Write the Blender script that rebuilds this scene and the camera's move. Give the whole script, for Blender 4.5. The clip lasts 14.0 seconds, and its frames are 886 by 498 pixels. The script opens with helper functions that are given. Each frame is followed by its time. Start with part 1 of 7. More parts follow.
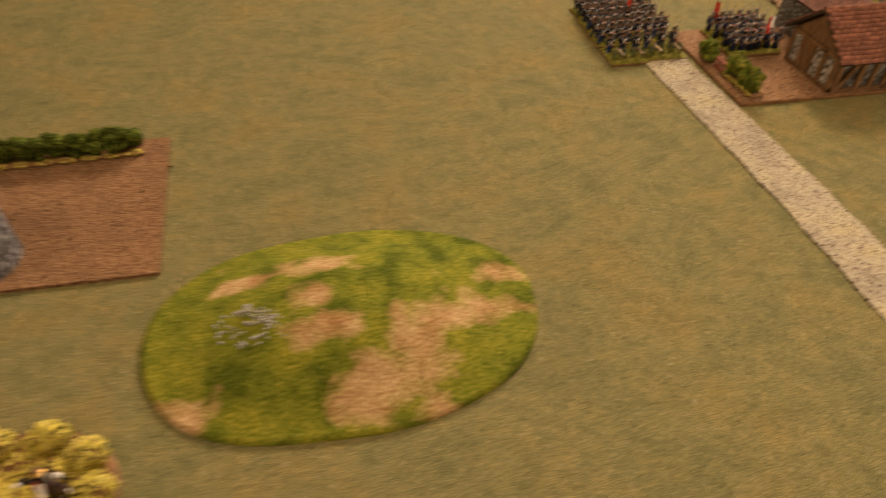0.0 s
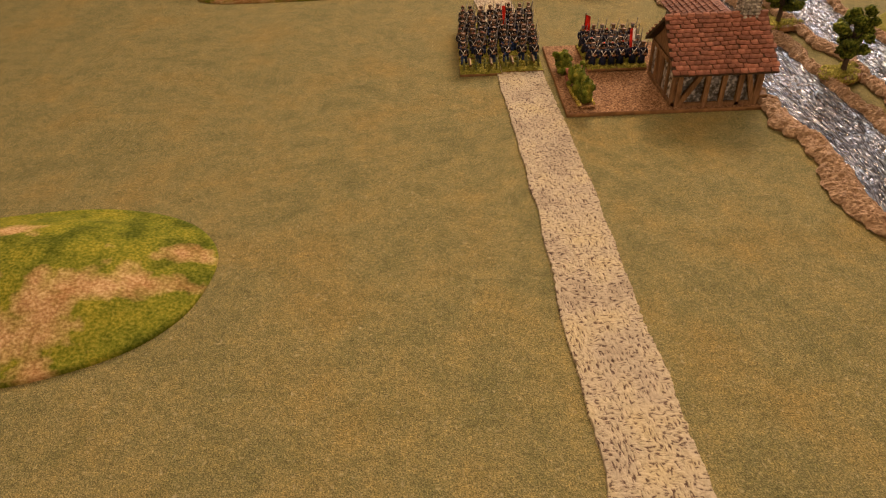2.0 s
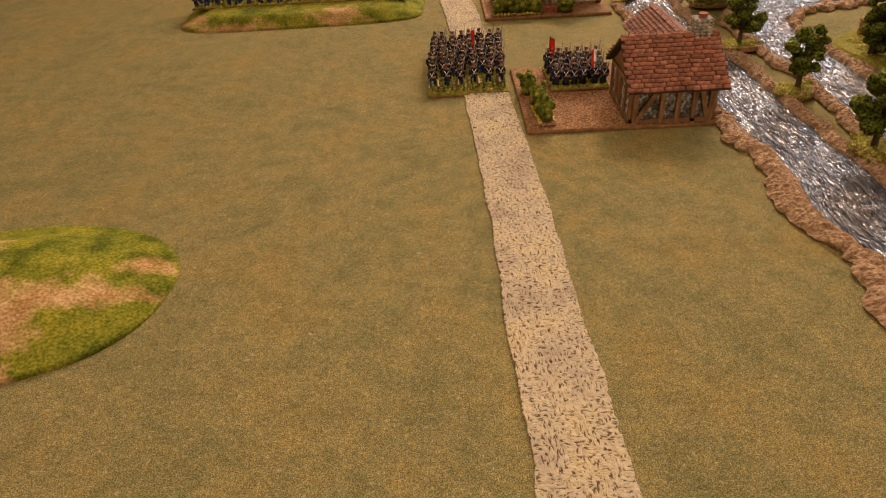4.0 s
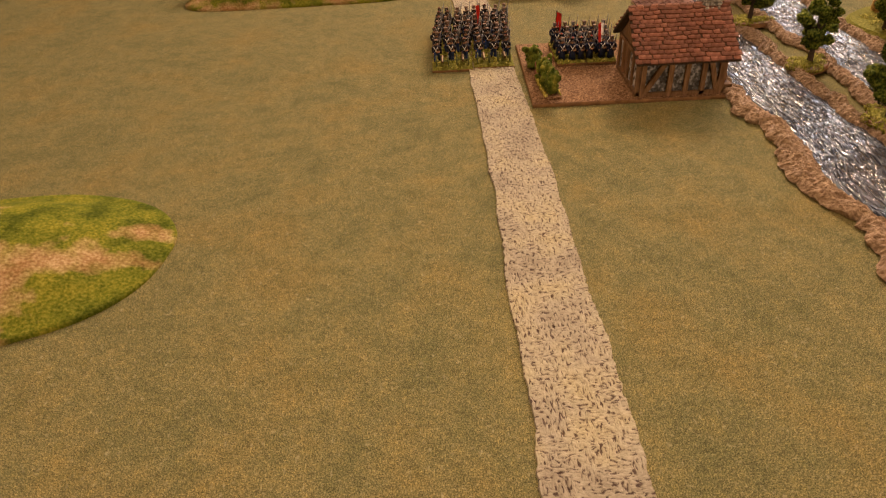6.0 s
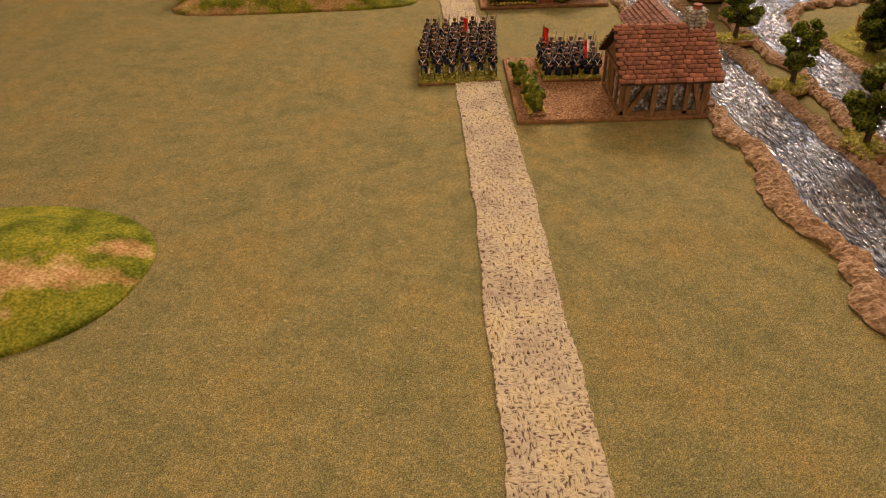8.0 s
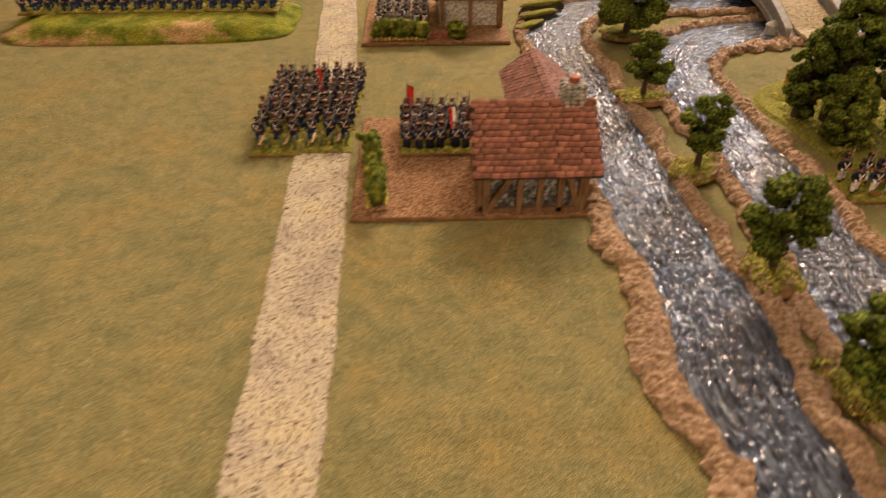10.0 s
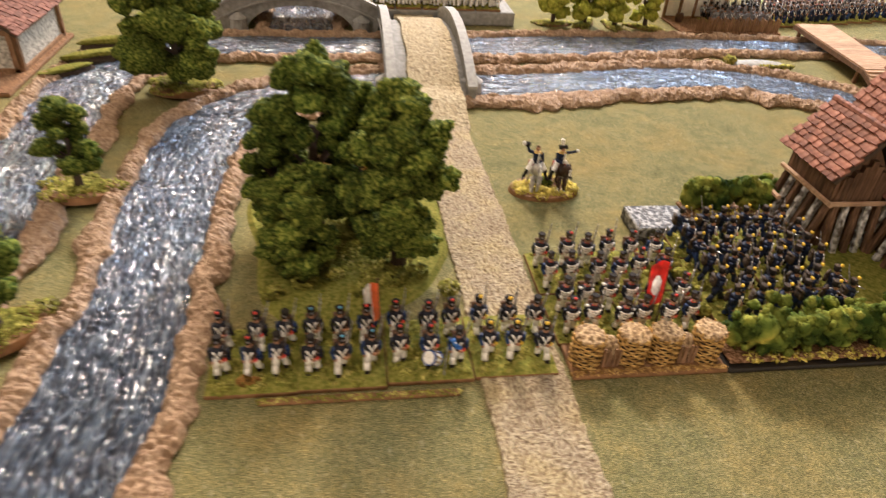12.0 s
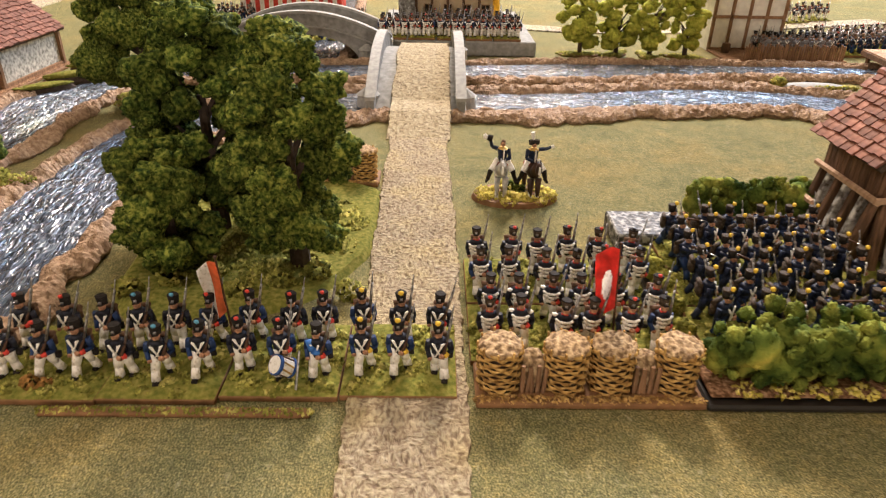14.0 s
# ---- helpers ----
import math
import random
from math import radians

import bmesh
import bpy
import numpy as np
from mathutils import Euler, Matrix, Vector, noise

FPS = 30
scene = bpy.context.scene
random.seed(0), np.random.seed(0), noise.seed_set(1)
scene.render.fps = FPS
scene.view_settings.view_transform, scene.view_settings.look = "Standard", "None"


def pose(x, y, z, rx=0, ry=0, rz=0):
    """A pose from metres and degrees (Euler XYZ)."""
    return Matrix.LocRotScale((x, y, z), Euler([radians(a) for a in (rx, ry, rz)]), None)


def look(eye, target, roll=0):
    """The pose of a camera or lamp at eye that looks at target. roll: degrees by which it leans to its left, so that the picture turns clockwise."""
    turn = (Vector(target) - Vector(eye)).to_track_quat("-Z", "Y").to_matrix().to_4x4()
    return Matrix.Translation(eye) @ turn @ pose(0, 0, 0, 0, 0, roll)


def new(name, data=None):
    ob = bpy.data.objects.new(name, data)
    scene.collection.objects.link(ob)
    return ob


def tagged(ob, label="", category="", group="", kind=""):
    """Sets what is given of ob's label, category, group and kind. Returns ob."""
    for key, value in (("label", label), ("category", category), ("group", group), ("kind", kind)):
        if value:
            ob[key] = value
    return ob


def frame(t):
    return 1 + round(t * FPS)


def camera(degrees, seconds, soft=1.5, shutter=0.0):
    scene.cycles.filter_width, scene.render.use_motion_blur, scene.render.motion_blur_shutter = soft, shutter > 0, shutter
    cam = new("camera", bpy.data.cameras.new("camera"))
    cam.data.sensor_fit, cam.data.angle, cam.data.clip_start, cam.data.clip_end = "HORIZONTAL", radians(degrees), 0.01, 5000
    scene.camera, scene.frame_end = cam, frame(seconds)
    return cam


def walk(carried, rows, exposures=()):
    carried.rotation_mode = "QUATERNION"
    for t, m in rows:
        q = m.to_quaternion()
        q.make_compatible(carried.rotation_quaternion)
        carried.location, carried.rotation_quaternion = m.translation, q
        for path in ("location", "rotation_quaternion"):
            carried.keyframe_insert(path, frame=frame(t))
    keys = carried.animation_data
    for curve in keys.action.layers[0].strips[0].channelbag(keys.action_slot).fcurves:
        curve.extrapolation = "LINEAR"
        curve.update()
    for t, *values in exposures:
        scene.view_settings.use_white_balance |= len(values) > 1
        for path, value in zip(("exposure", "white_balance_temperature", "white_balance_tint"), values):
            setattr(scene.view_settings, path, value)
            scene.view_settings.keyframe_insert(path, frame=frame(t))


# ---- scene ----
import itertools
# The camera and its way, carried by hand over the table.
cam = camera(68.0, 14.0, soft=1.2, shutter=0.5)
PATH = [
    (0, (-0.462, -0.614, 0.393), (-0.206, 0.849, -0.946), -0.0),
    (0.5, (-0.355, -0.603, 0.351), (0.016, 0.908, -0.906), 3.9),
    (1, (-0.254, -0.61, 0.351), (-0.074, 0.935, -0.906), -0.4),
    (1.5, (-0.177, -0.632, 0.337), (-0.155, 0.946, -0.892), -1.4),
    (2, (-0.133, -0.656, 0.33), (-0.155, 0.929, -0.889), -2.7),
    (2.5, (-0.107, -0.671, 0.326), (-0.162, 0.931, -0.87), -4.5),
    (2.7, (-0.093, -0.68, 0.32), (-0.09, 0.929, -0.867), -3.6),
    (4.8, (-0.092, -0.679, 0.329), (-0.137, 0.965, -0.809), -3.1),
    (5, (-0.093, -0.677, 0.326), (-0.131, 0.968, -0.81), -2.8),
    (5.5, (-0.086, -0.684, 0.32), (-0.137, 0.946, -0.837), -4.1),
    (6, (-0.089, -0.683, 0.301), (-0.137, 0.945, -0.86), -3.5),
    (6.5, (-0.086, -0.683, 0.285), (-0.131, 0.949, -0.871), -3.5),
    (7, (-0.083, -0.683, 0.29), (-0.113, 0.95, -0.864), -3.1),
    (7.2, (-0.083, -0.682, 0.297), (-0.106, 0.952, -0.856), -2.8),
    (9.3, (-0.015, -0.578, 0.324), (-0.03, 1.018, -0.881), -0.8),
    (9.5, (0.005, -0.547, 0.324), (0.029, 1.047, -0.883), -0.1),
    (10, (0.064, -0.481, 0.329), (0.124, 1.12, -0.868), -0.0),
    (10.5, (0.172, -0.432, 0.327), (0.189, 1.185, -0.85), 0.2),
    (11, (0.306, -0.404, 0.337), (0.383, 1.219, -0.829), 5.2),
    (11.5, (0.457, -0.306, 0.321), (0.704, 1.323, -0.813), 5.8),
    (12, (0.543, -0.254, 0.291), (0.819, 1.361, -0.857), 4.3),
    (12.5, (0.601, -0.245, 0.266), (0.89, 1.324, -0.941), 6.5),
    (13, (0.648, -0.251, 0.25), (0.766, 1.359, -0.932), 3.4),
    (13.5, (0.657, -0.229, 0.218), (0.71, 1.481, -0.818), 2.2),
    (14, (0.656, -0.206, 0.196), (0.683, 1.557, -0.747), 1.1),
]
EXPOSURES = [(0, -0.64, 6700, 15), (0.8, -0.73, 6850, 24), (7.2, -0.73, 6800, 23.5), (9.3, -0.72, 6700, 22), (10.5, -0.2, 6000, 17), (11.5, 0.0, 5250, 12), (13, 0.05, 5200, 12), (14, 0.04, 5200, 12)]
walk(cam, [(t, look(e, g, r)) for t, e, g, r in PATH], EXPOSURES)

# Light: a warm room with ceiling lamps and added fills, and what its walls throw back.
world = bpy.data.worlds.new("room_air")
scene.world = world
world.use_nodes = True
world.node_tree.nodes["Background"].inputs[0].default_value = (1.0, 0.84, 0.62, 1)
world.node_tree.nodes["Background"].inputs[1].default_value = 0.03


def area_light(eye, target, watts, size, spread=180, colour=(1.0, 0.73, 0.48)):
    data = bpy.data.lights.new("area_light", "AREA")
    data.shape, data.size, data.energy, data.color, data.spread = "DISK", size, watts, colour, radians(spread)
    ob = new("area_light", data)
    ob.matrix_world = look(eye, target)
    return ob


# three lamps over the far side of the table, an added narrow fill over its near part, one lamp over the left side, an
# added low fill behind the near edge
LAMPS_AND_FILLS = [((0.95, 2.7, 1.9), (0.85, 0.2, 0), 142, 0.38, 180), ((0.5, 2.95, 1.75), (0.7, 0.6, 0), 52, 0.36, 180), ((1.75, 2.2, 2.28), (1.5, 1.0, 0), 32, 0.36, 180),
         # first and last here: unseen fills brightening the middle and the figurines' fronts
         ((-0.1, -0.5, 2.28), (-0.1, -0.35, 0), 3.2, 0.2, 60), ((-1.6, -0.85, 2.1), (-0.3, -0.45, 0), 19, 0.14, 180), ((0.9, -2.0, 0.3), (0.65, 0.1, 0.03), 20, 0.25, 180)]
for lamp in LAMPS_AND_FILLS:
    area_light(*lamp)
# cool daylight from a window in the far wall
window_light = area_light((1.9, 3.05, 1.65), (1.0, 0.5, 0.1), 98, 1.8, 180, (0.74, 0.88, 1.0))
window_light.data.shape, window_light.data.size_y = "RECTANGLE", 0.6


# ---- materials ----
def ramp_node(nt, stops):
    n = nt.nodes.new("ShaderNodeValToRGB")
    while len(n.color_ramp.elements) < len(stops):
        n.color_ramp.elements.new(0.5)
    for el, (p, c) in zip(n.color_ramp.elements, stops):
        el.position, el.color = p, (*c, 1)
    return n


def surface(name, stops, scale=200.0, rough=0.85, metal=0.0, bump=0.3, bump_scale=None, detail=6.0,
            stretch=(1, 1, 1), coarse=None, coarse_stops=None, coarse_amount=0.5, island=0.0, spec=0.3,
            bump_distance=0.001, coat=0.0):
    """Noise-coloured surface: fine grain from stops, a coarse layer of stains, relief, and random tone per piece."""
    m = bpy.data.materials.new(name)
    m.use_nodes = True
    nt = m.node_tree
    b = nt.nodes["Principled BSDF"]
    tc = nt.nodes.new("ShaderNodeTexCoord")
    mp = nt.nodes.new("ShaderNodeMapping")
    mp.inputs["Scale"].default_value = stretch
    nt.links.new(tc.outputs["Object"], mp.inputs["Vector"])
    n1 = nt.nodes.new("ShaderNodeTexNoise")
    n1.inputs["Scale"].default_value, n1.inputs["Detail"].default_value = scale, detail
    nt.links.new(mp.outputs[0], n1.inputs["Vector"])
    r = ramp_node(nt, stops)
    nt.links.new(n1.outputs["Fac"], r.inputs["Fac"])
    col = r.outputs["Color"]
    if coarse:
        n2 = nt.nodes.new("ShaderNodeTexNoise")
        n2.inputs["Scale"].default_value, n2.inputs["Detail"].default_value = coarse, 4.0
        nt.links.new(tc.outputs["Object"], n2.inputs["Vector"])
        r2 = ramp_node(nt, coarse_stops)
        nt.links.new(n2.outputs["Fac"], r2.inputs["Fac"])
        mx = nt.nodes.new("ShaderNodeMix")
        mx.data_type, mx.blend_type = "RGBA", "MULTIPLY"
        mx.inputs["Factor"].default_value = coarse_amount
        nt.links.new(col, mx.inputs["A"])
        nt.links.new(r2.outputs["Color"], mx.inputs["B"])
        col = mx.outputs["Result"]
    if island:
        g = nt.nodes.new("ShaderNodeNewGeometry")
        oi = nt.nodes.new("ShaderNodeObjectInfo")
        add = nt.nodes.new("ShaderNodeMath")
        add.operation = "ADD"
        nt.links.new(g.outputs["Random Per Island"], add.inputs[0])
        nt.links.new(oi.outputs["Random"], add.inputs[1])
        fr = nt.nodes.new("ShaderNodeMath")
        fr.operation = "FRACT"
        nt.links.new(add.outputs[0], fr.inputs[0])
        mr = nt.nodes.new("ShaderNodeMapRange")
        mr.inputs["To Min"].default_value, mr.inputs["To Max"].default_value = 1 - island, 1 + island
        nt.links.new(fr.outputs[0], mr.inputs["Value"])
        hs = nt.nodes.new("ShaderNodeHueSaturation")
        nt.links.new(mr.outputs[0], hs.inputs["Value"])
        nt.links.new(col, hs.inputs["Color"])
        col = hs.outputs["Color"]
    nt.links.new(col, b.inputs["Base Color"])
    b.inputs["Roughness"].default_value, b.inputs["Metallic"].default_value = rough, metal
    b.inputs["Specular IOR Level"].default_value = spec
    b.inputs["Coat Weight"].default_value = coat
    if bump:
        n3 = nt.nodes.new("ShaderNodeTexNoise")
        n3.inputs["Scale"].default_value, n3.inputs["Detail"].default_value = bump_scale or scale, 5.0
        nt.links.new(mp.outputs[0], n3.inputs["Vector"])
        bp = nt.nodes.new("ShaderNodeBump")
        bp.inputs["Strength"].default_value, bp.inputs["Distance"].default_value = bump, bump_distance
        nt.links.new(n3.outputs["Fac"], bp.inputs["Height"])
        nt.links.new(bp.outputs[0], b.inputs["Normal"])
    return m


def tone(c, lo=0.7, hi=1.25):
    return [(0.3, tuple(v * lo for v in c)), (0.7, tuple(min(v * hi, 0.95) for v in c))]


WHITE2 = [(0.35, (0.72, 0.72, 0.72)), (0.65, (1, 1, 1))]


def cloth_material():
    """Olive felt mat with short fibres, pale flecks and soft uneven dye."""
    m = bpy.data.materials.new("olive_flocked_cloth")
    m.use_nodes = True
    nt = m.node_tree
    b = nt.nodes["Principled BSDF"]
    tc = nt.nodes.new("ShaderNodeTexCoord")

    def nz(scale, detail, stretch=None, turn=0.0):
        n = nt.nodes.new("ShaderNodeTexNoise")
        n.inputs["Scale"].default_value, n.inputs["Detail"].default_value = scale, detail
        mp = nt.nodes.new("ShaderNodeMapping")
        mp.inputs["Scale"].default_value = stretch or (1, 1, 1)
        mp.inputs["Rotation"].default_value = (0, 0, turn)
        nt.links.new(tc.outputs["Object"], mp.inputs["Vector"])
        nt.links.new(mp.outputs[0], n.inputs["Vector"])
        return n

    def times(a, bcol, amount, mode="MULTIPLY"):
        mx = nt.nodes.new("ShaderNodeMix")
        mx.data_type, mx.blend_type = "RGBA", mode
        if isinstance(amount, float):
            mx.inputs["Factor"].default_value = amount
        else:
            nt.links.new(amount, mx.inputs["Factor"])
        nt.links.new(a, mx.inputs["A"])
        if isinstance(bcol, tuple):
            mx.inputs["B"].default_value = (*bcol, 1)
        else:
            nt.links.new(bcol, mx.inputs["B"])
        return mx.outputs["Result"]

    def ramped(n, stops):
        r = ramp_node(nt, stops)
        nt.links.new(n.outputs["Fac"], r.inputs["Fac"])
        return r.outputs["Color"]
    fibre = nz(1150, 8)
    col = ramped(fibre, [(0.33, (0.085, 0.082, 0.037)), (0.49, (0.182, 0.172, 0.085)), (0.67, (0.4, 0.36, 0.185))])
    col = times(col, ramped(nz(330, 6), [(0.36, (0.64, 0.63, 0.6)), (0.5, (1.0, 1.0, 0.98)), (0.64, (1.4, 1.3, 1.1))]), 0.55)
    col = times(col, ramped(nz(90, 5), [(0.36, (0.74, 0.78, 0.7)), (0.5, (0.97, 0.97, 0.95)), (0.64, (1.16, 1.1, 0.98))]), 0.5)
    col = times(col, ramped(nz(11, 5), [(0.36, (0.78, 0.82, 0.77)), (0.5, (0.93, 0.94, 0.88)), (0.64, (1.0, 0.92, 0.77))]), 0.9)
    col = times(col, ramped(nz(42, 4), [(0.34, (0.68, 0.75, 0.68)), (0.5, (0.97, 0.96, 0.93)), (0.66, (1.22, 1.12, 0.95))]), 0.42)
    flecks = ramped(nz(330, 3, (1, 0.5, 1), 0.4), [(0.63, (0, 0, 0)), (0.76, (0.55, 0.55, 0.55))])
    col = times(col, (0.44, 0.41, 0.25), flecks, "MIX")
    flecks2 = ramped(nz(330, 3, (0.5, 1, 1), 1.3), [(0.63, (0, 0, 0)), (0.76, (0.55, 0.55, 0.55))])
    col = times(col, (0.43, 0.39, 0.22), flecks2, "MIX")
    nt.links.new(col, b.inputs["Base Color"])
    b.inputs["Roughness"].default_value, b.inputs["Specular IOR Level"].default_value = 0.95, 0.1
    bp = nt.nodes.new("ShaderNodeBump")
    bp.inputs["Strength"].default_value, bp.inputs["Distance"].default_value = 0.4, 0.001
    nt.links.new(fibre.outputs["Fac"], bp.inputs["Height"])
    nt.links.new(bp.outputs[0], b.inputs["Normal"])
    return m


M_CLOTH = cloth_material()
M_BANK = surface("brown_sanded_bank", [(0.3, (0.23, 0.146, 0.086)), (0.5, (0.36, 0.245, 0.152)), (0.7, (0.53, 0.39, 0.255))], scale=300,
                 rough=0.8, bump=1.0, bump_scale=420, bump_distance=0.0025, coarse=45, coarse_stops=WHITE2, coarse_amount=0.45, spec=0.25)
M_GRASSY = surface("green_painted_grass", [(0.3, (0.11, 0.125, 0.02)), (0.5, (0.21, 0.21, 0.035)), (0.7, (0.33, 0.29, 0.07))], scale=350,
                   rough=0.95, bump=0.7, bump_scale=600, coarse=18, coarse_stops=WHITE2, coarse_amount=0.6, spec=0.1)
M_FLOCK = surface("static_flock", [(0.3, (0.11, 0.115, 0.02)), (0.5, (0.28, 0.27, 0.045)), (0.7, (0.54, 0.48, 0.13))], scale=160, rough=0.95,
                  bump=0.5, island=0.45, spec=0.1)
M_YELLOWFLOCK = surface("yellow_flock", [(0.3, (0.34, 0.29, 0.03)), (0.5, (0.64, 0.53, 0.09)), (0.7, (0.8, 0.7, 0.25))], scale=500, rough=0.95, bump=0.5, island=0.3, spec=0.1)
M_LEAF = surface("dark_green_foam_leaves", [(0.36, (0.012, 0.028, 0.004)), (0.5, (0.074, 0.108, 0.014)), (0.64, (0.22, 0.25, 0.038))], scale=380, detail=6, rough=0.9, bump=0.9, bump_scale=900, bump_distance=0.0012, island=0.3, spec=0.12)
M_LEAF_MID = surface("mid_green_foam_leaves", [(0.36, (0.016, 0.034, 0.005)), (0.5, (0.094, 0.128, 0.016)), (0.64, (0.27, 0.29, 0.044))], scale=380, detail=6, rough=0.9, bump=0.9, bump_scale=900, bump_distance=0.0012, island=0.3, spec=0.12)
M_HEDGE = surface("bright_hedge_foam", [(0.3, (0.04, 0.07, 0.01)), (0.5, (0.145, 0.185, 0.026)), (0.7, (0.38, 0.36, 0.055))], scale=140, detail=4, rough=0.9, bump=0.9, bump_scale=900, bump_distance=0.0012, island=0.3, spec=0.12)
M_LEAF_HEDGE = surface("mixed_hedge_foam", [(0.32, (0.025, 0.05, 0.008)), (0.47, (0.105, 0.145, 0.02)), (0.6, (0.25, 0.275, 0.04)), (0.72, (0.44, 0.39, 0.06))], scale=60, detail=4, rough=0.9, bump=0.9, bump_scale=900, bump_distance=0.0012, island=0.3, spec=0.12)
M_LEAF_LIME = surface("lime_foam_leaves", [(0.3, (0.22, 0.26, 0.022)), (0.5, (0.4, 0.42, 0.045)), (0.7, (0.6, 0.58, 0.09))], scale=200, rough=0.9, bump=0.9, bump_scale=900, bump_distance=0.0012, island=0.25, spec=0.12)
M_BARK = surface("dark_bark", tone((0.07, 0.05, 0.035)), scale=400, rough=0.9, bump=0.6)
M_MDF = surface("brown_base_edge", tone((0.23, 0.12, 0.048)), scale=150, rough=0.7, bump=0.2)
M_DIRT = surface("brown_gritty_earth", [(0.38, (0.11, 0.055, 0.026)), (0.52, (0.27, 0.15, 0.075)), (0.68, (0.47, 0.3, 0.165))], scale=520, rough=0.92,
                 bump=0.8, bump_scale=900, coarse=30, coarse_stops=WHITE2, coarse_amount=0.5, spec=0.15)
M_TIMBER = surface("brown_timber", [(0.3, (0.14, 0.075, 0.035)), (0.7, (0.33, 0.2, 0.105))], scale=120, stretch=(4, 4, 0.6), rough=0.8, bump=0.4, island=0.2)
M_DARKTIMBER = surface("dark_timber", [(0.3, (0.06, 0.032, 0.016)), (0.7, (0.19, 0.11, 0.06))], scale=120, stretch=(4, 4, 0.6), rough=0.8, bump=0.4, island=0.25)
M_GREYWOOD = surface("weathered_grey_boards", [(0.3, (0.12, 0.11, 0.1)), (0.7, (0.33, 0.32, 0.3))], scale=150, stretch=(0.5, 4, 4), rough=0.85, bump=0.4, island=0.2)
M_STONE = surface("grey_rubble_wall", [(0.35, (0.09, 0.085, 0.075)), (0.55, (0.27, 0.27, 0.25)), (0.7, (0.5, 0.5, 0.47))], scale=220, detail=3, rough=0.9, bump=0.9, bump_distance=0.002)
M_DARKSTONE = surface("dark_glossed_rubble", [(0.38, (0.035, 0.033, 0.032)), (0.52, (0.12, 0.125, 0.13)), (0.66, (0.42, 0.43, 0.45))], scale=260, detail=3, rough=0.5, bump=0.9, bump_distance=0.002, spec=0.5)
M_PALESTONE = surface("pale_rubble_stones", [(0.35, (0.2, 0.19, 0.16)), (0.5, (0.4, 0.39, 0.34)), (0.68, (0.6, 0.58, 0.51))], scale=260, rough=0.9, bump=0.6, island=0.25)
M_GREY = surface("grey_bridge_stone", [(0.3, (0.21, 0.21, 0.2)), (0.7, (0.36, 0.36, 0.345))], scale=160, rough=0.85, bump=0.3, coarse=20, coarse_stops=WHITE2, coarse_amount=0.5)
M_GREYLIGHT = surface("pale_bridge_coping", [(0.3, (0.28, 0.28, 0.27)), (0.7, (0.43, 0.43, 0.415))], scale=200, rough=0.85, bump=0.3)
M_TILE = surface("red_clay_tile", [(0.3, (0.14, 0.05, 0.03)), (0.55, (0.27, 0.112, 0.07)), (0.75, (0.42, 0.215, 0.15))], scale=180, rough=0.75, bump=0.4, island=0.34)
M_PINKTILE = surface("faded_pink_tile", [(0.3, (0.12, 0.046, 0.03)), (0.7, (0.25, 0.112, 0.078))], scale=180, rough=0.8, bump=0.3, island=0.2)
M_PLASTER = surface("white_plaster", tone((0.8, 0.78, 0.7), 0.85, 1.1), scale=100, rough=0.9, bump=0.2)
M_CREAM = surface("cream_plaster", tone((0.55, 0.44, 0.28), 0.8, 1.15), scale=100, rough=0.9, bump=0.2)
M_PLINTH = surface("grey_crinkled_stone", [(0.42, (0.035, 0.033, 0.032)), (0.51, (0.15, 0.147, 0.143)), (0.6, (0.4, 0.395, 0.385))], scale=260, detail=3, rough=0.6, bump=1.0, bump_distance=0.002, spec=0.4)
M_LIMEWASH = surface("worn_limewash", [(0.38, (0.09, 0.075, 0.06)), (0.5, (0.36, 0.35, 0.33)), (0.64, (0.72, 0.71, 0.68))], scale=190, rough=0.9, bump=0.7)
M_ROUGHCAST = surface("dirty_white_infill", [(0.35, (0.12, 0.11, 0.1)), (0.5, (0.42, 0.42, 0.42)), (0.7, (0.68, 0.68, 0.66))], scale=230, rough=0.9, bump=0.6)
M_BRICKRED = surface("red_brick_paint", tone((0.3, 0.1, 0.06)), scale=200, rough=0.85, bump=0.4)
M_WICKER = surface("straw_wicker", [(0.35, (0.26, 0.14, 0.035)), (0.5, (0.5, 0.31, 0.085)), (0.68, (0.7, 0.48, 0.16))], scale=300, rough=0.85, bump=0.4, island=0.2)
M_SOIL = surface("pale_soil_fill", [(0.38, (0.16, 0.1, 0.05)), (0.5, (0.38, 0.265, 0.14)), (0.64, (0.6, 0.45, 0.25))], scale=420, rough=0.95, bump=0.9)
M_COAT = surface("dark_blue_coat", tone((0.01, 0.011, 0.019), 0.3, 1.9), scale=700, rough=0.6, bump=0.2, island=0.2)
M_COATBLUE = surface("deep_blue_coat", tone((0.008, 0.014, 0.04), 0.3, 1.9), scale=700, rough=0.6, bump=0.2, island=0.2)
M_SLEEVE = surface("royal_blue_sleeve", tone((0.014, 0.032, 0.1), 0.5, 1.6), scale=300, rough=0.6, bump=0.2)
M_BROWNRED = surface("dull_red_collar", tone((0.25, 0.05, 0.035)), scale=300, rough=0.7, bump=0.1)
M_HOOP = surface("deep_blue_hoop", tone((0.03, 0.08, 0.28)), scale=300, rough=0.6, bump=0.1)
M_BLUELEG = surface("mid_blue_trousers", tone((0.024, 0.058, 0.19), 0.4, 1.6), scale=600, rough=0.7, bump=0.2)
M_SKYBLUE = surface("sky_blue_pompon", tone((0.15, 0.4, 0.6)), scale=300, rough=0.7, bump=0.1)
M_FUR = surface("dark_brown_fur", tone((0.05, 0.035, 0.022), 0.4, 1.8), scale=700, rough=0.8, bump=0.8)
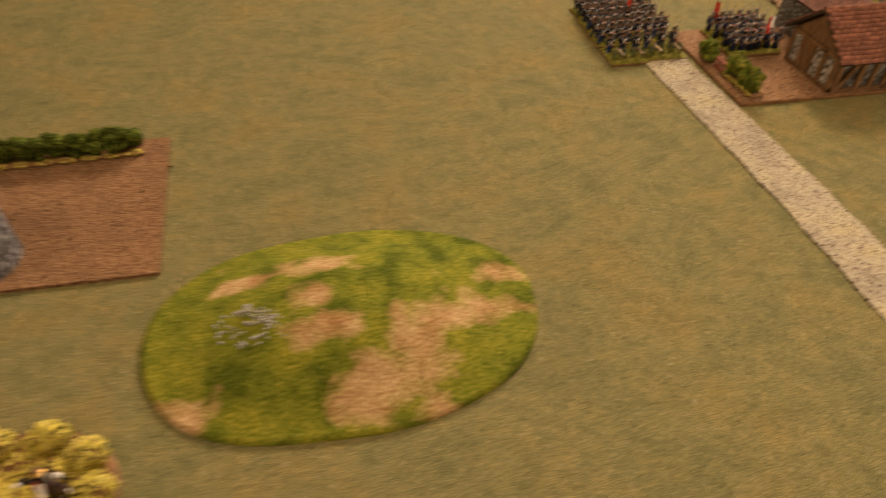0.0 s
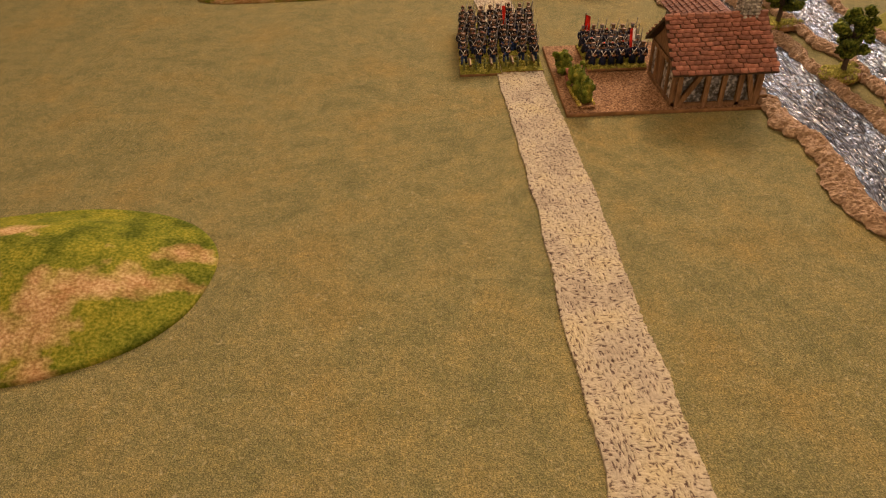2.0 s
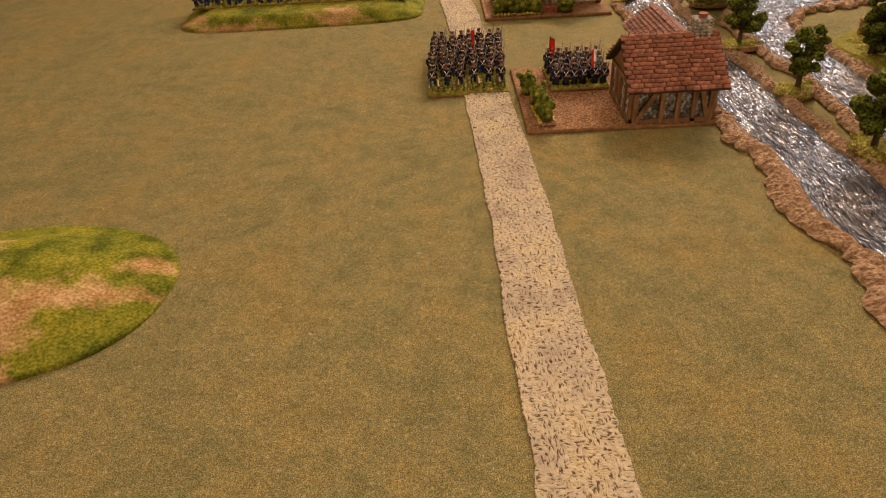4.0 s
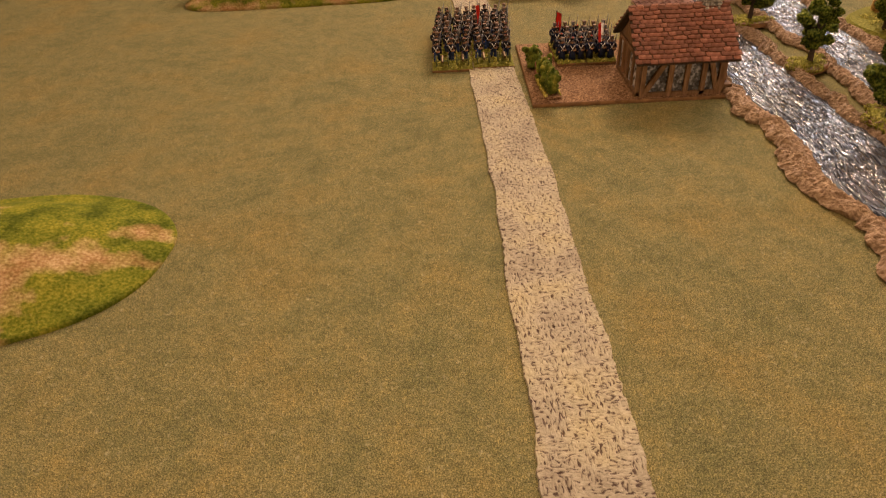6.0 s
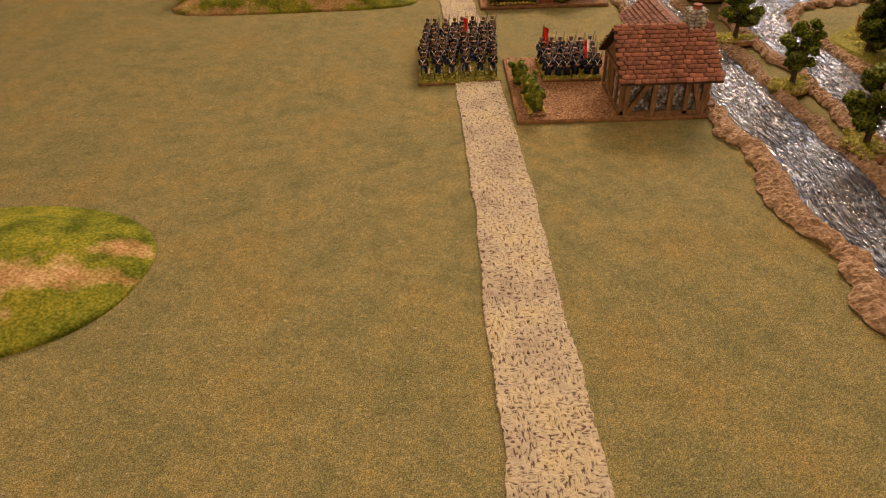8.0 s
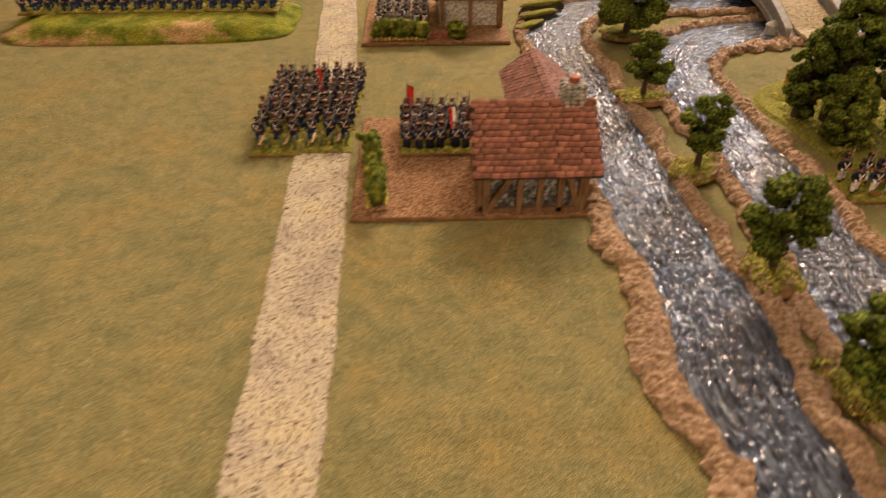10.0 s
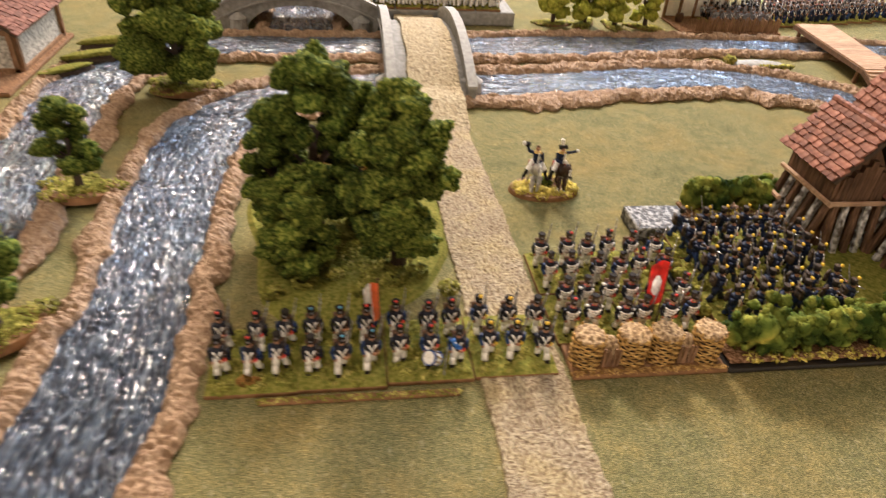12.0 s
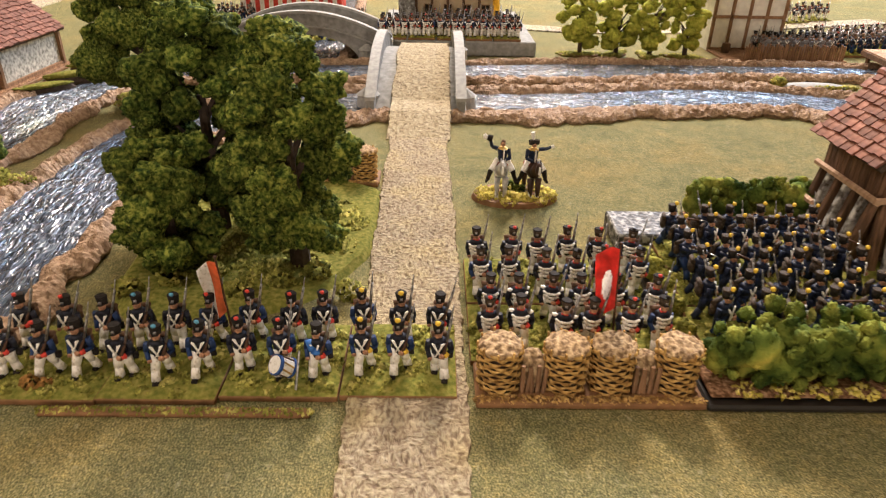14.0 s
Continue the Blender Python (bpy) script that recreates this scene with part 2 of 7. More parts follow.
M_BLUEBRIGHT = surface("bright_blue_cloth", tone((0.05, 0.16, 0.5)), scale=300, rough=0.6, bump=0.2)
M_WHITECLOTH = surface("white_painted_cloth", [(0.3, (0.34, 0.29, 0.22)), (0.4, (0.78, 0.75, 0.68)), (0.58, (0.9, 0.88, 0.83))], scale=650, rough=0.65, bump=0.4)
M_BLACK = surface("black_painted_felt", tone((0.02, 0.017, 0.015), 0.4, 1.9), scale=500, rough=0.8, bump=0.2, spec=0.15)
M_SKIN = surface("flesh_paint", tone((0.46, 0.25, 0.14), 0.35, 1.3), scale=800, rough=0.6, bump=0)
M_MUSKET = surface("musket_wood_paint", tone((0.08, 0.04, 0.02), 0.5, 1.5), scale=400, rough=0.6, bump=0)
M_STEEL = surface("steel_paint", tone((0.32, 0.31, 0.3), 0.3, 1.5), scale=500, rough=0.4, metal=0.8, bump=0)
M_PACK = surface("brown_pack_hide", tone((0.17, 0.1, 0.06)), scale=300, rough=0.7, bump=0.2)
M_GREYCOAT = surface("grey_greatcoat", tone((0.22, 0.22, 0.23)), scale=300, rough=0.7, bump=0.2)
M_RED = surface("red_paint", tone((0.62, 0.06, 0.035), 0.6, 1.25), scale=200, rough=0.6, bump=0.1)
M_ORANGE = surface("orange_red_flag_paint", tone((0.75, 0.19, 0.05)), scale=200, rough=0.6, bump=0.1)
M_TUFT = surface("dry_orange_tuft", tone((0.3, 0.16, 0.04)), scale=500, rough=0.95, bump=0, island=0.4, spec=0.1)
M_YELLOW = surface("yellow_paint", tone((0.8, 0.52, 0.03)), scale=200, rough=0.6, bump=0.1)
M_GUNGREEN = surface("olive_gun_paint", tone((0.13, 0.15, 0.05)), scale=200, rough=0.6, bump=0.1)
M_BRONZE = surface("dark_bronze_paint", tone((0.14, 0.09, 0.035)), scale=200, rough=0.45, metal=0.7, bump=0)
M_BRASS = surface("brass_paint", tone((0.6, 0.4, 0.12)), scale=200, rough=0.35, metal=0.9, bump=0)
M_HORSEBROWN = surface("dark_brown_horse", tone((0.045, 0.024, 0.015), 0.4, 1.8), scale=200, rough=0.55, bump=0.1)
M_HORSEGREY = surface("grey_horse", tone((0.62, 0.6, 0.57), 0.35, 1.25), scale=200, rough=0.55, bump=0.1)
M_PLASTIC = surface("black_plastic_tray", tone((0.02, 0.018, 0.016)), scale=100, rough=0.35, bump=0.05, spec=0.5)
M_PLANK = surface("pale_wood_planks", [(0.3, (0.3, 0.18, 0.1)), (0.7, (0.52, 0.36, 0.23))], scale=90, stretch=(0.6, 4, 1), rough=0.8, bump=0.3, island=0.15)
M_WALLPAINT = surface("cream_wall_paint", tone((0.42, 0.36, 0.27), 0.95, 1.04), scale=12, rough=0.9, bump=0.1)
M_CEILING = surface("white_ceiling_paint", tone((0.6, 0.57, 0.5), 0.97, 1.03), scale=12, rough=0.9, bump=0.1)


def stroke_material(name, stops, along, across, distort, detail, depth, rough, stains=None, coat=0.0, coat_rough=0.05, spec=0.3, fine=0.0, cross=None):
    """Brushed paste: strokes along and across the strip, one noise giving both tone and relief."""
    m = bpy.data.materials.new(name)
    m.use_nodes = True
    nt = m.node_tree
    b = nt.nodes["Principled BSDF"]
    tc = nt.nodes.new("ShaderNodeTexCoord")
    mp = nt.nodes.new("ShaderNodeMapping")
    mp.inputs["Scale"].default_value = (along, across, 1)
    nt.links.new(tc.outputs["UV"], mp.inputs["Vector"])
    n1 = nt.nodes.new("ShaderNodeTexNoise")
    n1.inputs["Scale"].default_value, n1.inputs["Detail"].default_value, n1.inputs["Distortion"].default_value = 1.0, detail, distort
    nt.links.new(mp.outputs[0], n1.inputs["Vector"])
    height = n1.outputs["Fac"]
    if cross:
        mp2 = nt.nodes.new("ShaderNodeMapping")
        mp2.inputs["Scale"].default_value = cross
        nt.links.new(tc.outputs["UV"], mp2.inputs["Vector"])
        n4 = nt.nodes.new("ShaderNodeTexNoise")
        n4.inputs["Scale"].default_value, n4.inputs["Detail"].default_value, n4.inputs["Distortion"].default_value = 1.0, detail, distort
        nt.links.new(mp2.outputs[0], n4.inputs["Vector"])
        n5 = nt.nodes.new("ShaderNodeTexNoise")
        n5.inputs["Scale"].default_value, n5.inputs["Detail"].default_value = 95, 1.5
        nt.links.new(tc.outputs["Object"], n5.inputs["Vector"])
        mask = ramp_node(nt, [(0.47, (0, 0, 0)), (0.53, (1, 1, 1))])
        nt.links.new(n5.outputs["Fac"], mask.inputs["Fac"])
        pick = nt.nodes.new("ShaderNodeMix")
        pick.data_type = "FLOAT"
        nt.links.new(mask.outputs["Color"], pick.inputs["Factor"])
        nt.links.new(n1.outputs["Fac"], pick.inputs["A"])
        nt.links.new(n4.outputs["Fac"], pick.inputs["B"])
        height = pick.outputs["Result"]
    r = ramp_node(nt, stops)
    nt.links.new(height, r.inputs["Fac"])
    col = r.outputs["Color"]
    if stains:
        n2 = nt.nodes.new("ShaderNodeTexNoise")
        n2.inputs["Scale"].default_value, n2.inputs["Detail"].default_value = stains[0], 3.0
        nt.links.new(tc.outputs["Object"], n2.inputs["Vector"])
        r2 = ramp_node(nt, stains[1])
        nt.links.new(n2.outputs["Fac"], r2.inputs["Fac"])
        mx = nt.nodes.new("ShaderNodeMix")
        mx.data_type, mx.blend_type = "RGBA", "MULTIPLY"
        mx.inputs["Factor"].default_value = 1.0
        nt.links.new(col, mx.inputs["A"])
        nt.links.new(r2.outputs["Color"], mx.inputs["B"])
        col = mx.outputs["Result"]
    nt.links.new(col, b.inputs["Base Color"])
    b.inputs["Roughness"].default_value, b.inputs["Specular IOR Level"].default_value = rough, spec
    b.inputs["Coat Weight"].default_value, b.inputs["Coat Roughness"].default_value, b.inputs["Coat IOR"].default_value = coat, coat_rough, 1.7
    bp = nt.nodes.new("ShaderNodeBump")
    bp.inputs["Strength"].default_value, bp.inputs["Distance"].default_value = 1.0, depth
    nt.links.new(height, bp.inputs["Height"])
    last = bp
    if fine:
        n3 = nt.nodes.new("ShaderNodeTexNoise")
        n3.inputs["Scale"].default_value, n3.inputs["Detail"].default_value = 420, 3
        nt.links.new(tc.outputs["Object"], n3.inputs["Vector"])
        last = nt.nodes.new("ShaderNodeBump")
        last.inputs["Strength"].default_value, last.inputs["Distance"].default_value = 1.0, fine
        nt.links.new(n3.outputs["Fac"], last.inputs["Height"])
        nt.links.new(bp.outputs[0], last.inputs["Normal"])
    nt.links.new(last.outputs[0], b.inputs["Normal"])
    nt.links.new(last.outputs[0], b.inputs["Coat Normal"])
    return m


M_WATER = stroke_material("varnished_water", [(0.3, (0.01, 0.016, 0.03)), (0.46, (0.035, 0.052, 0.085)), (0.58, (0.085, 0.115, 0.165)), (0.74, (0.2, 0.24, 0.3))],
                          48, 230, 1.3, 1.2, 0.0075, 0.6, stains=(14, [(0.35, (0.55, 0.62, 0.74)), (0.65, (1, 1, 1))]), coat=0.9, coat_rough=0.04, spec=0.1, fine=0.0001)
M_ROAD = stroke_material("tan_plaster_road", [(0.3, (0.085, 0.058, 0.046)), (0.395, (0.15, 0.112, 0.088)), (0.445, (0.42, 0.385, 0.285)), (0.7, (0.54, 0.5, 0.38))],
                         230, 640, 0.7, 2.5, 0.0014, 0.9, stains=(26, [(0.34, (0.76, 0.73, 0.73)), (0.47, (0.92, 0.9, 0.9)), (0.56, (1.0, 0.98, 0.92)), (0.68, (1.04, 1.0, 0.84))]), spec=0.12, fine=0.0006, cross=(560, 260, 1))
M_ROADPALE = stroke_material("pale_plaster_road", [(0.32, (0.17, 0.125, 0.085)), (0.44, (0.29, 0.235, 0.16)), (0.53, (0.4, 0.345, 0.235)), (0.72, (0.54, 0.48, 0.33))],
                             560, 330, 0.4, 4.0, 0.002, 0.9, stains=(30, [(0.34, (0.78, 0.74, 0.71)), (0.47, (0.93, 0.91, 0.89)), (0.66, (1.03, 0.99, 0.82))]), spec=0.12, fine=0.0008, cross=(300, 560, 1))
M_TRACK = stroke_material("ochre_bridge_road", [(0.3, (0.17, 0.13, 0.08)), (0.45, (0.37, 0.31, 0.2)), (0.7, (0.51, 0.445, 0.295))],
                          420, 150, 0.9, 2.0, 0.0018, 0.9, spec=0.12, fine=0.0005, cross=(200, 300, 1))


def hill_material(patches=()):
    """Painted hill: green grass, bare ochre earth in patches (x, y, half-width, half-depth), uneven at their edges."""
    m = bpy.data.materials.new("painted_hill_turf")
    m.use_nodes = True
    nt = m.node_tree
    b = nt.nodes["Principled BSDF"]
    tc = nt.nodes.new("ShaderNodeTexCoord")

    def nz(scale, detail):
        n = nt.nodes.new("ShaderNodeTexNoise")
        n.inputs["Scale"].default_value, n.inputs["Detail"].default_value = scale, detail
        nt.links.new(tc.outputs["Object"], n.inputs["Vector"])
        return n

    def calc(op, a, c):
        n = nt.nodes.new("ShaderNodeMath")
        n.operation = op
        for k, v in enumerate((a, c)):
            if isinstance(v, (int, float)):
                n.inputs[k].default_value = v
            else:
                nt.links.new(v, n.inputs[k])
        return n.outputs[0]

    def colour_mix(mode, a, c, f):
        mx = nt.nodes.new("ShaderNodeMix")
        mx.data_type, mx.blend_type = "RGBA", mode
        if isinstance(f, float):
            mx.inputs["Factor"].default_value = f
        else:
            nt.links.new(f, mx.inputs["Factor"])
        nt.links.new(a, mx.inputs["A"])
        nt.links.new(c, mx.inputs["B"])
        return mx.outputs["Result"]

    def ramped(v, stops):
        r = ramp_node(nt, stops)
        nt.links.new(v, r.inputs["Fac"])
        return r.outputs["Color"]
    fine, patch, tint = nz(420, 4).outputs["Fac"], nz(45 if patches else 17, 6).outputs["Fac"], nz(34, 5).outputs["Fac"]
    grass = ramped(fine, [(0.3, (0.085, 0.115, 0.012)), (0.5, (0.185, 0.2, 0.022)), (0.7, (0.32, 0.3, 0.05))])
    grass = colour_mix("MULTIPLY", grass, ramped(tint, [(0.36, (0.42, 0.52, 0.4)), (0.48, (0.8, 0.85, 0.72)), (0.62, (1.1, 1.05, 0.9))]), 1.0)
    earth = ramped(fine, [(0.3, (0.25, 0.15, 0.065)), (0.5, (0.4, 0.27, 0.13)), (0.7, (0.57, 0.44, 0.26))])
    earth = colour_mix("MULTIPLY", earth, ramped(tint, [(0.38, (0.85, 0.72, 0.6)), (0.6, (1.15, 1.15, 1.15))]), 1.0)
    where = patch
    if patches:
        best = None
        for x, y, rx, ry in patches:
            mp = nt.nodes.new("ShaderNodeMapping")
            mp.inputs["Location"].default_value = (-x / rx, -y / ry, 0)
            mp.inputs["Scale"].default_value = (1 / rx, 1 / ry, 0)
            nt.links.new(tc.outputs["Object"], mp.inputs["Vector"])
            ln = nt.nodes.new("ShaderNodeVectorMath")
            ln.operation = "LENGTH"
            nt.links.new(mp.outputs[0], ln.inputs[0])
            v = calc("SUBTRACT", 1.0, ln.outputs["Value"])
            best = v if best is None else calc("MAXIMUM", best, v)
        where = calc("ADD", calc("MULTIPLY", calc("MAXIMUM", best, -0.8), 0.32), calc("ADD", calc("MULTIPLY", patch, 1.1), -0.02))
    col = colour_mix("MIX", grass, earth, ramped(where, [(0.45, (0, 0, 0)), (0.56, (0.5, 0.5, 0.5)), (0.76, (1, 1, 1))]))
    nt.links.new(col, b.inputs["Base Color"])
    b.inputs["Roughness"].default_value, b.inputs["Specular IOR Level"].default_value = 0.95, 0.1
    bp = nt.nodes.new("ShaderNodeBump")
    bp.inputs["Strength"].default_value, bp.inputs["Distance"].default_value = 0.8, 0.0012
    nt.links.new(fine, bp.inputs["Height"])
    nt.links.new(bp.outputs[0], b.inputs["Normal"])
    return m


M_HILL = hill_material()
M_RIDGE = hill_material([(0.068, -0.085, 0.036, 0.034), (-0.13, -0.098, 0.09, 0.013), (-0.19, -0.06, 0.03, 0.02)])
M_LOWHILL = hill_material([(0.128, 0.022, 0.026, 0.013), (0.108, -0.016, 0.034, 0.014), (0.072, -0.027, 0.036, 0.015), (0.05, -0.05, 0.026, 0.018), (0.033, -0.07, 0.03, 0.018), (0.008, -0.082, 0.034, 0.018), (0.058, -0.102, 0.02, 0.014),
                           (-0.019, 0.042, 0.03, 0.013), (-0.013, -0.027, 0.028, 0.013), (-0.077, 0.041, 0.028, 0.01), (-0.116, -0.069, 0.026, 0.016), (-0.02, 0.004, 0.018, 0.012)])


# ---- builders ----
def mesh_of(name, bm, materials):
    me = bpy.data.meshes.new(name)
    bm.to_mesh(me)
    bm.free()
    for m in materials if isinstance(materials, (list, tuple)) else [materials]:
        me.materials.append(m)
    return me


def part(name, bm, material, parent=None, label="", at=None):
    """Links a bmesh, or a finished mesh, as one object, under a thing or part."""
    me = bm if isinstance(bm, bpy.types.Mesh) else mesh_of(name, bm, material)
    ob = new(name, me)
    if parent is not None:
        ob.parent = parent
    if at is not None:
        ob.matrix_basis = at
    return tagged(ob, label)


def thing(name, label, category, group="", at=None, kind=""):
    ob = new(name)
    ob.empty_display_size = 0.01
    if at is not None:
        ob.matrix_basis = at
    return tagged(ob, label, category, group, kind)


def lay_uv(me, uv):
    """Lengthwise and crosswise metres as the strip's UV."""
    layer = me.uv_layers.new(name="UVMap")
    idx = np.empty(len(me.loops), np.int32)
    me.loops.foreach_get("vertex_index", idx)
    layer.data.foreach_set("uv", np.array(uv, np.float32)[idx].ravel())


def np_mesh(name, verts, faces, material):
    me = bpy.data.meshes.new(name)
    me.from_pydata([tuple(v) for v in verts], [], [tuple(f) for f in faces])
    me.materials.append(material)
    me.update()
    return me


def box(bm, x0, x1, y0, y1, z0, z1, mat=0, m=None, bevel=0.0):
    r = bmesh.ops.create_cube(bm, size=1, matrix=Matrix.LocRotScale(((x0 + x1) / 2, (y0 + y1) / 2, (z0 + z1) / 2), None, (x1 - x0, y1 - y0, z1 - z0)))
    vs = r["verts"]
    if bevel:
        es = list({e for v in vs for e in v.link_edges})
        out = bmesh.ops.bevel(bm, geom=es, offset=bevel, segments=1, affect="EDGES")
        vs = list({v for f in out["faces"] for v in f.verts} | {v for v in vs if v.is_valid})
    if m is not None:
        bmesh.ops.transform(bm, matrix=m, verts=vs)
    for f in {f for v in vs for f in v.link_faces}:
        f.material_index = mat
    return vs


def rod(bm, a, b, r0, r1=None, mat=0, seg=6):
    """A tapered rod from a to b."""
    a, b = Vector(a), Vector(b)
    d = b - a
    m = Matrix.Translation((a + b) / 2) @ d.to_track_quat("Z", "Y").to_matrix().to_4x4()
    r = bmesh.ops.create_cone(bm, cap_ends=True, segments=seg, radius1=r0, radius2=r0 if r1 is None else r1, depth=d.length, matrix=m)
    for f in {f for v in r["verts"] for f in v.link_faces}:
        f.material_index = mat
    return r["verts"]


def ball(bm, c, r, mat=0, sub=1, scale=(1, 1, 1)):
    s = bmesh.ops.create_icosphere(bm, subdivisions=sub, radius=r, matrix=Matrix.LocRotScale(c, None, scale))
    for f in {f for v in s["verts"] for f in v.link_faces}:
        f.material_index = mat
        f.smooth = True
    return s["verts"]


def foliage(name, lumps, bit, per_area, material, seed=1, flat=0.95, soft_mix=0.42):
    """Many small faceted bits of foam over the skins of soft lumps (centre, radii)."""
    rng = np.random.default_rng(seed)
    shape = np.array([(1, 0, 0), (-0.8, 0.5, 0.1), (-0.7, -0.7, -0.1), (0.1, 0.1, 0.75), (0, 0, -0.7)])
    tri = np.array([(0, 1, 3), (1, 2, 3), (2, 0, 3), (1, 0, 4), (2, 1, 4), (0, 2, 4)])
    vs, fs, ns, base = [], [], [], 0
    for c, r in lumps:
        r = np.array(r, float) if np.ndim(r) else np.array([r, r, r], float)
        n = max(6, int(per_area * 4 * math.pi * (r.prod() ** (2 / 3)) / bit ** 2))
        d = rng.normal(size=(n, 3))
        d /= np.linalg.norm(d, axis=1)[:, None]
        p = np.array(c) + d * r * (rng.uniform(0.62, 1.06, n) ** 0.6)[:, None]
        q = rng.normal(size=(n, 4))
        q /= np.linalg.norm(q, axis=1)[:, None]
        w, x, y, z = q.T
        rot = np.stack([np.stack([1 - 2 * (y * y + z * z), 2 * (x * y - z * w), 2 * (x * z + y * w)], -1),
                        np.stack([2 * (x * y + z * w), 1 - 2 * (x * x + z * z), 2 * (y * z - x * w)], -1),
                        np.stack([2 * (x * z - y * w), 2 * (y * z + x * w), 1 - 2 * (x * x + y * y)], -1)], 1)
        s = bit * rng.uniform(0.5, 1.3, n)
        v = np.einsum("nij,kj->nki", rot, shape * (1, 1, flat)) * s[:, None, None] + p[:, None, :]
        vs.append(v.reshape(-1, 3))
        loc = np.einsum("nij,kj->nki", rot, shape)
        nn = (d / r * r.min())[:, None, :] * 0.9 + loc * soft_mix
        ns.append((nn / np.linalg.norm(nn, axis=2)[:, :, None]).reshape(-1, 3))
        fs.append((tri[None] + (base + 5 * np.arange(n))[:, None, None]).reshape(-1, 3))
        base += 5 * n
    v, f = np.concatenate(vs), np.concatenate(fs)
    me = bpy.data.meshes.new(name)
    me.vertices.add(len(v))
    me.vertices.foreach_set("co", v.astype(np.float32).ravel())
    me.loops.add(f.size)
    me.loops.foreach_set("vertex_index", f.astype(np.int32).ravel())
    me.polygons.add(len(f))
    me.polygons.foreach_set("loop_start", np.arange(0, f.size, 3, dtype=np.int32))
    me.polygons.foreach_set("loop_total", np.full(len(f), 3, np.int32))
    me.materials.append(material)
    me.update(calc_edges=True)
    me.polygons.foreach_set("use_smooth", np.ones(len(f), bool))
    me.normals_split_custom_set_from_vertices(np.concatenate(ns))
    return me


ICO = {}


def ico(sub):
    """A unit ball of small triangles, kept for reuse."""
    if sub not in ICO:
        bm = bmesh.new()
        bmesh.ops.create_icosphere(bm, subdivisions=sub, radius=1.0)
        ICO[sub] = (np.array([v.co[:] for v in bm.verts]), np.array([[v.index for v in f.verts] for f in bm.faces]))
        bm.free()
    return ICO[sub]


def foam(name, lumps, bit, material, seed=1, bits=0.5, subs=3, fine=4):
    """Clump foliage: rounded clumps of torn foam, knobbly at three scales, with smaller tufts on them and a fuzz of torn bits."""
    rng = np.random.default_rng(seed)
    tufts = []
    for c, r in lumps:
        r = np.array(r, float) if np.ndim(r) else np.array([r, r, r], float)
        tufts.append((np.array(c), r * 0.86, fine))
        for k in range(subs):
            d = rng.normal(size=3)
            d /= np.linalg.norm(d)
            tufts.append((np.array(c) + d * r * rng.uniform(0.7, 0.95), r * rng.uniform(0.24, 0.42), fine - 1))
    vs, fs, base = [], [], 0
    for c, r, sub in tufts:
        sv, sf = ico(sub)
        h = np.zeros(len(sv))
        for low, high, amp, waves in ((2, 5, 0.11, 5), (7, 13, 0.075, 8), (16, 27, 0.05, 9)):
            for k in range(waves):
                w = rng.normal(size=3)
                w *= rng.uniform(low, high) / np.linalg.norm(w)
                h += np.sin(sv @ w + rng.uniform(0, 6.28)) * amp * 1.6 / math.sqrt(waves)
        vs.append(c + sv * (0.95 + h + rng.normal(size=len(sv)) * 0.03)[:, None] * r)
        fs.append(sf + base)
        base += len(sv)
    core = np_mesh(name, np.concatenate(vs).tolist(), np.concatenate(fs).tolist(), material)
    fuzz = foliage(name, [(c, r) for c, r, _ in tufts], bit, bits, material, seed + 1)
    bm = bmesh.new()
    bm.from_mesh(core)
    for f in bm.faces:
        f.smooth = True
    bm.from_mesh(fuzz)
    me = bpy.data.meshes.new(name)
    bm.to_mesh(me)
    bm.free()
    me.materials.append(material)
    return me


def spline(points, n):
    """A smooth curve through control points, as n places, and the direction at each."""
    p = [Vector((*q, 0)) if len(q) == 2 else Vector(q) for q in points]
    p = [2 * p[0] - p[1]] + p + [2 * p[-1] - p[-2]]
    out = []
    segs = len(p) - 3
    for i in range(n):
        u = i / (n - 1) * segs
        k = min(int(u), segs - 1)
        t = u - k
        a, b, c, d = p[k:k + 4]
        out.append(0.5 * (2 * b + (c - a) * t + (2 * a - 5 * b + 4 * c - d) * t * t + (3 * b - a - 3 * c + d) * t ** 3))
    dirs = [(out[min(i + 1, n - 1)] - out[max(i - 1, 0)]).normalized() for i in range(n)]
    return out, dirs


# ---- the room and the table cloth ----
X0, X1, Y0, Y1, TOP = -2.3, 3.0, -2.0, 3.1, 2.34


def slab(name, material, label, x0, x1, y0, y1, z0, z1):
    bm = bmesh.new()
    box(bm, x0, x1, y0, y1, z0, z1)
    return tagged(part(name, bm, material), label, name.split("_")[0], kind="structure")


slab("ground", M_CLOTH, "olive green flocked cloth laid over the game table", X0, X1, Y0, Y1, -0.03, 0.0)
slab("wall_north", M_WALLPAINT, "plain cream painted room wall", X0, X1, Y1, Y1 + 0.1, -0.03, TOP)
slab("wall_south", M_WALLPAINT, "plain cream painted room wall", X0, X1, Y0 - 0.1, Y0, -0.03, TOP)
slab("wall_east", M_WALLPAINT, "plain cream painted room wall", X1, X1 + 0.1, Y0, Y1, -0.03, TOP)
slab("wall_west", M_WALLPAINT, "plain cream painted room wall", X0 - 0.1, X0, Y0, Y1, -0.03, TOP)
slab("ceiling", M_CEILING, "plain white painted room ceiling", X0, X1, Y0, Y1, TOP, TOP + 0.1)


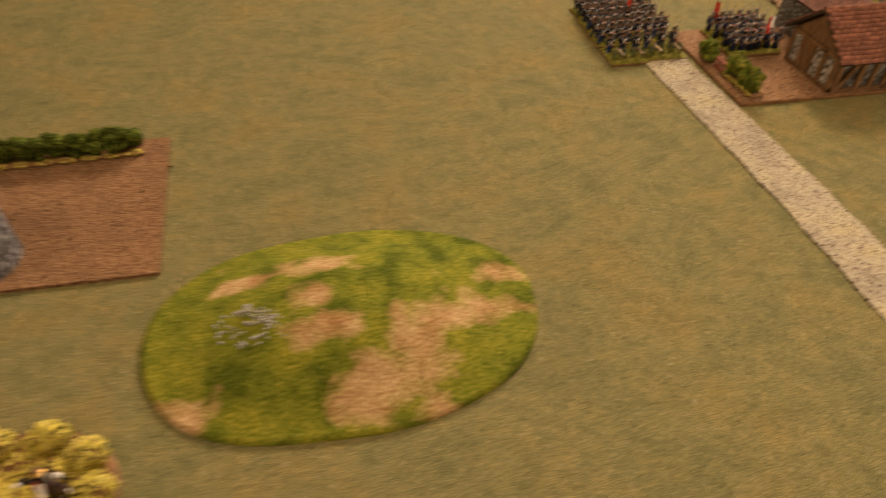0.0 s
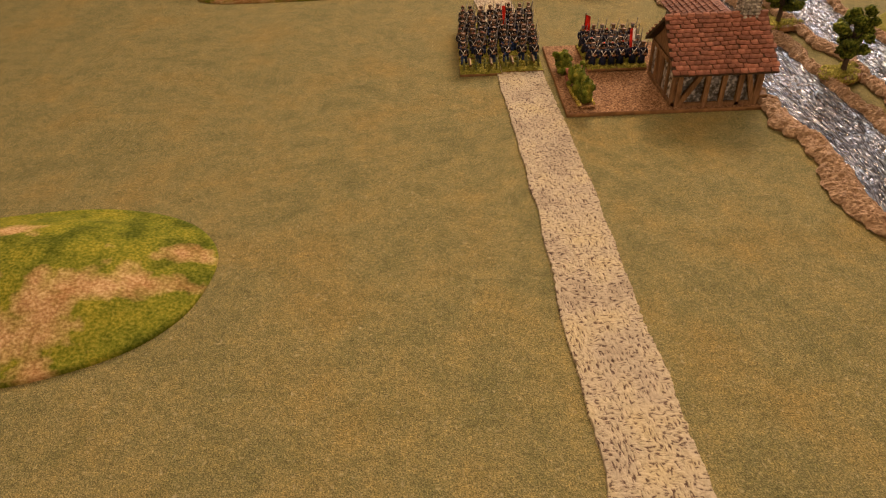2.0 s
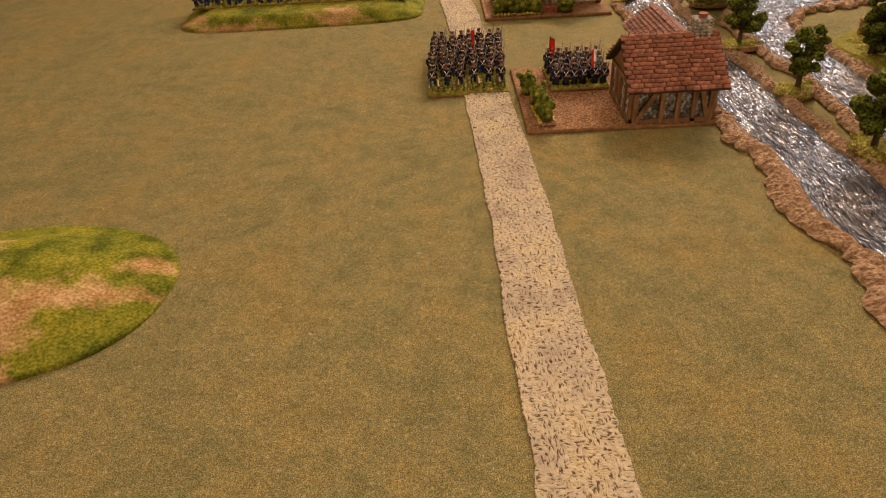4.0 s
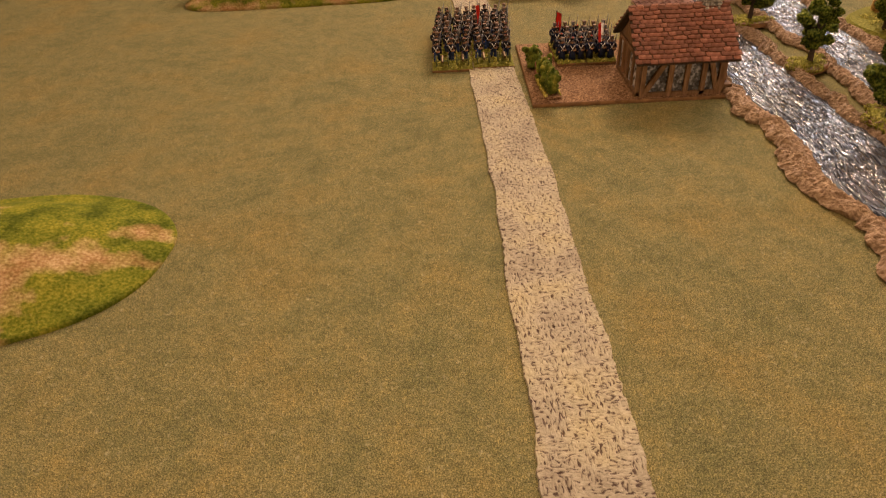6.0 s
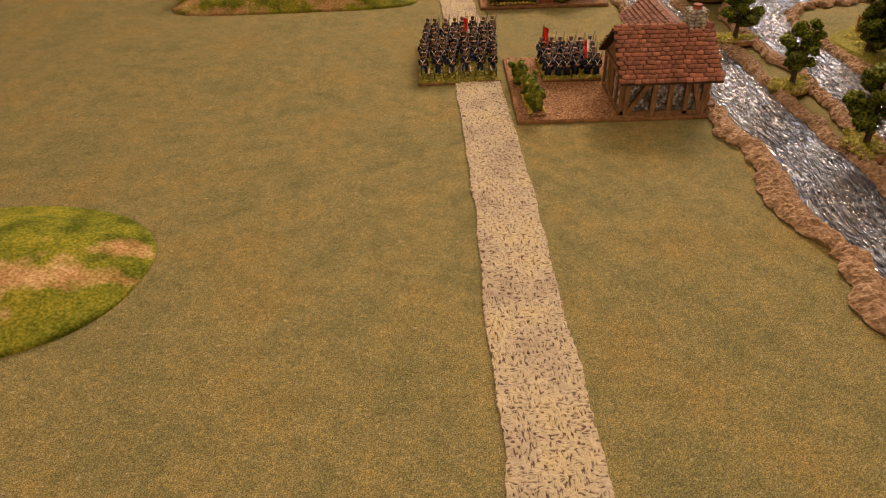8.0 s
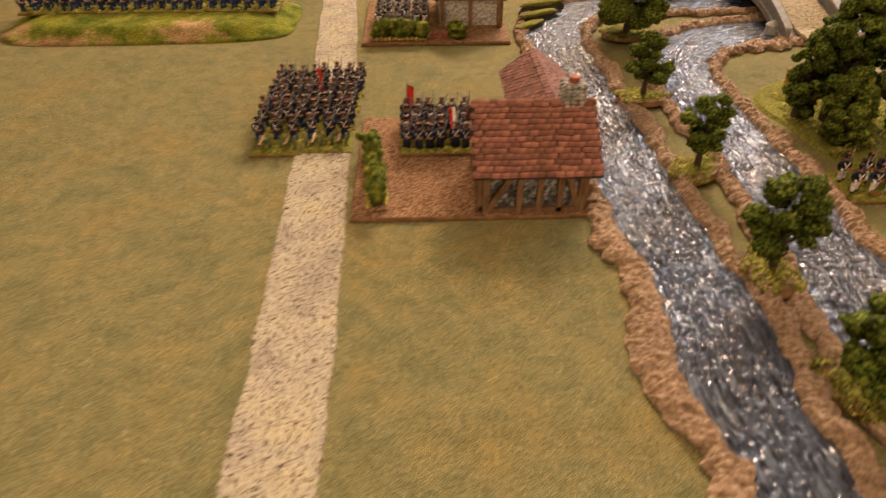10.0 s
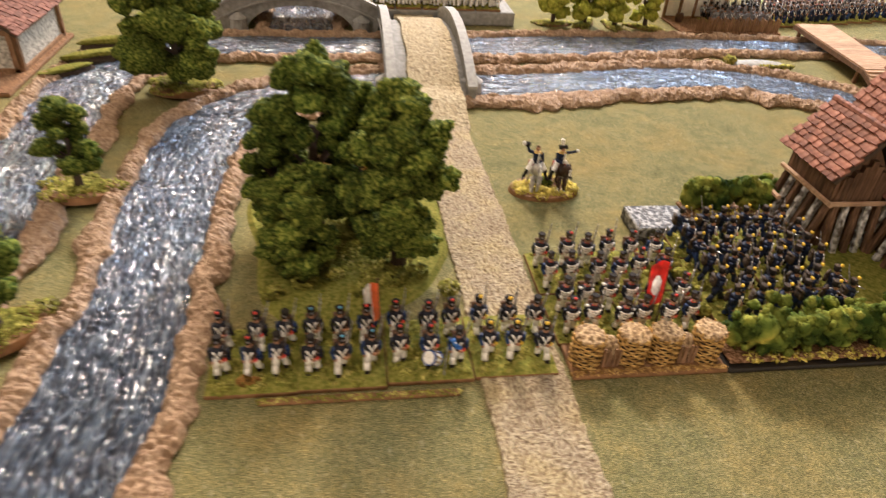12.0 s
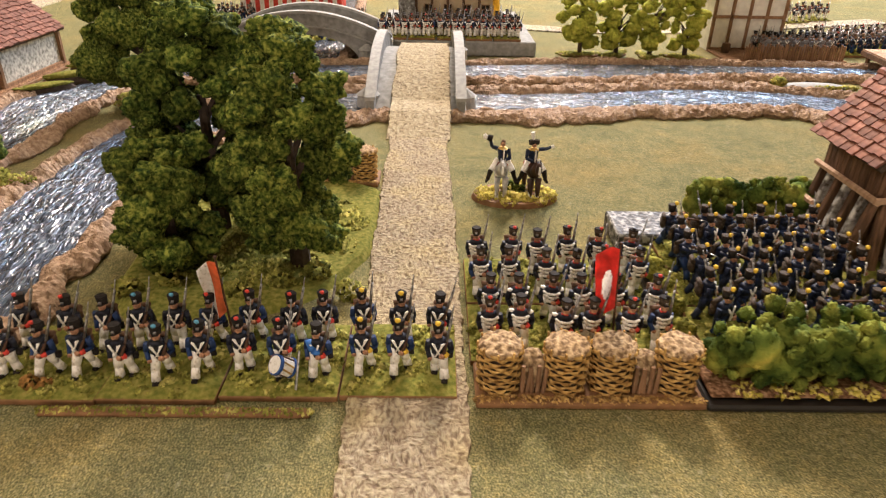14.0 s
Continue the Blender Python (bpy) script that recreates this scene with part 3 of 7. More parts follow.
# ---- river ----
def strip(points, half_left, half_right, n, across, wiggle, seed, z_of, ragged=0.0, sharp=False):
    """A strip of quads along a curve. z_of(u across 0..1, place) gives the height."""
    ps, ds = spline(points, n)
    vs, fs = [], []
    for i, (p, d) in enumerate(zip(ps, ds)):
        side = Vector((d.y, -d.x, 0))
        s = i / (n - 1)
        hl = half_left(s) if callable(half_left) else half_left
        hr = half_right(s) if callable(half_right) else half_right
        wl = wiggle * noise.noise(p * 22 + Vector((seed, 0, 0))) + ragged * noise.noise(p * 190 + Vector((seed, 3, 0)))
        wr = wiggle * noise.noise(p * 22 + Vector((seed, 9, 0))) + ragged * noise.noise(p * 190 + Vector((seed, 13, 0)))
        for j in range(across):
            u = j / (across - 1)
            if sharp and j in (1, across - 2):
                u = 0.01 if j == 1 else 0.99
            q = p + side * ((-hl + wl) * (1 - u) + (hr + wr) * u)
            vs.append((q.x, q.y, z_of(u, q)))
    for i in range(n - 1):
        for j in range(across - 1):
            a = i * across + j
            fs.append((a, a + 1, a + across + 1, a + across))
    run, uv = 0.0, []
    for i in range(n):
        run += (ps[i] - ps[i - 1]).length if i else 0
        for j in range(across):
            c = Vector(vs[i * across + j][:2] + (0,)) - ps[i]
            uv.append((run, c.dot(Vector((ds[i].y, -ds[i].x, 0)))))
    return vs, fs, uv


BANK_Z = ((0.0, 0.003), (0.1, 0.0062), (0.3, 0.0088), (0.6, 0.009), (0.85, 0.0065), (1.0, 0.0015))


def bank_height(u, q, flip):
    u = 1 - u if flip else u
    z = 0
    for (a, za), (b, zb) in zip(BANK_Z, BANK_Z[1:]):
        if a <= u <= b:
            z = za + (zb - za) * (u - a) / (b - a)
    lump = noise.noise(q * 60) * 0.0032 + noise.noise(q * 150) * 0.0026 + noise.noise(q * 300) * 0.0018
    return max(z + lump * min(1, z / 0.004), -0.001)


def river(name, points, n, bank_left, bank_right, seed, label):
    """Water between two sculpted banks. points: x, y and half-width along the middle; bank widths as functions of the place."""
    line = [(x, y, 0) for x, y, _ in points]
    halves = [h.z for h in spline([(0, 0, h) for _, _, h in points], n)[0]]
    wob = lambda s: halves[min(n - 1, round(s * (n - 1)))]
    vs, fs, uv = strip(line, wob, wob, n, 40, 0.002, seed,
                       lambda u, q: 0.003 + 0.0011 * noise.noise(Vector((q.x * 90, q.y * 90, seed))) + 0.0011 * (1 - 2 * abs(noise.noise(Vector((q.x * 150, q.y * 150, seed + 3))))) * min(1, 9 * u, 9 - 9 * u))
    me = np_mesh(name, vs, fs, M_WATER)
    lay_uv(me, uv)
    for p in me.polygons:
        p.use_smooth = True
    water = tagged(new(name, me), label, "river", kind="structure")
    ps, ds = spline(line, n)
    for sgn, width in ((-1, bank_left), (1, bank_right)):
        across = 16
        bv, bf = [], []
        for i, (p, d) in enumerate(zip(ps, ds)):
            side = Vector((d.y, -d.x, 0)) * sgn
            w = 0.002 * noise.noise(p * 22 + Vector((seed, 0 if sgn < 0 else 9, 0)))
            edge = p + side * (halves[i] + (-w if sgn < 0 else w) - 0.003)
            # scalloped outline, cut into cast lengths
            scallop = abs(noise.noise(p * 17 + Vector((seed, sgn * 5, 2)))) * 0.9 + abs(noise.noise(p * 45 + Vector((seed, sgn * 5, 4)))) * 0.55
            ow = width(p) * (0.74 + 0.85 * scallop) + 0.0016 * noise.noise(p * 160)
            iw = 0.0065 * noise.noise(p * 48 + Vector((seed, sgn * 5, 7))) + 0.0022 * noise.noise(p * 150 + Vector((seed, 2, 1)))
            for j in range(across):
                u = j / (across - 1)
                q = edge + side * (iw * (1 - u) + ow * u)
                z = bank_height(u, q, True) if u > 0.001 else 0.001
                bv.append((q.x, q.y, z))
            q = edge + side * (ow - 0.0025)
            bv.append((q.x, q.y, -0.001))
        for i in range(n - 1):
            for j in range(across):
                a = i * (across + 1) + j
                f = (a, a + 1, a + across + 2, a + across + 1)
                bf.append(f if sgn < 0 else f[::-1])
        part("bank", np_mesh("bank", bv, bf, M_BANK), None, water, "rough brown sanded river bank")
    return water


LEFT_LINE = [(0.25, -1.7, 0.037), (0.264, -1.0, 0.036), (0.27, -0.5, 0.035), (0.272, -0.34, 0.033), (0.275, -0.26, 0.03), (0.268, -0.22, 0.034), (0.27, -0.19, 0.039), (0.275, -0.155, 0.036), (0.276, -0.12, 0.04),
             (0.276, -0.07, 0.033), (0.2695, -0.02, 0.0385), (0.2685, 0.05, 0.0375), (0.269, 0.15, 0.037), (0.261, 0.25, 0.04), (0.2635, 0.35, 0.0385), (0.261, 0.46, 0.04), (0.276, 0.53, 0.042),
             (0.315, 0.585, 0.042), (0.39, 0.612, 0.04), (0.5, 0.618, 0.038), (0.7, 0.628, 0.038), (0.83, 0.639, 0.045), (0.95, 0.65, 0.037), (1.1, 0.658, 0.028), (1.3, 0.65, 0.03), (1.6, 0.61, 0.04), (2.2, 0.6, 0.04)]
RIGHT_LINE = [(0.384, -1.7, 0.038), (0.387, -1.0, 0.038), (0.388, -0.4, 0.039), (0.389, -0.17, 0.039), (0.3925, -0.12, 0.04), (0.4, -0.07, 0.036), (0.3965, -0.03, 0.0345), (0.4015, 0.01, 0.038), (0.4015, 0.05, 0.039),
              (0.404, 0.1, 0.032), (0.4005, 0.17, 0.0355), (0.399, 0.24, 0.038), (0.401, 0.32, 0.039), (0.42, 0.388, 0.042), (0.485, 0.45, 0.042), (0.585, 0.485, 0.04), (0.69, 0.487, 0.037), (0.8, 0.498, 0.034),
              (0.9, 0.514, 0.038), (1.0, 0.52, 0.037), (1.07, 0.505, 0.036), (1.15, 0.455, 0.036), (1.22, 0.375, 0.036), (1.32, 0.26, 0.036), (1.5, 0.1, 0.036)]
river("water_1", LEFT_LINE, 1300, lambda p: 0.026 if p.y < 0.2 else 0.02, lambda p: 0.021 if p.x < 0.5 else 0.026, 1, "varnished blue-grey model river with brushed white ripples")
river("water_2", RIGHT_LINE, 1200, lambda p: 0.021 if p.x < 0.5 else 0.026, lambda p: 0.021 if p.x < 0.5 else 0.034, 4, "varnished blue-grey model river with brushed white ripples")
river("water_3", [(0.48, 0.66, 0.045), (0.48, 0.8, 0.045), (0.47, 1.0, 0.045), (0.44, 1.3, 0.045), (0.4, 1.8, 0.045)], 200, lambda p: 0.02, lambda p: 0.02, 7, "varnished blue-grey river branch under the bridge")


# ---- roads ----
def road(name, points, half, n, label, lift=0.0022, seed=0, z_line=None, across=26, mat=M_ROAD):
    def height(u, q):
        edge = min(1, min(u, 1 - u) * 100)
        rut = 0.0009 * noise.noise(Vector((q.x * 420, q.y * 170, seed))) + 0.0006 * noise.noise(Vector((q.x * 150, q.y * 60, seed)))
        return (lift + rut) * edge - 0.0012 * (1 - edge) + (z_line(q) if z_line else 0)
    vs, fs, uv = strip(points, half, half, n, across, 0.0024, seed, height, ragged=0.0014, sharp=True)
    me = np_mesh(name, vs, fs, mat)
    lay_uv(me, uv)
    return tagged(new(name, me), label, "road", kind="structure")


road("road_1", [(-0.012, -1.6), (-0.02, -0.8), (-0.0235, -0.46), (-0.024, -0.37), (-0.0265, -0.3), (-0.027, -0.19), (-0.0295, -0.1), (-0.0335, 0.0), (-0.038, 0.125), (-0.0475, 0.36),
                (-0.0695, 0.69), (-0.082, 0.8), (-0.12, 1.1), (-0.16, 1.6)], 0.0288, 1100, "pale tan textured model road with ragged edges", seed=3)
road("road_2", [(0.64, -1.6), (0.645, -0.6), (0.645, -0.09), (0.6455, 0.0), (0.6445, 0.11), (0.6425, 0.24), (0.6405, 0.36), (0.6405, 0.392)], 0.0266, 900,
     "pale tan textured model road with ragged edges", seed=8, mat=M_ROADPALE)
road("road_3", [(0.78, 0.98), (0.9, 0.95), (1.05, 0.96), (1.2, 1.0), (1.5, 1.1)], 0.024, 260, "pale grey model road behind the trees", seed=12, across=12)


# ---- bridges ----
def bridge_profile(x, length, rise, low):
    k = 2 * x / length
    return low + rise * (1 - k * k)


def stone_bridge(length, width, rise, low, at, label, opening):
    """Hump-backed stone bridge along its own x, deck between two parapets over one arch."""
    br = thing("stone_bridge", label, "bridge", "grey stone bridges", at)
    n, wall = 28, 0.0078
    for s in (-1, 1):
        bm = bmesh.new()
        y0, y1 = s * width / 2, s * (width / 2 - wall)
        rows = []
        for i in range(n + 1):
            x = -length / 2 + length * i / n
            zt = bridge_profile(x, length, rise, low)
            zb = 0 if abs(x) >= opening else (low + rise - 0.026) * math.sqrt(max(0, 1 - (x / opening) ** 2))
            rows.append([bm.verts.new(v) for v in ((x, y0, zb), (x, y1, zb), (x, y1, zt), (x, y0, zt))])
        for a, b in zip(rows, rows[1:]):
            for j in range(4):
                bm.faces.new((a[j], a[(j + 1) % 4], b[(j + 1) % 4], b[j]))
        bm.faces.new(rows[0])
        bm.faces.new(rows[-1][::-1])
        bmesh.ops.recalc_face_normals(bm, faces=bm.faces)
        par = part("parapet", bm, M_GREY, br)
        for name, mat, lift, over, th in (("coping", M_GREYLIGHT, 0.0, 0.0015, 0.0035), ("string_course", M_GREYLIGHT, -0.017, 0.002, 0.0022)):
            bm = bmesh.new()
            rows = []
            for i in range(n + 1):
                x = -length / 2 + length * i / n
                zt = bridge_profile(x, length, rise, low) + lift
                rows.append([bm.verts.new(v) for v in ((x, y0 + s * over, zt), (x, y1 - (s * over if not lift else -s * 0.003), zt),
                                                       (x, y1 - (s * over if not lift else -s * 0.003), zt + th), (x, y0 + s * over, zt + th))])
            for a, b in zip(rows, rows[1:]):
                for j in range(4):
                    bm.faces.new((a[j], a[(j + 1) % 4], b[(j + 1) % 4], b[j]))
            bm.faces.new(rows[0])
            bm.faces.new(rows[-1][::-1])
            bmesh.ops.recalc_face_normals(bm, faces=bm.faces)
            part(name, bm, mat, par, "paler worn edge stones")
        for e in (-1, 1):
            bm = bmesh.new()
            rod(bm, (0, 0, 0), (0, 0, 0.016), 0.0125, 0.0105, seg=12)
            rod(bm, (0, 0, 0.016), (0, 0, 0.023), 0.0125, 0.003, seg=12)
            part("cutwater", bm, M_GREYLIGHT, br, at=pose(e * (opening + 0.012), s * (width / 2 + 0.001), 0))
    bm = bmesh.new()
    rows = []
    for i in range(n + 1):
        x = -length / 2 + length * i / n
        zt = bridge_profile(x, length, rise, low) - 0.0165
        zb = 0 if abs(x) >= opening else min(zt - 0.003, (low + rise - 0.026) * math.sqrt(max(0, 1 - (x / opening) ** 2)))
        w = width / 2 - wall
        rows.append([bm.verts.new(v) for v in ((x, -w, zb), (x, w, zb), (x, w, max(zt, 0.002)), (x, -w, max(zt, 0.002)))])
    for a, b in zip(rows, rows[1:]):
        for j in range(4):
            bm.faces.new((a[j], a[(j + 1) % 4], b[(j + 1) % 4], b[j]))
    bm.faces.new(rows[0])
    bm.faces.new(rows[-1][::-1])
    bmesh.ops.recalc_face_normals(bm, faces=bm.faces)
    part("deck", bm, M_GREY, br)
    return br


BR_Y, BR_L = 0.585, 0.3
stone_bridge(BR_L, 0.098, 0.034, 0.018, pose(0.636, BR_Y, 0, 0, 0, 90), "grey hump-backed stone model bridge carrying the tan road", 0.105)
stone_bridge(0.235, 0.085, 0.034, 0.026, pose(0.48, 0.735, 0), "grey hump-backed stone model bridge over the river branch", 0.072)
tagged(road("road_on_bridge", [(0.6405, 0.37), (0.641, 0.5), (0.641, 0.6), (0.641, 0.7), (0.641, 0.82)], 0.0295, 320,
            "pale tan textured road laid over the bridge deck", seed=15, mat=M_TRACK,
            z_line=lambda q: max(-0.002 + 0.0138 * max(0, min(1, (q.y - 0.366) / 0.05)), bridge_profile(q.y - BR_Y, BR_L, 0.034, 0.018) - 0.0145)), category="road")


# ---- hills ----
def hill(name, cx, cy, rx, ry, h, power, plateau, label, seed, turn=0.0, mat=M_HILL):
    vs, fs, rings, seg = [], [], 26, 96
    for i in range(rings + 1):
        r = i / rings
        for k in range(seg):
            a = 2 * math.pi * k / seg
            c, s = math.cos(a), math.sin(a)
            e = (abs(c) ** power + abs(s) ** power) ** (-1 / power)
            w = 1 + 0.025 * noise.noise(Vector((c * 2.0, s * 2.0, seed)))
            x, y = rx * c * e * r * w, ry * s * e * r * w
            t = min(1, (1 - r) / (1 - plateau))
            z = 0.003 + (h - 0.003) * (t * t * (3 - 2 * t)) ** 0.75
            z += 0.0012 * noise.noise(Vector((x * 60, y * 60, seed))) * min(1, t * 6)
            vs.append((x, y, z))
    for k in range(seg):
        x, y, z = vs[rings * seg + k]
        vs.append((x, y, 0.0))
    for i in range(rings + 1):
        for k in range(seg):
            a, b = i * seg + k, i * seg + (k + 1) % seg
            if i == 0 or len({a, b}) > 1:
                fs.append((a, a + seg, b + seg, b))
    me = np_mesh(name, vs, fs, mat)
    for p in me.polygons:
        p.use_smooth = True
    ob = tagged(new(name, me), label, "hill")
    ob.matrix_basis = pose(cx, cy, 0, 0, 0, turn)
    return ob


low_hill = hill("low_hill", -0.478, -0.257, 0.155, 0.106, 0.034, 2.25, 0.12, "low model hill of green turf with bare ochre patches", 2, 2, M_LOWHILL)
bm = bmesh.new()
rng = random.Random(4)
for i in range(130):
    a, r = rng.uniform(0, 6.28), rng.random() ** 0.6
    x, y = -0.062 + 0.034 * r * math.cos(a), -0.014 + 0.021 * r * math.sin(a)
    ball(bm, (x, y, 0.0285 + 0.002 * rng.random() - 0.03 * abs(y) - 0.05 * max(0, -x - 0.07)), rng.uniform(0.001, 0.0021), sub=1, scale=(1, rng.uniform(0.6, 1), 0.8))
part("grit", bm, M_GREYLIGHT, low_hill, "patch of glued pale grey stone grit")
hill("ridge_hill", -0.338, 0.563, 0.216, 0.1, 0.02, 4.5, 0.72, "long flat-topped model ridge of turf and bare earth", 9, 1, M_RIDGE)


# ---- trees, hedges, bushes ----
def tree(at, height, spread, seed, leaf, label, base=None, group="", bit=0.0032, trunk=0.006, lumps_n=22, low=0.32):
    rng = random.Random(seed)
    tr = thing("model_tree", label, "tree", group, at)
    z0 = 0.0
    if base:
        bm = bmesh.new()
        m = Matrix.Diagonal((base[0], base[1], 1, 1))
        bmesh.ops.create_cone(bm, cap_ends=True, segments=28, radius1=1.0, radius2=0.9, depth=0.005, matrix=m @ Matrix.Translation((0, 0, 0.0025)))
        b = part("base", bm, M_MDF, tr, "oval brown base")
        me = foliage("turf", [((base[0] * 0.7 * math.cos(i * 1.3) * (i % 3) / 2, base[1] * 0.7 * math.sin(i * 1.3) * (i % 3) / 2, 0.005), (base[0] * 0.5, base[1] * 0.5, 0.0035))
                              for i in range(12)], 0.0014, 0.55, M_FLOCK, seed)
        part("turf", me, None, tr, "yellow-green flock")
        z0 = 0.004
    bm = bmesh.new()
    top = Vector((rng.uniform(-0.004, 0.004), rng.uniform(-0.004, 0.004), height * 0.6))
    rod(bm, (0, 0, z0), top, trunk * 0.62, trunk * 0.25, seg=8)
    for i in range(6):
        a = rng.uniform(0, 6.28)
        s = Vector((0, 0, z0)).lerp(top, rng.uniform(0.45, 0.9))
        rod(bm, s, s + Vector((math.cos(a) * spread * 0.55, math.sin(a) * spread * 0.55, height * 0.16)), trunk * 0.26, trunk * 0.1, seg=5)
    part("trunk", bm, M_BARK, tr)
    lumps = []
    for i in range(lumps_n):
        u = (i + 0.5) / lumps_n
        z = height * (low + (0.97 - low) * u)
        env = spread * (math.sin(math.pi * min(1, 0.14 + 0.8 * u)) ** 0.8)
        a, r = i * 2.4 + rng.uniform(-0.5, 0.5), env * rng.uniform(0.45, 1.0)
        s = spread * rng.choice((0.28, 0.36, 0.42, 0.48)) * rng.uniform(0.9, 1.1)
        lumps.append(((r * math.cos(a) + top.x, r * math.sin(a) + top.y, z - s * 0.2), (s, s, s * rng.uniform(0.7, 0.95))))
    part("crown", foam("crown", lumps, bit, leaf, seed, bits=0.3, fine=4 if height > 0.115 else 3), None, tr)
    return tr


for i, (x, y, h, s) in enumerate([(0.327, 0.24, 0.083, 0.026), (0.332, 0.07, 0.086, 0.027), (0.336, -0.088, 0.09, 0.03), (0.341, -0.214, 0.086, 0.03)]):
    tree(pose(x, y, 0.004, 0, 0, 40 * i), h - 0.002, s * 0.9, 10 + i, M_LEAF, "small dark green model tree on an oval turf base", base=(0.031, 0.02), group="trees on the river strip", low=0.36, lumps_n=16, bit=0.0013)
tree(pose(0.366, 0.462, 0.004), 0.125, 0.05, 31, M_LEAF_MID, "large bushy model tree on a turf base between the rivers", base=(0.036, 0.026), bit=0.0014, lumps_n=24, low=0.2, trunk=0.009)

wood = thing("woodland_base", "irregular green turf base under the tree clump", "base")
bm = bmesh.new()
ring_top, ring_low = [], []
for k in range(60):
    a = 2 * math.pi * k / 60
    w = 1 + 0.09 * math.sin(3 * a + 1) + 0.05 * math.sin(5 * a)
    x, y = min(0.617, 0.543 + 0.084 * w * math.cos(a)), 0.187 + 0.112 * w * math.sin(a)
    ring_low.append(bm.verts.new((x, y, 0)))
    ring_top.append(bm.verts.new((0.543 + (x - 0.543) * 0.95, 0.19 + (y - 0.19) * 0.95, 0.0035)))
bm.faces.new(ring_top)
for k in range(60):
    bm.faces.new((ring_low[k], ring_low[(k + 1) % 60], ring_top[(k + 1) % 60], ring_top[k]))
part("base", bm, M_GRASSY, wood)
rngw = np.random.default_rng(5)
part("turf", foliage("turf", [((0.543 + 0.06 * math.cos(a) * r, 0.19 + 0.088 * math.sin(a) * r, 0.003), (0.014, 0.014, 0.003))
                              for a, r in zip(rngw.uniform(0, 6.28, 60), rngw.uniform(0.2, 1, 60))], 0.0017, 0.4, M_FLOCK, 6), None, wood, "olive flock tufts")
part("dry_grass", foliage("dry_grass", [((0.49 + 0.02 * i, 0.1 + 0.01 * (i % 3), 0.006), (0.008, 0.006, 0.006)) for i in range(7)], 0.0016, 0.6, M_FLOCK, 8), None, wood, "dry brown-green grass tufts")
for i, (x, y, h, s) in enumerate([(0.517, 0.182, 0.15, 0.033), (0.577, 0.135, 0.141, 0.0325), (0.549, 0.186, 0.118, 0.027), (0.503, 0.134, 0.082, 0.025), (0.489, 0.19, 0.1, 0.024)]):
    tree(pose(x, y, 0.0035, 0, 0, 70 * i), h - 0.004, s, 50 + i, M_LEAF_MID if i % 2 else M_LEAF, "tall dense dark green model tree in the clump", group="trees in the clump",
         bit=0.0012, lumps_n=30, low=(0.2, 0.1, 0.07, 0.07, 0.15)[i], trunk=0.01)


def hedge(name, label, x0, y0, x1, y1, width, height, z, leaf, seed, tray=None, step=0.6, knots=2):
    hd = thing(name, label, "hedge", at=pose(0, 0, 0))
    d = Vector((x1 - x0, y1 - y0, 0))
    side = Vector((-d.y, d.x, 0)).normalized()
    rng = random.Random(seed)
    if tray:
        bm = bmesh.new()
        m = Matrix.Translation((x0, y0, z)) @ Matrix.Rotation(math.atan2(d.y, d.x), 4, "Z")
        box(bm, -0.004, d.length + 0.004, -width * 0.5, width * 0.5, 0, 0.003, m=m, bevel=0.0008)
        part("tray", bm, tray, hd)
        part("turf", foliage("turf", [(tuple(m @ Vector((d.length * (i + 0.5) / 24, (-1) ** i * width * 0.42, 0.003))), (d.length / 30, width * 0.2, 0.0022)) for i in range(24)],
                             0.0013, 0.5, M_YELLOWFLOCK, seed), None, hd, "yellow-green flock along the foot")
        z += 0.002
    n = max(4, int(d.length / (width * step * 0.72)))
    lumps = []
    for i in range(n):
        for row in range(2):
            p = Vector((x0, y0, 0)) + d * ((i + 0.5 + rng.uniform(-0.2, 0.2)) / n) + side * rng.uniform(-0.22, 0.22) * width
            s = width * rng.uniform(0.3, 0.42)
            lumps.append(((p.x, p.y, z + height * (0.32 if row == 0 else 0.66) * rng.uniform(0.9, 1.1)), (s * 1.1, s, height * rng.uniform(0.3, 0.38))))
    for k in range(n * knots):
        p = Vector((x0, y0, 0)) + d * rng.random() + side * rng.uniform(-0.45, 0.45) * width
        r = width * rng.uniform(0.1, 0.2)
        lumps.append(((p.x, p.y, z + height * rng.uniform(0.12, 1.0)), (r, r, r)))
    part("leaves", foam("leaves", lumps, 0.0013, leaf, seed, bits=0.35, subs=2, fine=3), None, hd)
    return hd


# ---- figurines on stands ----
def bent(bm, pts, r, mat, seg=5):
    for a, b in zip(pts, pts[1:]):
        rod(bm, a, b, r, r, mat, seg)


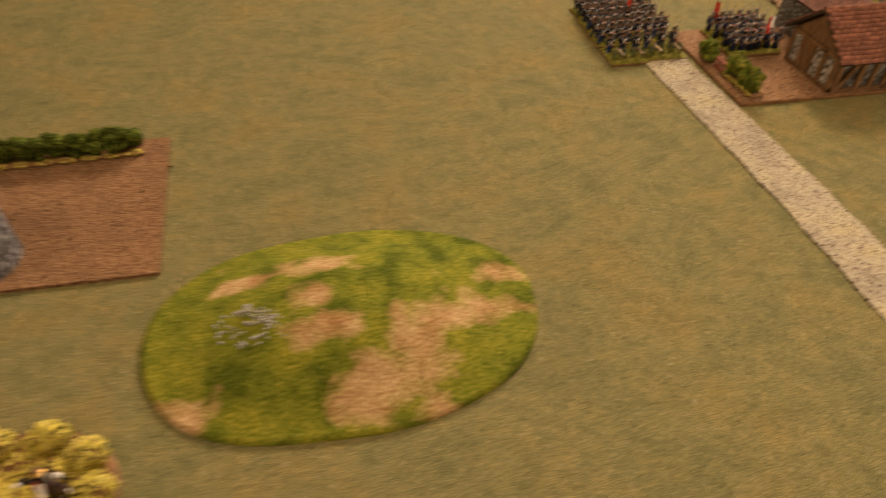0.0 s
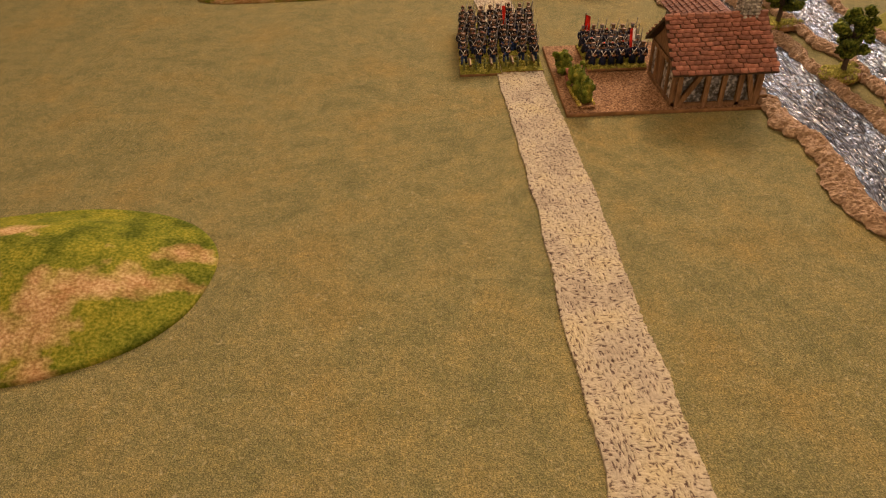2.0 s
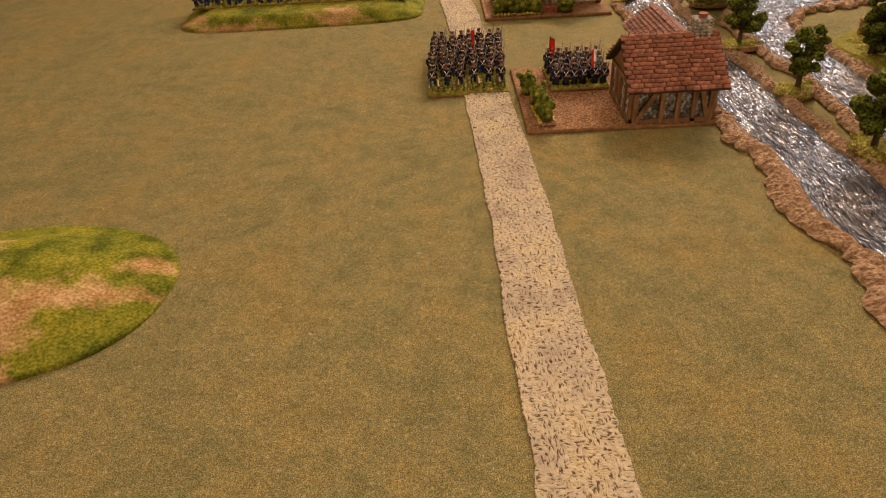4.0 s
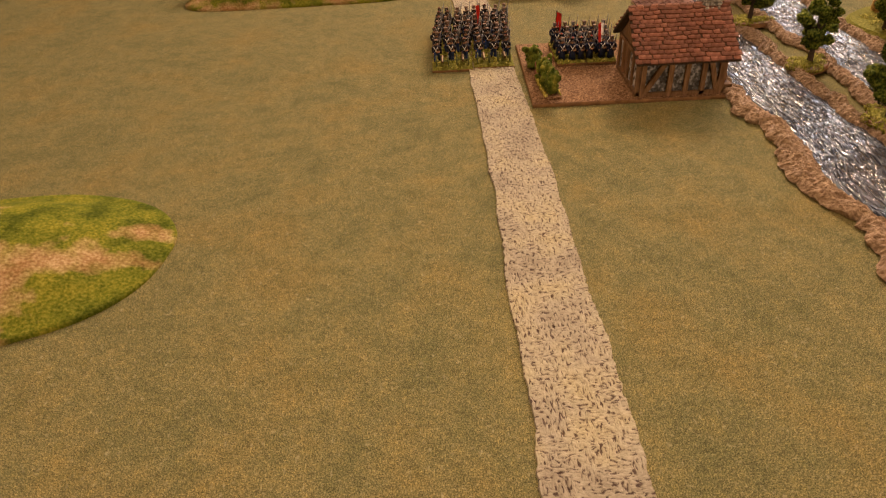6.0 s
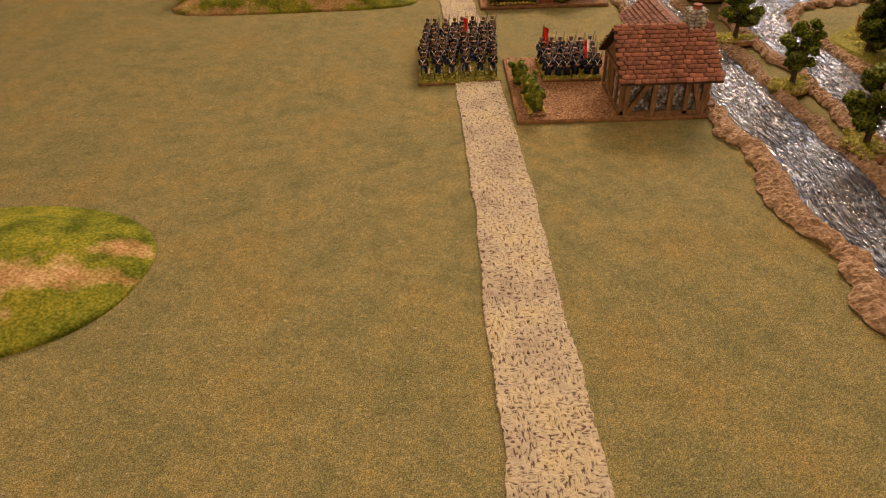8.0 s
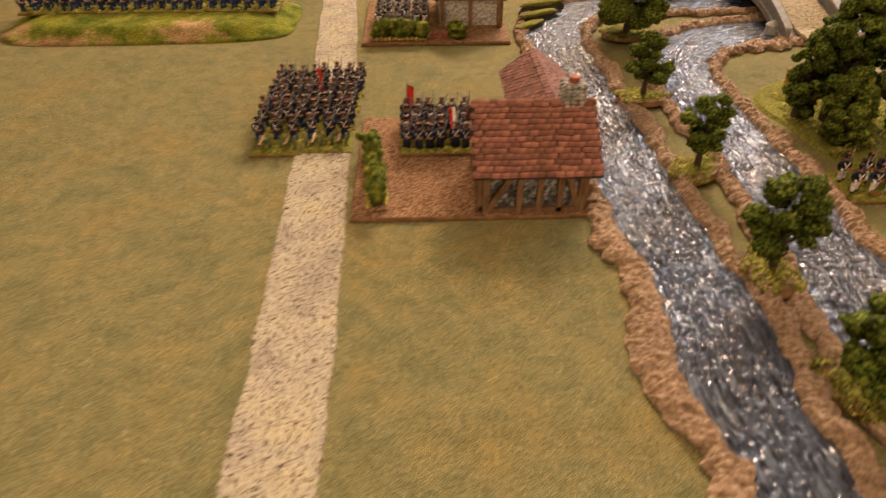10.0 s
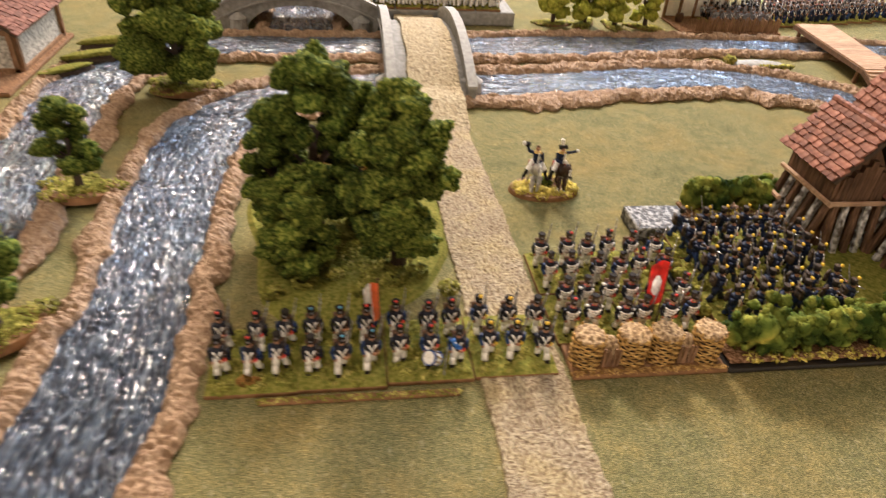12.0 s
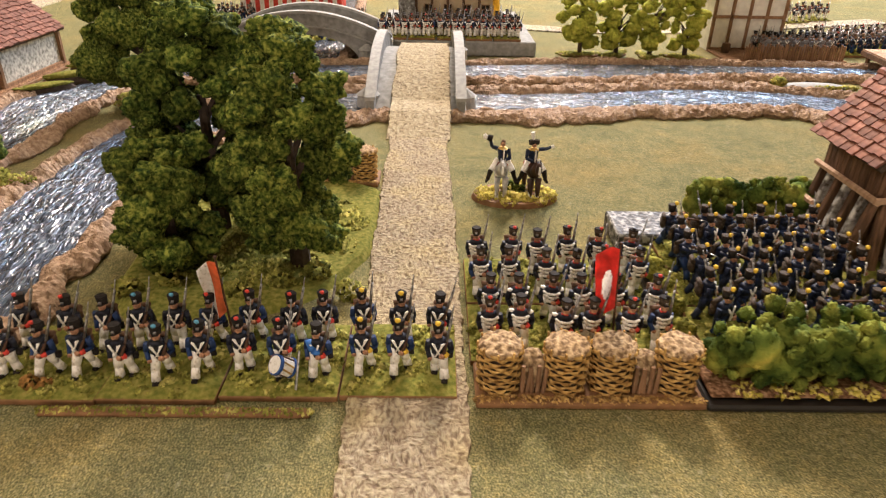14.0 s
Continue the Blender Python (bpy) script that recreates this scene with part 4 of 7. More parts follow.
def figurine(coat, legs, pose_kind, plume, belts=True, cuff=None, head_gear=M_BLACK, collar=None, lapel=None, lace=False, sleeve=None, stride=1.0, epaulette=None, sash=None, lid=M_BLACK, pack=M_PACK):
    """One plain painted lead soldier, facing -y, feet at the origin, about 31 mm to the top of the shako."""
    mats = [coat, legs, M_BLACK, M_SKIN, M_WHITECLOTH, M_MUSKET, M_STEEL, pack, plume or M_BLACK, cuff or M_RED, head_gear, lapel or coat,
            sleeve or coat, collar or coat, epaulette or coat, sash or coat, lid]
    bm = bmesh.new()
    step = 0.0019 * stride
    if pose_kind in ("coat", "aimcoat"):
        rod(bm, (0, 0, 0.002), (0, 0, 0.014), 0.0044, 0.0033, 0, 9)
        box(bm, -0.0032, -0.0006, -0.0034, 0.0012, 0, 0.0028, 2, bevel=0.0005)
        box(bm, 0.0006, 0.0032, -0.001, 0.0034, 0, 0.0028, 2, bevel=0.0005)
    else:
        for k, f in ((-1, -step), (1, step)):
            rod(bm, (k * 0.0024, f * 1.5, 0.0012), (k * 0.0021, f * 0.9 - 0.0004, 0.0068), 0.0021, 0.0018, 1, 8)
            rod(bm, (k * 0.0021, f * 0.9 - 0.0004, 0.0066), (k * 0.0015, 0, 0.0138), 0.0019, 0.0025, 1, 8)
            box(bm, k * 0.0025 - 0.0013, k * 0.0025 + 0.0013, f * 1.5 - 0.0036, f * 1.5 + 0.0012, 0, 0.0018, 2, bevel=0.0005)
        # coat tails behind the legs
        for k in (-1, 1):
            box(bm, k * 0.0016 - 0.0013, k * 0.0016 + 0.0013, 0.0018, 0.003, 0.0065, 0.0142, 0, bevel=0.0004)
    # tapered trunk, shoulders, collar
    rod(bm, (0, 0.0002, 0.0122), (0, 0, 0.0166), 0.0031, 0.0033, 0, 10)
    rod(bm, (0, 0, 0.0164), (0, 0, 0.0206), 0.0033, 0.0041, 0, 10)
    rod(bm, (0, 0, 0.0206), (0, 0, 0.0226), 0.0041, 0.0018, 0, 10)
    rod(bm, (0, -0.0002, 0.0218), (0, -0.0002, 0.0233), 0.0019, 0.0018, 13, 8)
    # head and flared shako with plate, peak and chin scales
    ball(bm, (0, -0.0008, 0.0246), 0.0021, 3, 1, (0.95, 1, 1.12))
    rod(bm, (0, 0.0004, 0.0257), (0, 0.0006, 0.03), 0.002, 0.0025, 10, 10)
    rod(bm, (0, 0.0006, 0.03), (0, 0.0006, 0.0306), 0.0026, 0.0024, 16, 10)
    box(bm, -0.0014, 0.0014, -0.0029, -0.001, 0.026, 0.0264, 2, bevel=0.0002)
    box(bm, -0.0006, 0.0006, -0.0022, -0.0014, 0.0268, 0.0282, 6)
    if plume:
        ball(bm, (0, -0.0019, 0.0315), 0.0015 if plume is M_YELLOW else 0.0011, 8, 1, (1, 0.9, 1.0))
    # pack with rolled coat
    box(bm, -0.0034, 0.0034, 0.0032, 0.0062, 0.0145, 0.0205, 7, bevel=0.0007)
    rod(bm, (-0.0036, 0.0046, 0.0216), (0.0036, 0.0046, 0.0216), 0.0013, None, 7, 7)
    if epaulette:
        for k in (-1, 1):
            ball(bm, (k * 0.0044, 0, 0.0213), 0.0014, 14, 1, (1.1, 1.1, 0.7))
    if lapel:
        for k in (-1, 1):
            box(bm, -0.00045, 0.00045, -0.0004, 0.0003, -0.0014, 0.0026, 11, m=Matrix.Translation((k * 0.0011, -0.0039, 0.0188)) @ Matrix.Rotation(k * 0.28, 4, "Y"), bevel=0.0003)
    if lace:
        for k in range(3):
            z = 0.0152 + 0.0022 * k
            w = 0.0026 + 0.0004 * k
            bent(bm, [(-w * 1.15, -0.0024, z + 0.0005), (-w * 0.55, -0.0042, z), (w * 0.55, -0.0042, z), (w * 1.15, -0.0024, z + 0.0005)], 0.00078, 4, 5)
        box(bm, -0.0032, 0.0032, -0.0035, 0.0, 0.0136, 0.0143, 4)
    if belts:
        for k in (-1, 1):
            box(bm, -0.00026, 0.00026, -0.0004, 0.0004, -0.0042, 0.0036, 4, m=Matrix.Translation((k * 0.0008, -0.0041, 0.0182)) @ Matrix.Rotation(k * 0.5, 4, "Y") @ Matrix.Rotation(-0.1, 4, "X"))
    if sash:
        bent(bm, [(-0.0034, -0.001, 0.0212), (-0.0008, -0.0046, 0.0182), (0.0032, -0.0022, 0.0142)], 0.0016, 15, 6)
    if pose_kind in ("aim", "aimcoat"):
        rod(bm, (-0.0042, 0, 0.0206), (-0.0038, -0.0046, 0.0196), 0.0014, 0.0012, 12, 6)
        rod(bm, (-0.0038, -0.0046, 0.0196), (-0.0018, -0.0085, 0.0206), 0.0012, 0.001, 12, 6)
        rod(bm, (0.0042, 0, 0.0206), (0.0052, -0.003, 0.0196), 0.0014, 0.0012, 12, 6)
        rod(bm, (0.0052, -0.003, 0.0196), (0.0008, -0.0038, 0.0208), 0.0012, 0.001, 12, 6)
        ball(bm, (-0.0016, -0.0088, 0.0208), 0.0011, 3, 1)
        ball(bm, (0.0006, -0.0038, 0.0209), 0.0011, 3, 1)
        rod(bm, (0.0014, 0.0006, 0.0206), (-0.0002, -0.006, 0.0216), 0.001, 0.0007, 5, 5)
        rod(bm, (-0.0002, -0.006, 0.0216), (-0.0026, -0.0165, 0.0223), 0.0006, 0.0005, 5, 5)
        rod(bm, (-0.0026, -0.0165, 0.0223), (-0.0032, -0.0215, 0.0226), 0.0004, 0.0002, 6, 4)
    else:
        rod(bm, (-0.0043, 0, 0.0206), (-0.0051, 0.0006, 0.0156), 0.0014, 0.0012, 12, 6)
        rod(bm, (-0.0051, 0.0006, 0.0156), (-0.004, -0.0024, 0.0124), 0.0012, 0.001, 12, 6)
        ball(bm, (-0.0039, -0.0028, 0.0119), 0.0011, 3, 1)
        rod(bm, (0.0043, 0, 0.0206), (0.0054, 0.0002, 0.0152), 0.0015, 0.0013, 12, 6)
        rod(bm, (0.0054, 0.0002, 0.0152), (0.0028, -0.0038, 0.0148), 0.0013, 0.0011, 12, 6)
        rod(bm, (0.0036, -0.003, 0.0149), (0.0022, -0.0044, 0.0148), 0.0015, 0.0014, 9, 6)
        ball(bm, (0.0014, -0.005, 0.0149), 0.0014, 3, 1)
        box(bm, 0.0036, 0.006, 0.0008, 0.0034, 0.0095, 0.0132, 2, bevel=0.0006)
        rod(bm, (0.0018, -0.005, 0.0136), (0.0036, -0.0008, 0.021), 0.001, 0.0007, 5, 5)
        rod(bm, (0.0036, -0.0008, 0.021), (0.0056, 0.003, 0.0325), 0.0007, 0.0006, 6, 5)
        rod(bm, (0.0056, 0.003, 0.0325), (0.0064, 0.0044, 0.038), 0.0004, 0.0002, 6, 4)
    for v in bm.verts:
        q = v.co * 1400
        v.co = Vector((v.co.x * 1.03, v.co.y * 0.95, v.co.z * 0.92)) + Vector((noise.noise(q), noise.noise(q + Vector((7, 0, 0))), noise.noise(q + Vector((0, 9, 0))))) * 0.00035
    for f in bm.faces:
        f.smooth = len(f.verts) == 4 or f.material_index in (3, 8, 14)
    return mesh_of("figurine", bm, mats)


def line_men(plume, **kw):
    return [figurine(M_COAT, M_WHITECLOTH, "march", plume, lapel=M_WHITECLOTH, sleeve=sl, stride=st, **kw) for st, sl in ((0.6, None), (1.5, M_SLEEVE), (-1.2, None))]


F_LINE = line_men(None) + line_men(M_RED) + line_men(M_YELLOW, cuff=M_YELLOW) + line_men(M_SKYBLUE, cuff=M_SKIN)
F_LINE_PLAIN, F_LINE_YELLOW = F_LINE[:3], F_LINE[6:9]
F_OFFICER = [figurine(M_COAT, M_WHITECLOTH, "march", None, lapel=M_WHITECLOTH, sleeve=M_SLEEVE, sash=M_BLUEBRIGHT, belts=False)]
F_WHITE = [figurine(M_COAT, M_WHITECLOTH, "march", p, collar=M_RED, lace=True, head_gear=M_FUR, stride=st, sleeve=sl, epaulette=ep, belts=False)
           for p, st, sl, ep in ((None, 0.7, None, None), (M_BLACK, 1.4, M_SLEEVE, None), (None, -1.1, None, M_WHITECLOTH), (M_RED, 1.0, None, None))]
F_AIM = [figurine(M_COATBLUE, lg, pk, pl, cuff=M_SKIN, stride=st, lid=M_FUR, belts=bl, pack=M_FUR) for lg, pk, pl, st, bl in
         ((M_COATBLUE, "aimcoat", M_YELLOW, 1, True), (M_SLEEVE, "aim", M_YELLOW, 2.0, True), (M_COATBLUE, "march", M_YELLOW, -1.8, True),
          (M_SLEEVE, "march", M_YELLOW, 1.2, True), (M_COATBLUE, "coat", M_YELLOW, 1.5, True), (M_COATBLUE, "march", M_YELLOW, 0.8, True))]
F_COAT = [figurine(M_COATBLUE, M_COATBLUE, "coat", p, cuff=M_SKIN, head_gear=hg, lid=M_PACK) for p, hg in ((None, M_PACK), (M_RED, M_BLACK), (None, M_GREYCOAT))]
F_GREY = [figurine(M_GREYCOAT, M_GREYCOAT, "coat", None, belts=False, cuff=M_GREYCOAT), figurine(M_GREYCOAT, M_COAT, "march", None, cuff=M_GREYCOAT)]
F_DARK = [figurine(M_COAT, lg, "march", p, cuff=M_SKIN, head_gear=hg, lid=M_PACK, stride=st) for p, hg, lg, st in ((None, M_BLACK, M_BLUELEG, 1.2), (None, M_PACK, M_BLUELEG, 0.6), (M_BROWNRED, M_FUR, M_SLEEVE, -1.0))]


def flag(parent, x, y, z, colours, height=0.05, lean=0.06, turn=0.0, wide=0.012, emblem=None):
    """A pole with a waving cloth of upright stripes, hanging from its upper half."""
    bm = bmesh.new()
    rod(bm, (0, 0, 0), (lean * height, 0, height), 0.0006, 0.0005, 0, 6)
    ball(bm, (lean * height, 0, height + 0.0008), 0.001, 0, 1)
    pole = part("flagpole", bm, M_MUSKET, parent, at=pose(x, y, z, 0, 0, turn))
    n, m = (24, 16) if emblem else (12, 6)
    for k, mat in enumerate(colours):
        bm = bmesh.new()
        w0, w1 = wide * k / len(colours), wide * (k + 1) / len(colours)
        rows = []
        for i in range(n + 1):
            v = i / n
            row = []
            for q in range(m + 1):
                u = w0 + (w1 - w0) * q / m
                row.append(bm.verts.new((lean * height * (0.4 + 0.58 * v) + u * (0.8 + 0.12 * v), 0.0016 * math.sin(u * 520 + v * 2.2) + 0.001 * math.sin(v * 7 + u * 200),
                                         height * (0.4 + 0.58 * v) - u * (0.75 - 0.35 * v) + 0.0008 * math.sin(u * 400))))
            rows.append(row)
        for a, b in zip(rows, rows[1:]):
            for q in range(m):
                bm.faces.new((a[q], a[q + 1], b[q + 1], b[q])).smooth = True
        cloth = bm.faces[:]
        if emblem:
            for f, (i, q) in zip(cloth, itertools.product(range(n), range(m))):
                f.material_index = 1 if ((i + 0.5) / n - 0.42) ** 2 / 0.05 + ((q + 0.5) / m - 0.5) ** 2 / 0.075 < 1 else 0
        bmesh.ops.solidify(bm, geom=cloth, thickness=0.0003)
        part("flag", mesh_of("flag", bm, [mat, emblem]) if emblem else bm, None if emblem else mat, pole)
    return pole


def stand(x, y, w, d, cols, rows, figs, label, group, z=0.0, turn=0.0, face=0.0, seed=0, flock=M_FLOCK, skip=(), flags=(), front=0.006, loose=14.0):
    rng = random.Random(seed)
    st = thing("figurine_stand", label, "miniature stand", group, pose(x, y, z, 0, 0, turn))
    bm = bmesh.new()
    box(bm, -w / 2 + 0.0003, w / 2 - 0.0003, -d / 2 + 0.0003, d / 2 - 0.0003, 0, 0.003, bevel=0.0005)
    part("base", bm, M_MDF, st)
    lumps = []
    for i in range(64 if y < 0.3 else 26):
        k = rng.uniform(0.5, 1.3) * (1 if y < 0.3 else 1.3)
        lumps.append(((rng.uniform(-0.43, 0.43) * w, rng.uniform(-0.44, 0.44) * d, 0.0034), (0.0038 * k, 0.0034 * k, rng.uniform(0.0014, 0.0034))))
    bm = bmesh.new()
    nx, ny = 12, 12
    grid = [[bm.verts.new(((i / nx - 0.5) * (w - 0.0012), (j / ny - 0.5) * (d - 0.0012),
                           0.0031 + (0.0013 + 0.0012 * noise.noise(Vector((i * 0.7, j * 0.7, seed)))) * min(1, 2 * min(i, nx - i, j, ny - j))))
             for j in range(ny + 1)] for i in range(nx + 1)]
    for i in range(nx):
        for j in range(ny):
            f = bm.faces.new((grid[i][j], grid[i + 1][j], grid[i + 1][j + 1], grid[i][j + 1]))
            f.smooth = True
    part("turf", bm, M_GRASSY, st)
    part("flock", foliage("flock", lumps, 0.0011 if y < 0.3 else 0.0019, 0.5, flock, seed + 3), None, st)
    for r in range(rows):
        for c in range(cols):
            if (c, r) in skip:
                continue
            fx = (c + 0.5) / cols * w - w / 2 + rng.uniform(-0.0018, 0.0018)
            fy = -d / 2 + front + (r + 0.25) / rows * (d - front) + rng.uniform(-0.0022, 0.0022)
            part("figurine", figs[rng.randrange(len(figs))], None, st, at=pose(fx, fy, 0.0042, rng.uniform(-3, 3), rng.uniform(-3, 3), face + rng.uniform(-loose, loose)))
    for fx, fy, cols_, hgt, trn, *wide in flags:
        flag(st, fx, fy, 0.0045, cols_, hgt, turn=trn, wide=wide[0] if wide else 0.011, emblem=wide[1] if len(wide) > 1 else None)
    return st


# ---- houses ----
def tile_mesh(w, l, t):
    bm = bmesh.new()
    vs = box(bm, -w / 2, w / 2, 0, l, 0, t)
    for v in vs:
        if v.co.y < 0.0001:
            v.co.z += t * 0.5
            v.co.x *= 0.96
    return mesh_of("roof_tile", bm, M_TILE)


def roof_slope(parent, corner, along, up, rows, cols, tiles_as_parts, tile_mat, seed, thick=0.003):
    """A slope from the eave's corner, along the eave and up to the ridge: a board, and overlapping tiles on it."""
    corner, along, up = Vector(corner), Vector(along), Vector(up)
    nrm = along.cross(up).normalized()
    bm = bmesh.new()
    a, b, c, d = corner, corner + along, corner + along + up, corner + up
    vs = [bm.verts.new(p) for p in (a, b, c, d)] + [bm.verts.new(p - nrm * thick) for p in (a, b, c, d)]
    for f in ((0, 1, 2, 3), (7, 6, 5, 4), (0, 4, 5, 1), (1, 5, 6, 2), (2, 6, 7, 3), (3, 7, 4, 0)):
        bm.faces.new([vs[i] for i in f])
    # board coloured dark to put shadow into the gaps between the tiles
    board = part("roof", bm, M_BARK, parent)
    w, l = along.length / cols, up.length / rows
    rot = Matrix((along.normalized(), up.normalized(), nrm)).transposed().to_4x4()
    rng = random.Random(seed)
    tm = tile_mesh(w * 0.94, l * 1.2, min(0.0019, l * 0.24))
    if tile_mat is not M_TILE:
        tm.materials[0] = tile_mat
    joined = bmesh.new() if not tiles_as_parts else None
    for r in range(rows):
        shift = 0.5 * (r % 2)
        for k in range(cols):
            u = (k + 0.5 + shift * 0.9 - 0.2 + rng.uniform(-0.1, 0.1)) * w
            if u > along.length - w * 0.3:
                u = along.length - w * 0.5
            p = corner + along.normalized() * u + up.normalized() * (r * l - 0.12 * l + rng.uniform(-0.11, 0.11) * l) + nrm * rng.uniform(0.0001, 0.001)
            m = Matrix.Translation(p) @ rot @ Matrix.Rotation(rng.uniform(-0.09, 0.09), 4, "Z") @ Matrix.Rotation(-0.09, 4, "X")
            if tiles_as_parts:
                part("roof_tile", tm, None, board, at=m)
            else:
                n0 = len(joined.verts)
                joined.from_mesh(tm)
                joined.verts.ensure_lookup_table()
                bmesh.ops.transform(joined, matrix=m, verts=joined.verts[n0:])
    if joined is not None:
        t = part("roof_tiles", joined, tile_mat, board)
        tagged(t, kind="stuff")
    return board


def beam(bm, a, b, w, t, nrm):
    """A square beam from a to b lying on a face with that outward normal."""
    a, b, nrm = Vector(a), Vector(b), Vector(nrm).normalized()
    d = (b - a)
    x = d.normalized()
    y = nrm.cross(x)
    m = Matrix((x, y, nrm)).transposed().to_4x4()
    m.translation = (a + b) / 2 + nrm * t * 0.3
    box(bm, -d.length / 2, d.length / 2, -w / 2, w / 2, -t / 2, t / 2, m=m)


def frame_face(parent, o, u, h, nrm, posts, braces, mat, w=0.004, t=0.003, mid=()):
    """Timber framing on a wall face: sill, head, posts and braces, each beam a part."""
    o, u = Vector(o), Vector(u)
    up = Vector((0, 0, h))
    lines = [(o + u * 0.0 + up * 0.04, o + u + up * 0.04), (o + up * 0.96, o + u + up * 0.96)]
    lines += [(o + u * p, o + u * p + up) for p in posts]
    lines += [(o + u * a + up * c, o + u * b + up * d) for a, c, b, d in braces]
    lines += [(o + u * a + up * z, o + u * b + up * z) for a, b, z in mid]
    for i, (a, b) in enumerate(lines):
        bm = bmesh.new()
        beam(bm, a, b, w, t + 0.0004 * (i % 4), nrm)
        part("beam", bm, mat, parent)


def gable_walls(parent, x0, x1, y0, y1, h, ridge, axis, mat, name="wall"):
    """A closed house body with two gables, ridge along x or y."""
    bm = bmesh.new()
    if axis == "x":
        ym = (y0 + y1) / 2
        prof = [(y0, 0), (y1, 0), (y1, h), (ym, ridge), (y0, h)]
        ends = [[bm.verts.new((x, p, z)) for p, z in prof] for x in (x0, x1)]
    else:
        xm = (x0 + x1) / 2
        prof = [(x0, 0), (x1, 0), (x1, h), (xm, ridge), (x0, h)]
        ends = [[bm.verts.new((p, y, z)) for p, z in prof] for y in (y0, y1)]
    bm.faces.new(ends[0])
    bm.faces.new(ends[1][::-1])
    for i in range(5):
        bm.faces.new((ends[0][i], ends[0][(i + 1) % 5], ends[1][(i + 1) % 5], ends[1][i]))
    bmesh.ops.recalc_face_normals(bm, faces=bm.faces)
    return part(name, bm, mat, parent)


def gable_roof(parent, x0, x1, y0, y1, eave, ridge, axis, rows, cols, near, mat, seed, both=True):
    """Two slopes. near: which sides take tiles as parts ('a' is -y or -x, 'b' the other)."""
    if axis == "x":
        ym = (y0 + y1) / 2
        roof_slope(parent, (x0, y0, eave), (x1 - x0, 0, 0), (0, ym - y0, ridge - eave), rows, cols, "a" in near, mat, seed)
        roof_slope(parent, (x1, y1, eave), (x0 - x1, 0, 0), (0, ym - y1, ridge - eave), rows, cols, "b" in near, mat, seed + 1)
        a, b = Vector((x0, ym, ridge)), Vector((x1, ym, ridge))
    else:
        xm = (x0 + x1) / 2
        roof_slope(parent, (x0, y1, eave), (0, y0 - y1, 0), (xm - x0, 0, ridge - eave), rows, cols, "a" in near, mat, seed)
        roof_slope(parent, (x1, y0, eave), (0, y1 - y0, 0), (xm - x1, 0, ridge - eave), rows, cols, "b" in near, mat, seed + 1)
        a, b = Vector((xm, y0, ridge)), Vector((xm, y1, ridge))
    n = max(4, cols)
    bm = bmesh.new()
    rod(bm, Vector(), (b - a) * (1 / n - 0.008), 0.0029, 0.0031, 0, 8)
    me = mesh_of("ridge_tile", bm, [mat])
    for i in range(n):
        part("ridge_tile", me, None, parent, at=Matrix.Translation(a.lerp(b, i / n + 0.004) + Vector((0, 0, 0.0003 * (i % 2)))))


def rubble_chimney(parent, x, y, z0, z1, w):
    bm = bmesh.new()
    box(bm, x - w / 2, x + w / 2, y - w / 2, y + w / 2, z0, z1, bevel=0.001)
    ch = part("chimney", bm, M_STONE, parent)
    rng = random.Random(5)
    bm = bmesh.new()
    z = z0
    while z < z1 - 0.002:
        for s in range(4):
            for k in range(3):
                u = (k - 1) * w / 3 + rng.uniform(-0.0006, 0.0006)
                c = [(u, -w / 2), (u, w / 2), (-w / 2, u), (w / 2, u)][s]
                ball(bm, (x + c[0], y + c[1], z + 0.0015), rng.uniform(0.0017, 0.0024), 0, 1, (1.15, 1.15, 0.8))
        z += 0.0034
    part("stonework", bm, M_PALESTONE, ch, "pale rubble stones")
    bm = bmesh.new()
    rod(bm, (x, y, z1), (x, y, z1 + 0.0035), w * 0.27, w * 0.24, seg=10)
    rod(bm, (x, y, z1 + 0.0035), (x, y, z1 + 0.0048), w * 0.27, w * 0.27, seg=10)
    part("chimney_pot", bm, M_BRICKRED, ch, "red clay chimney pot")


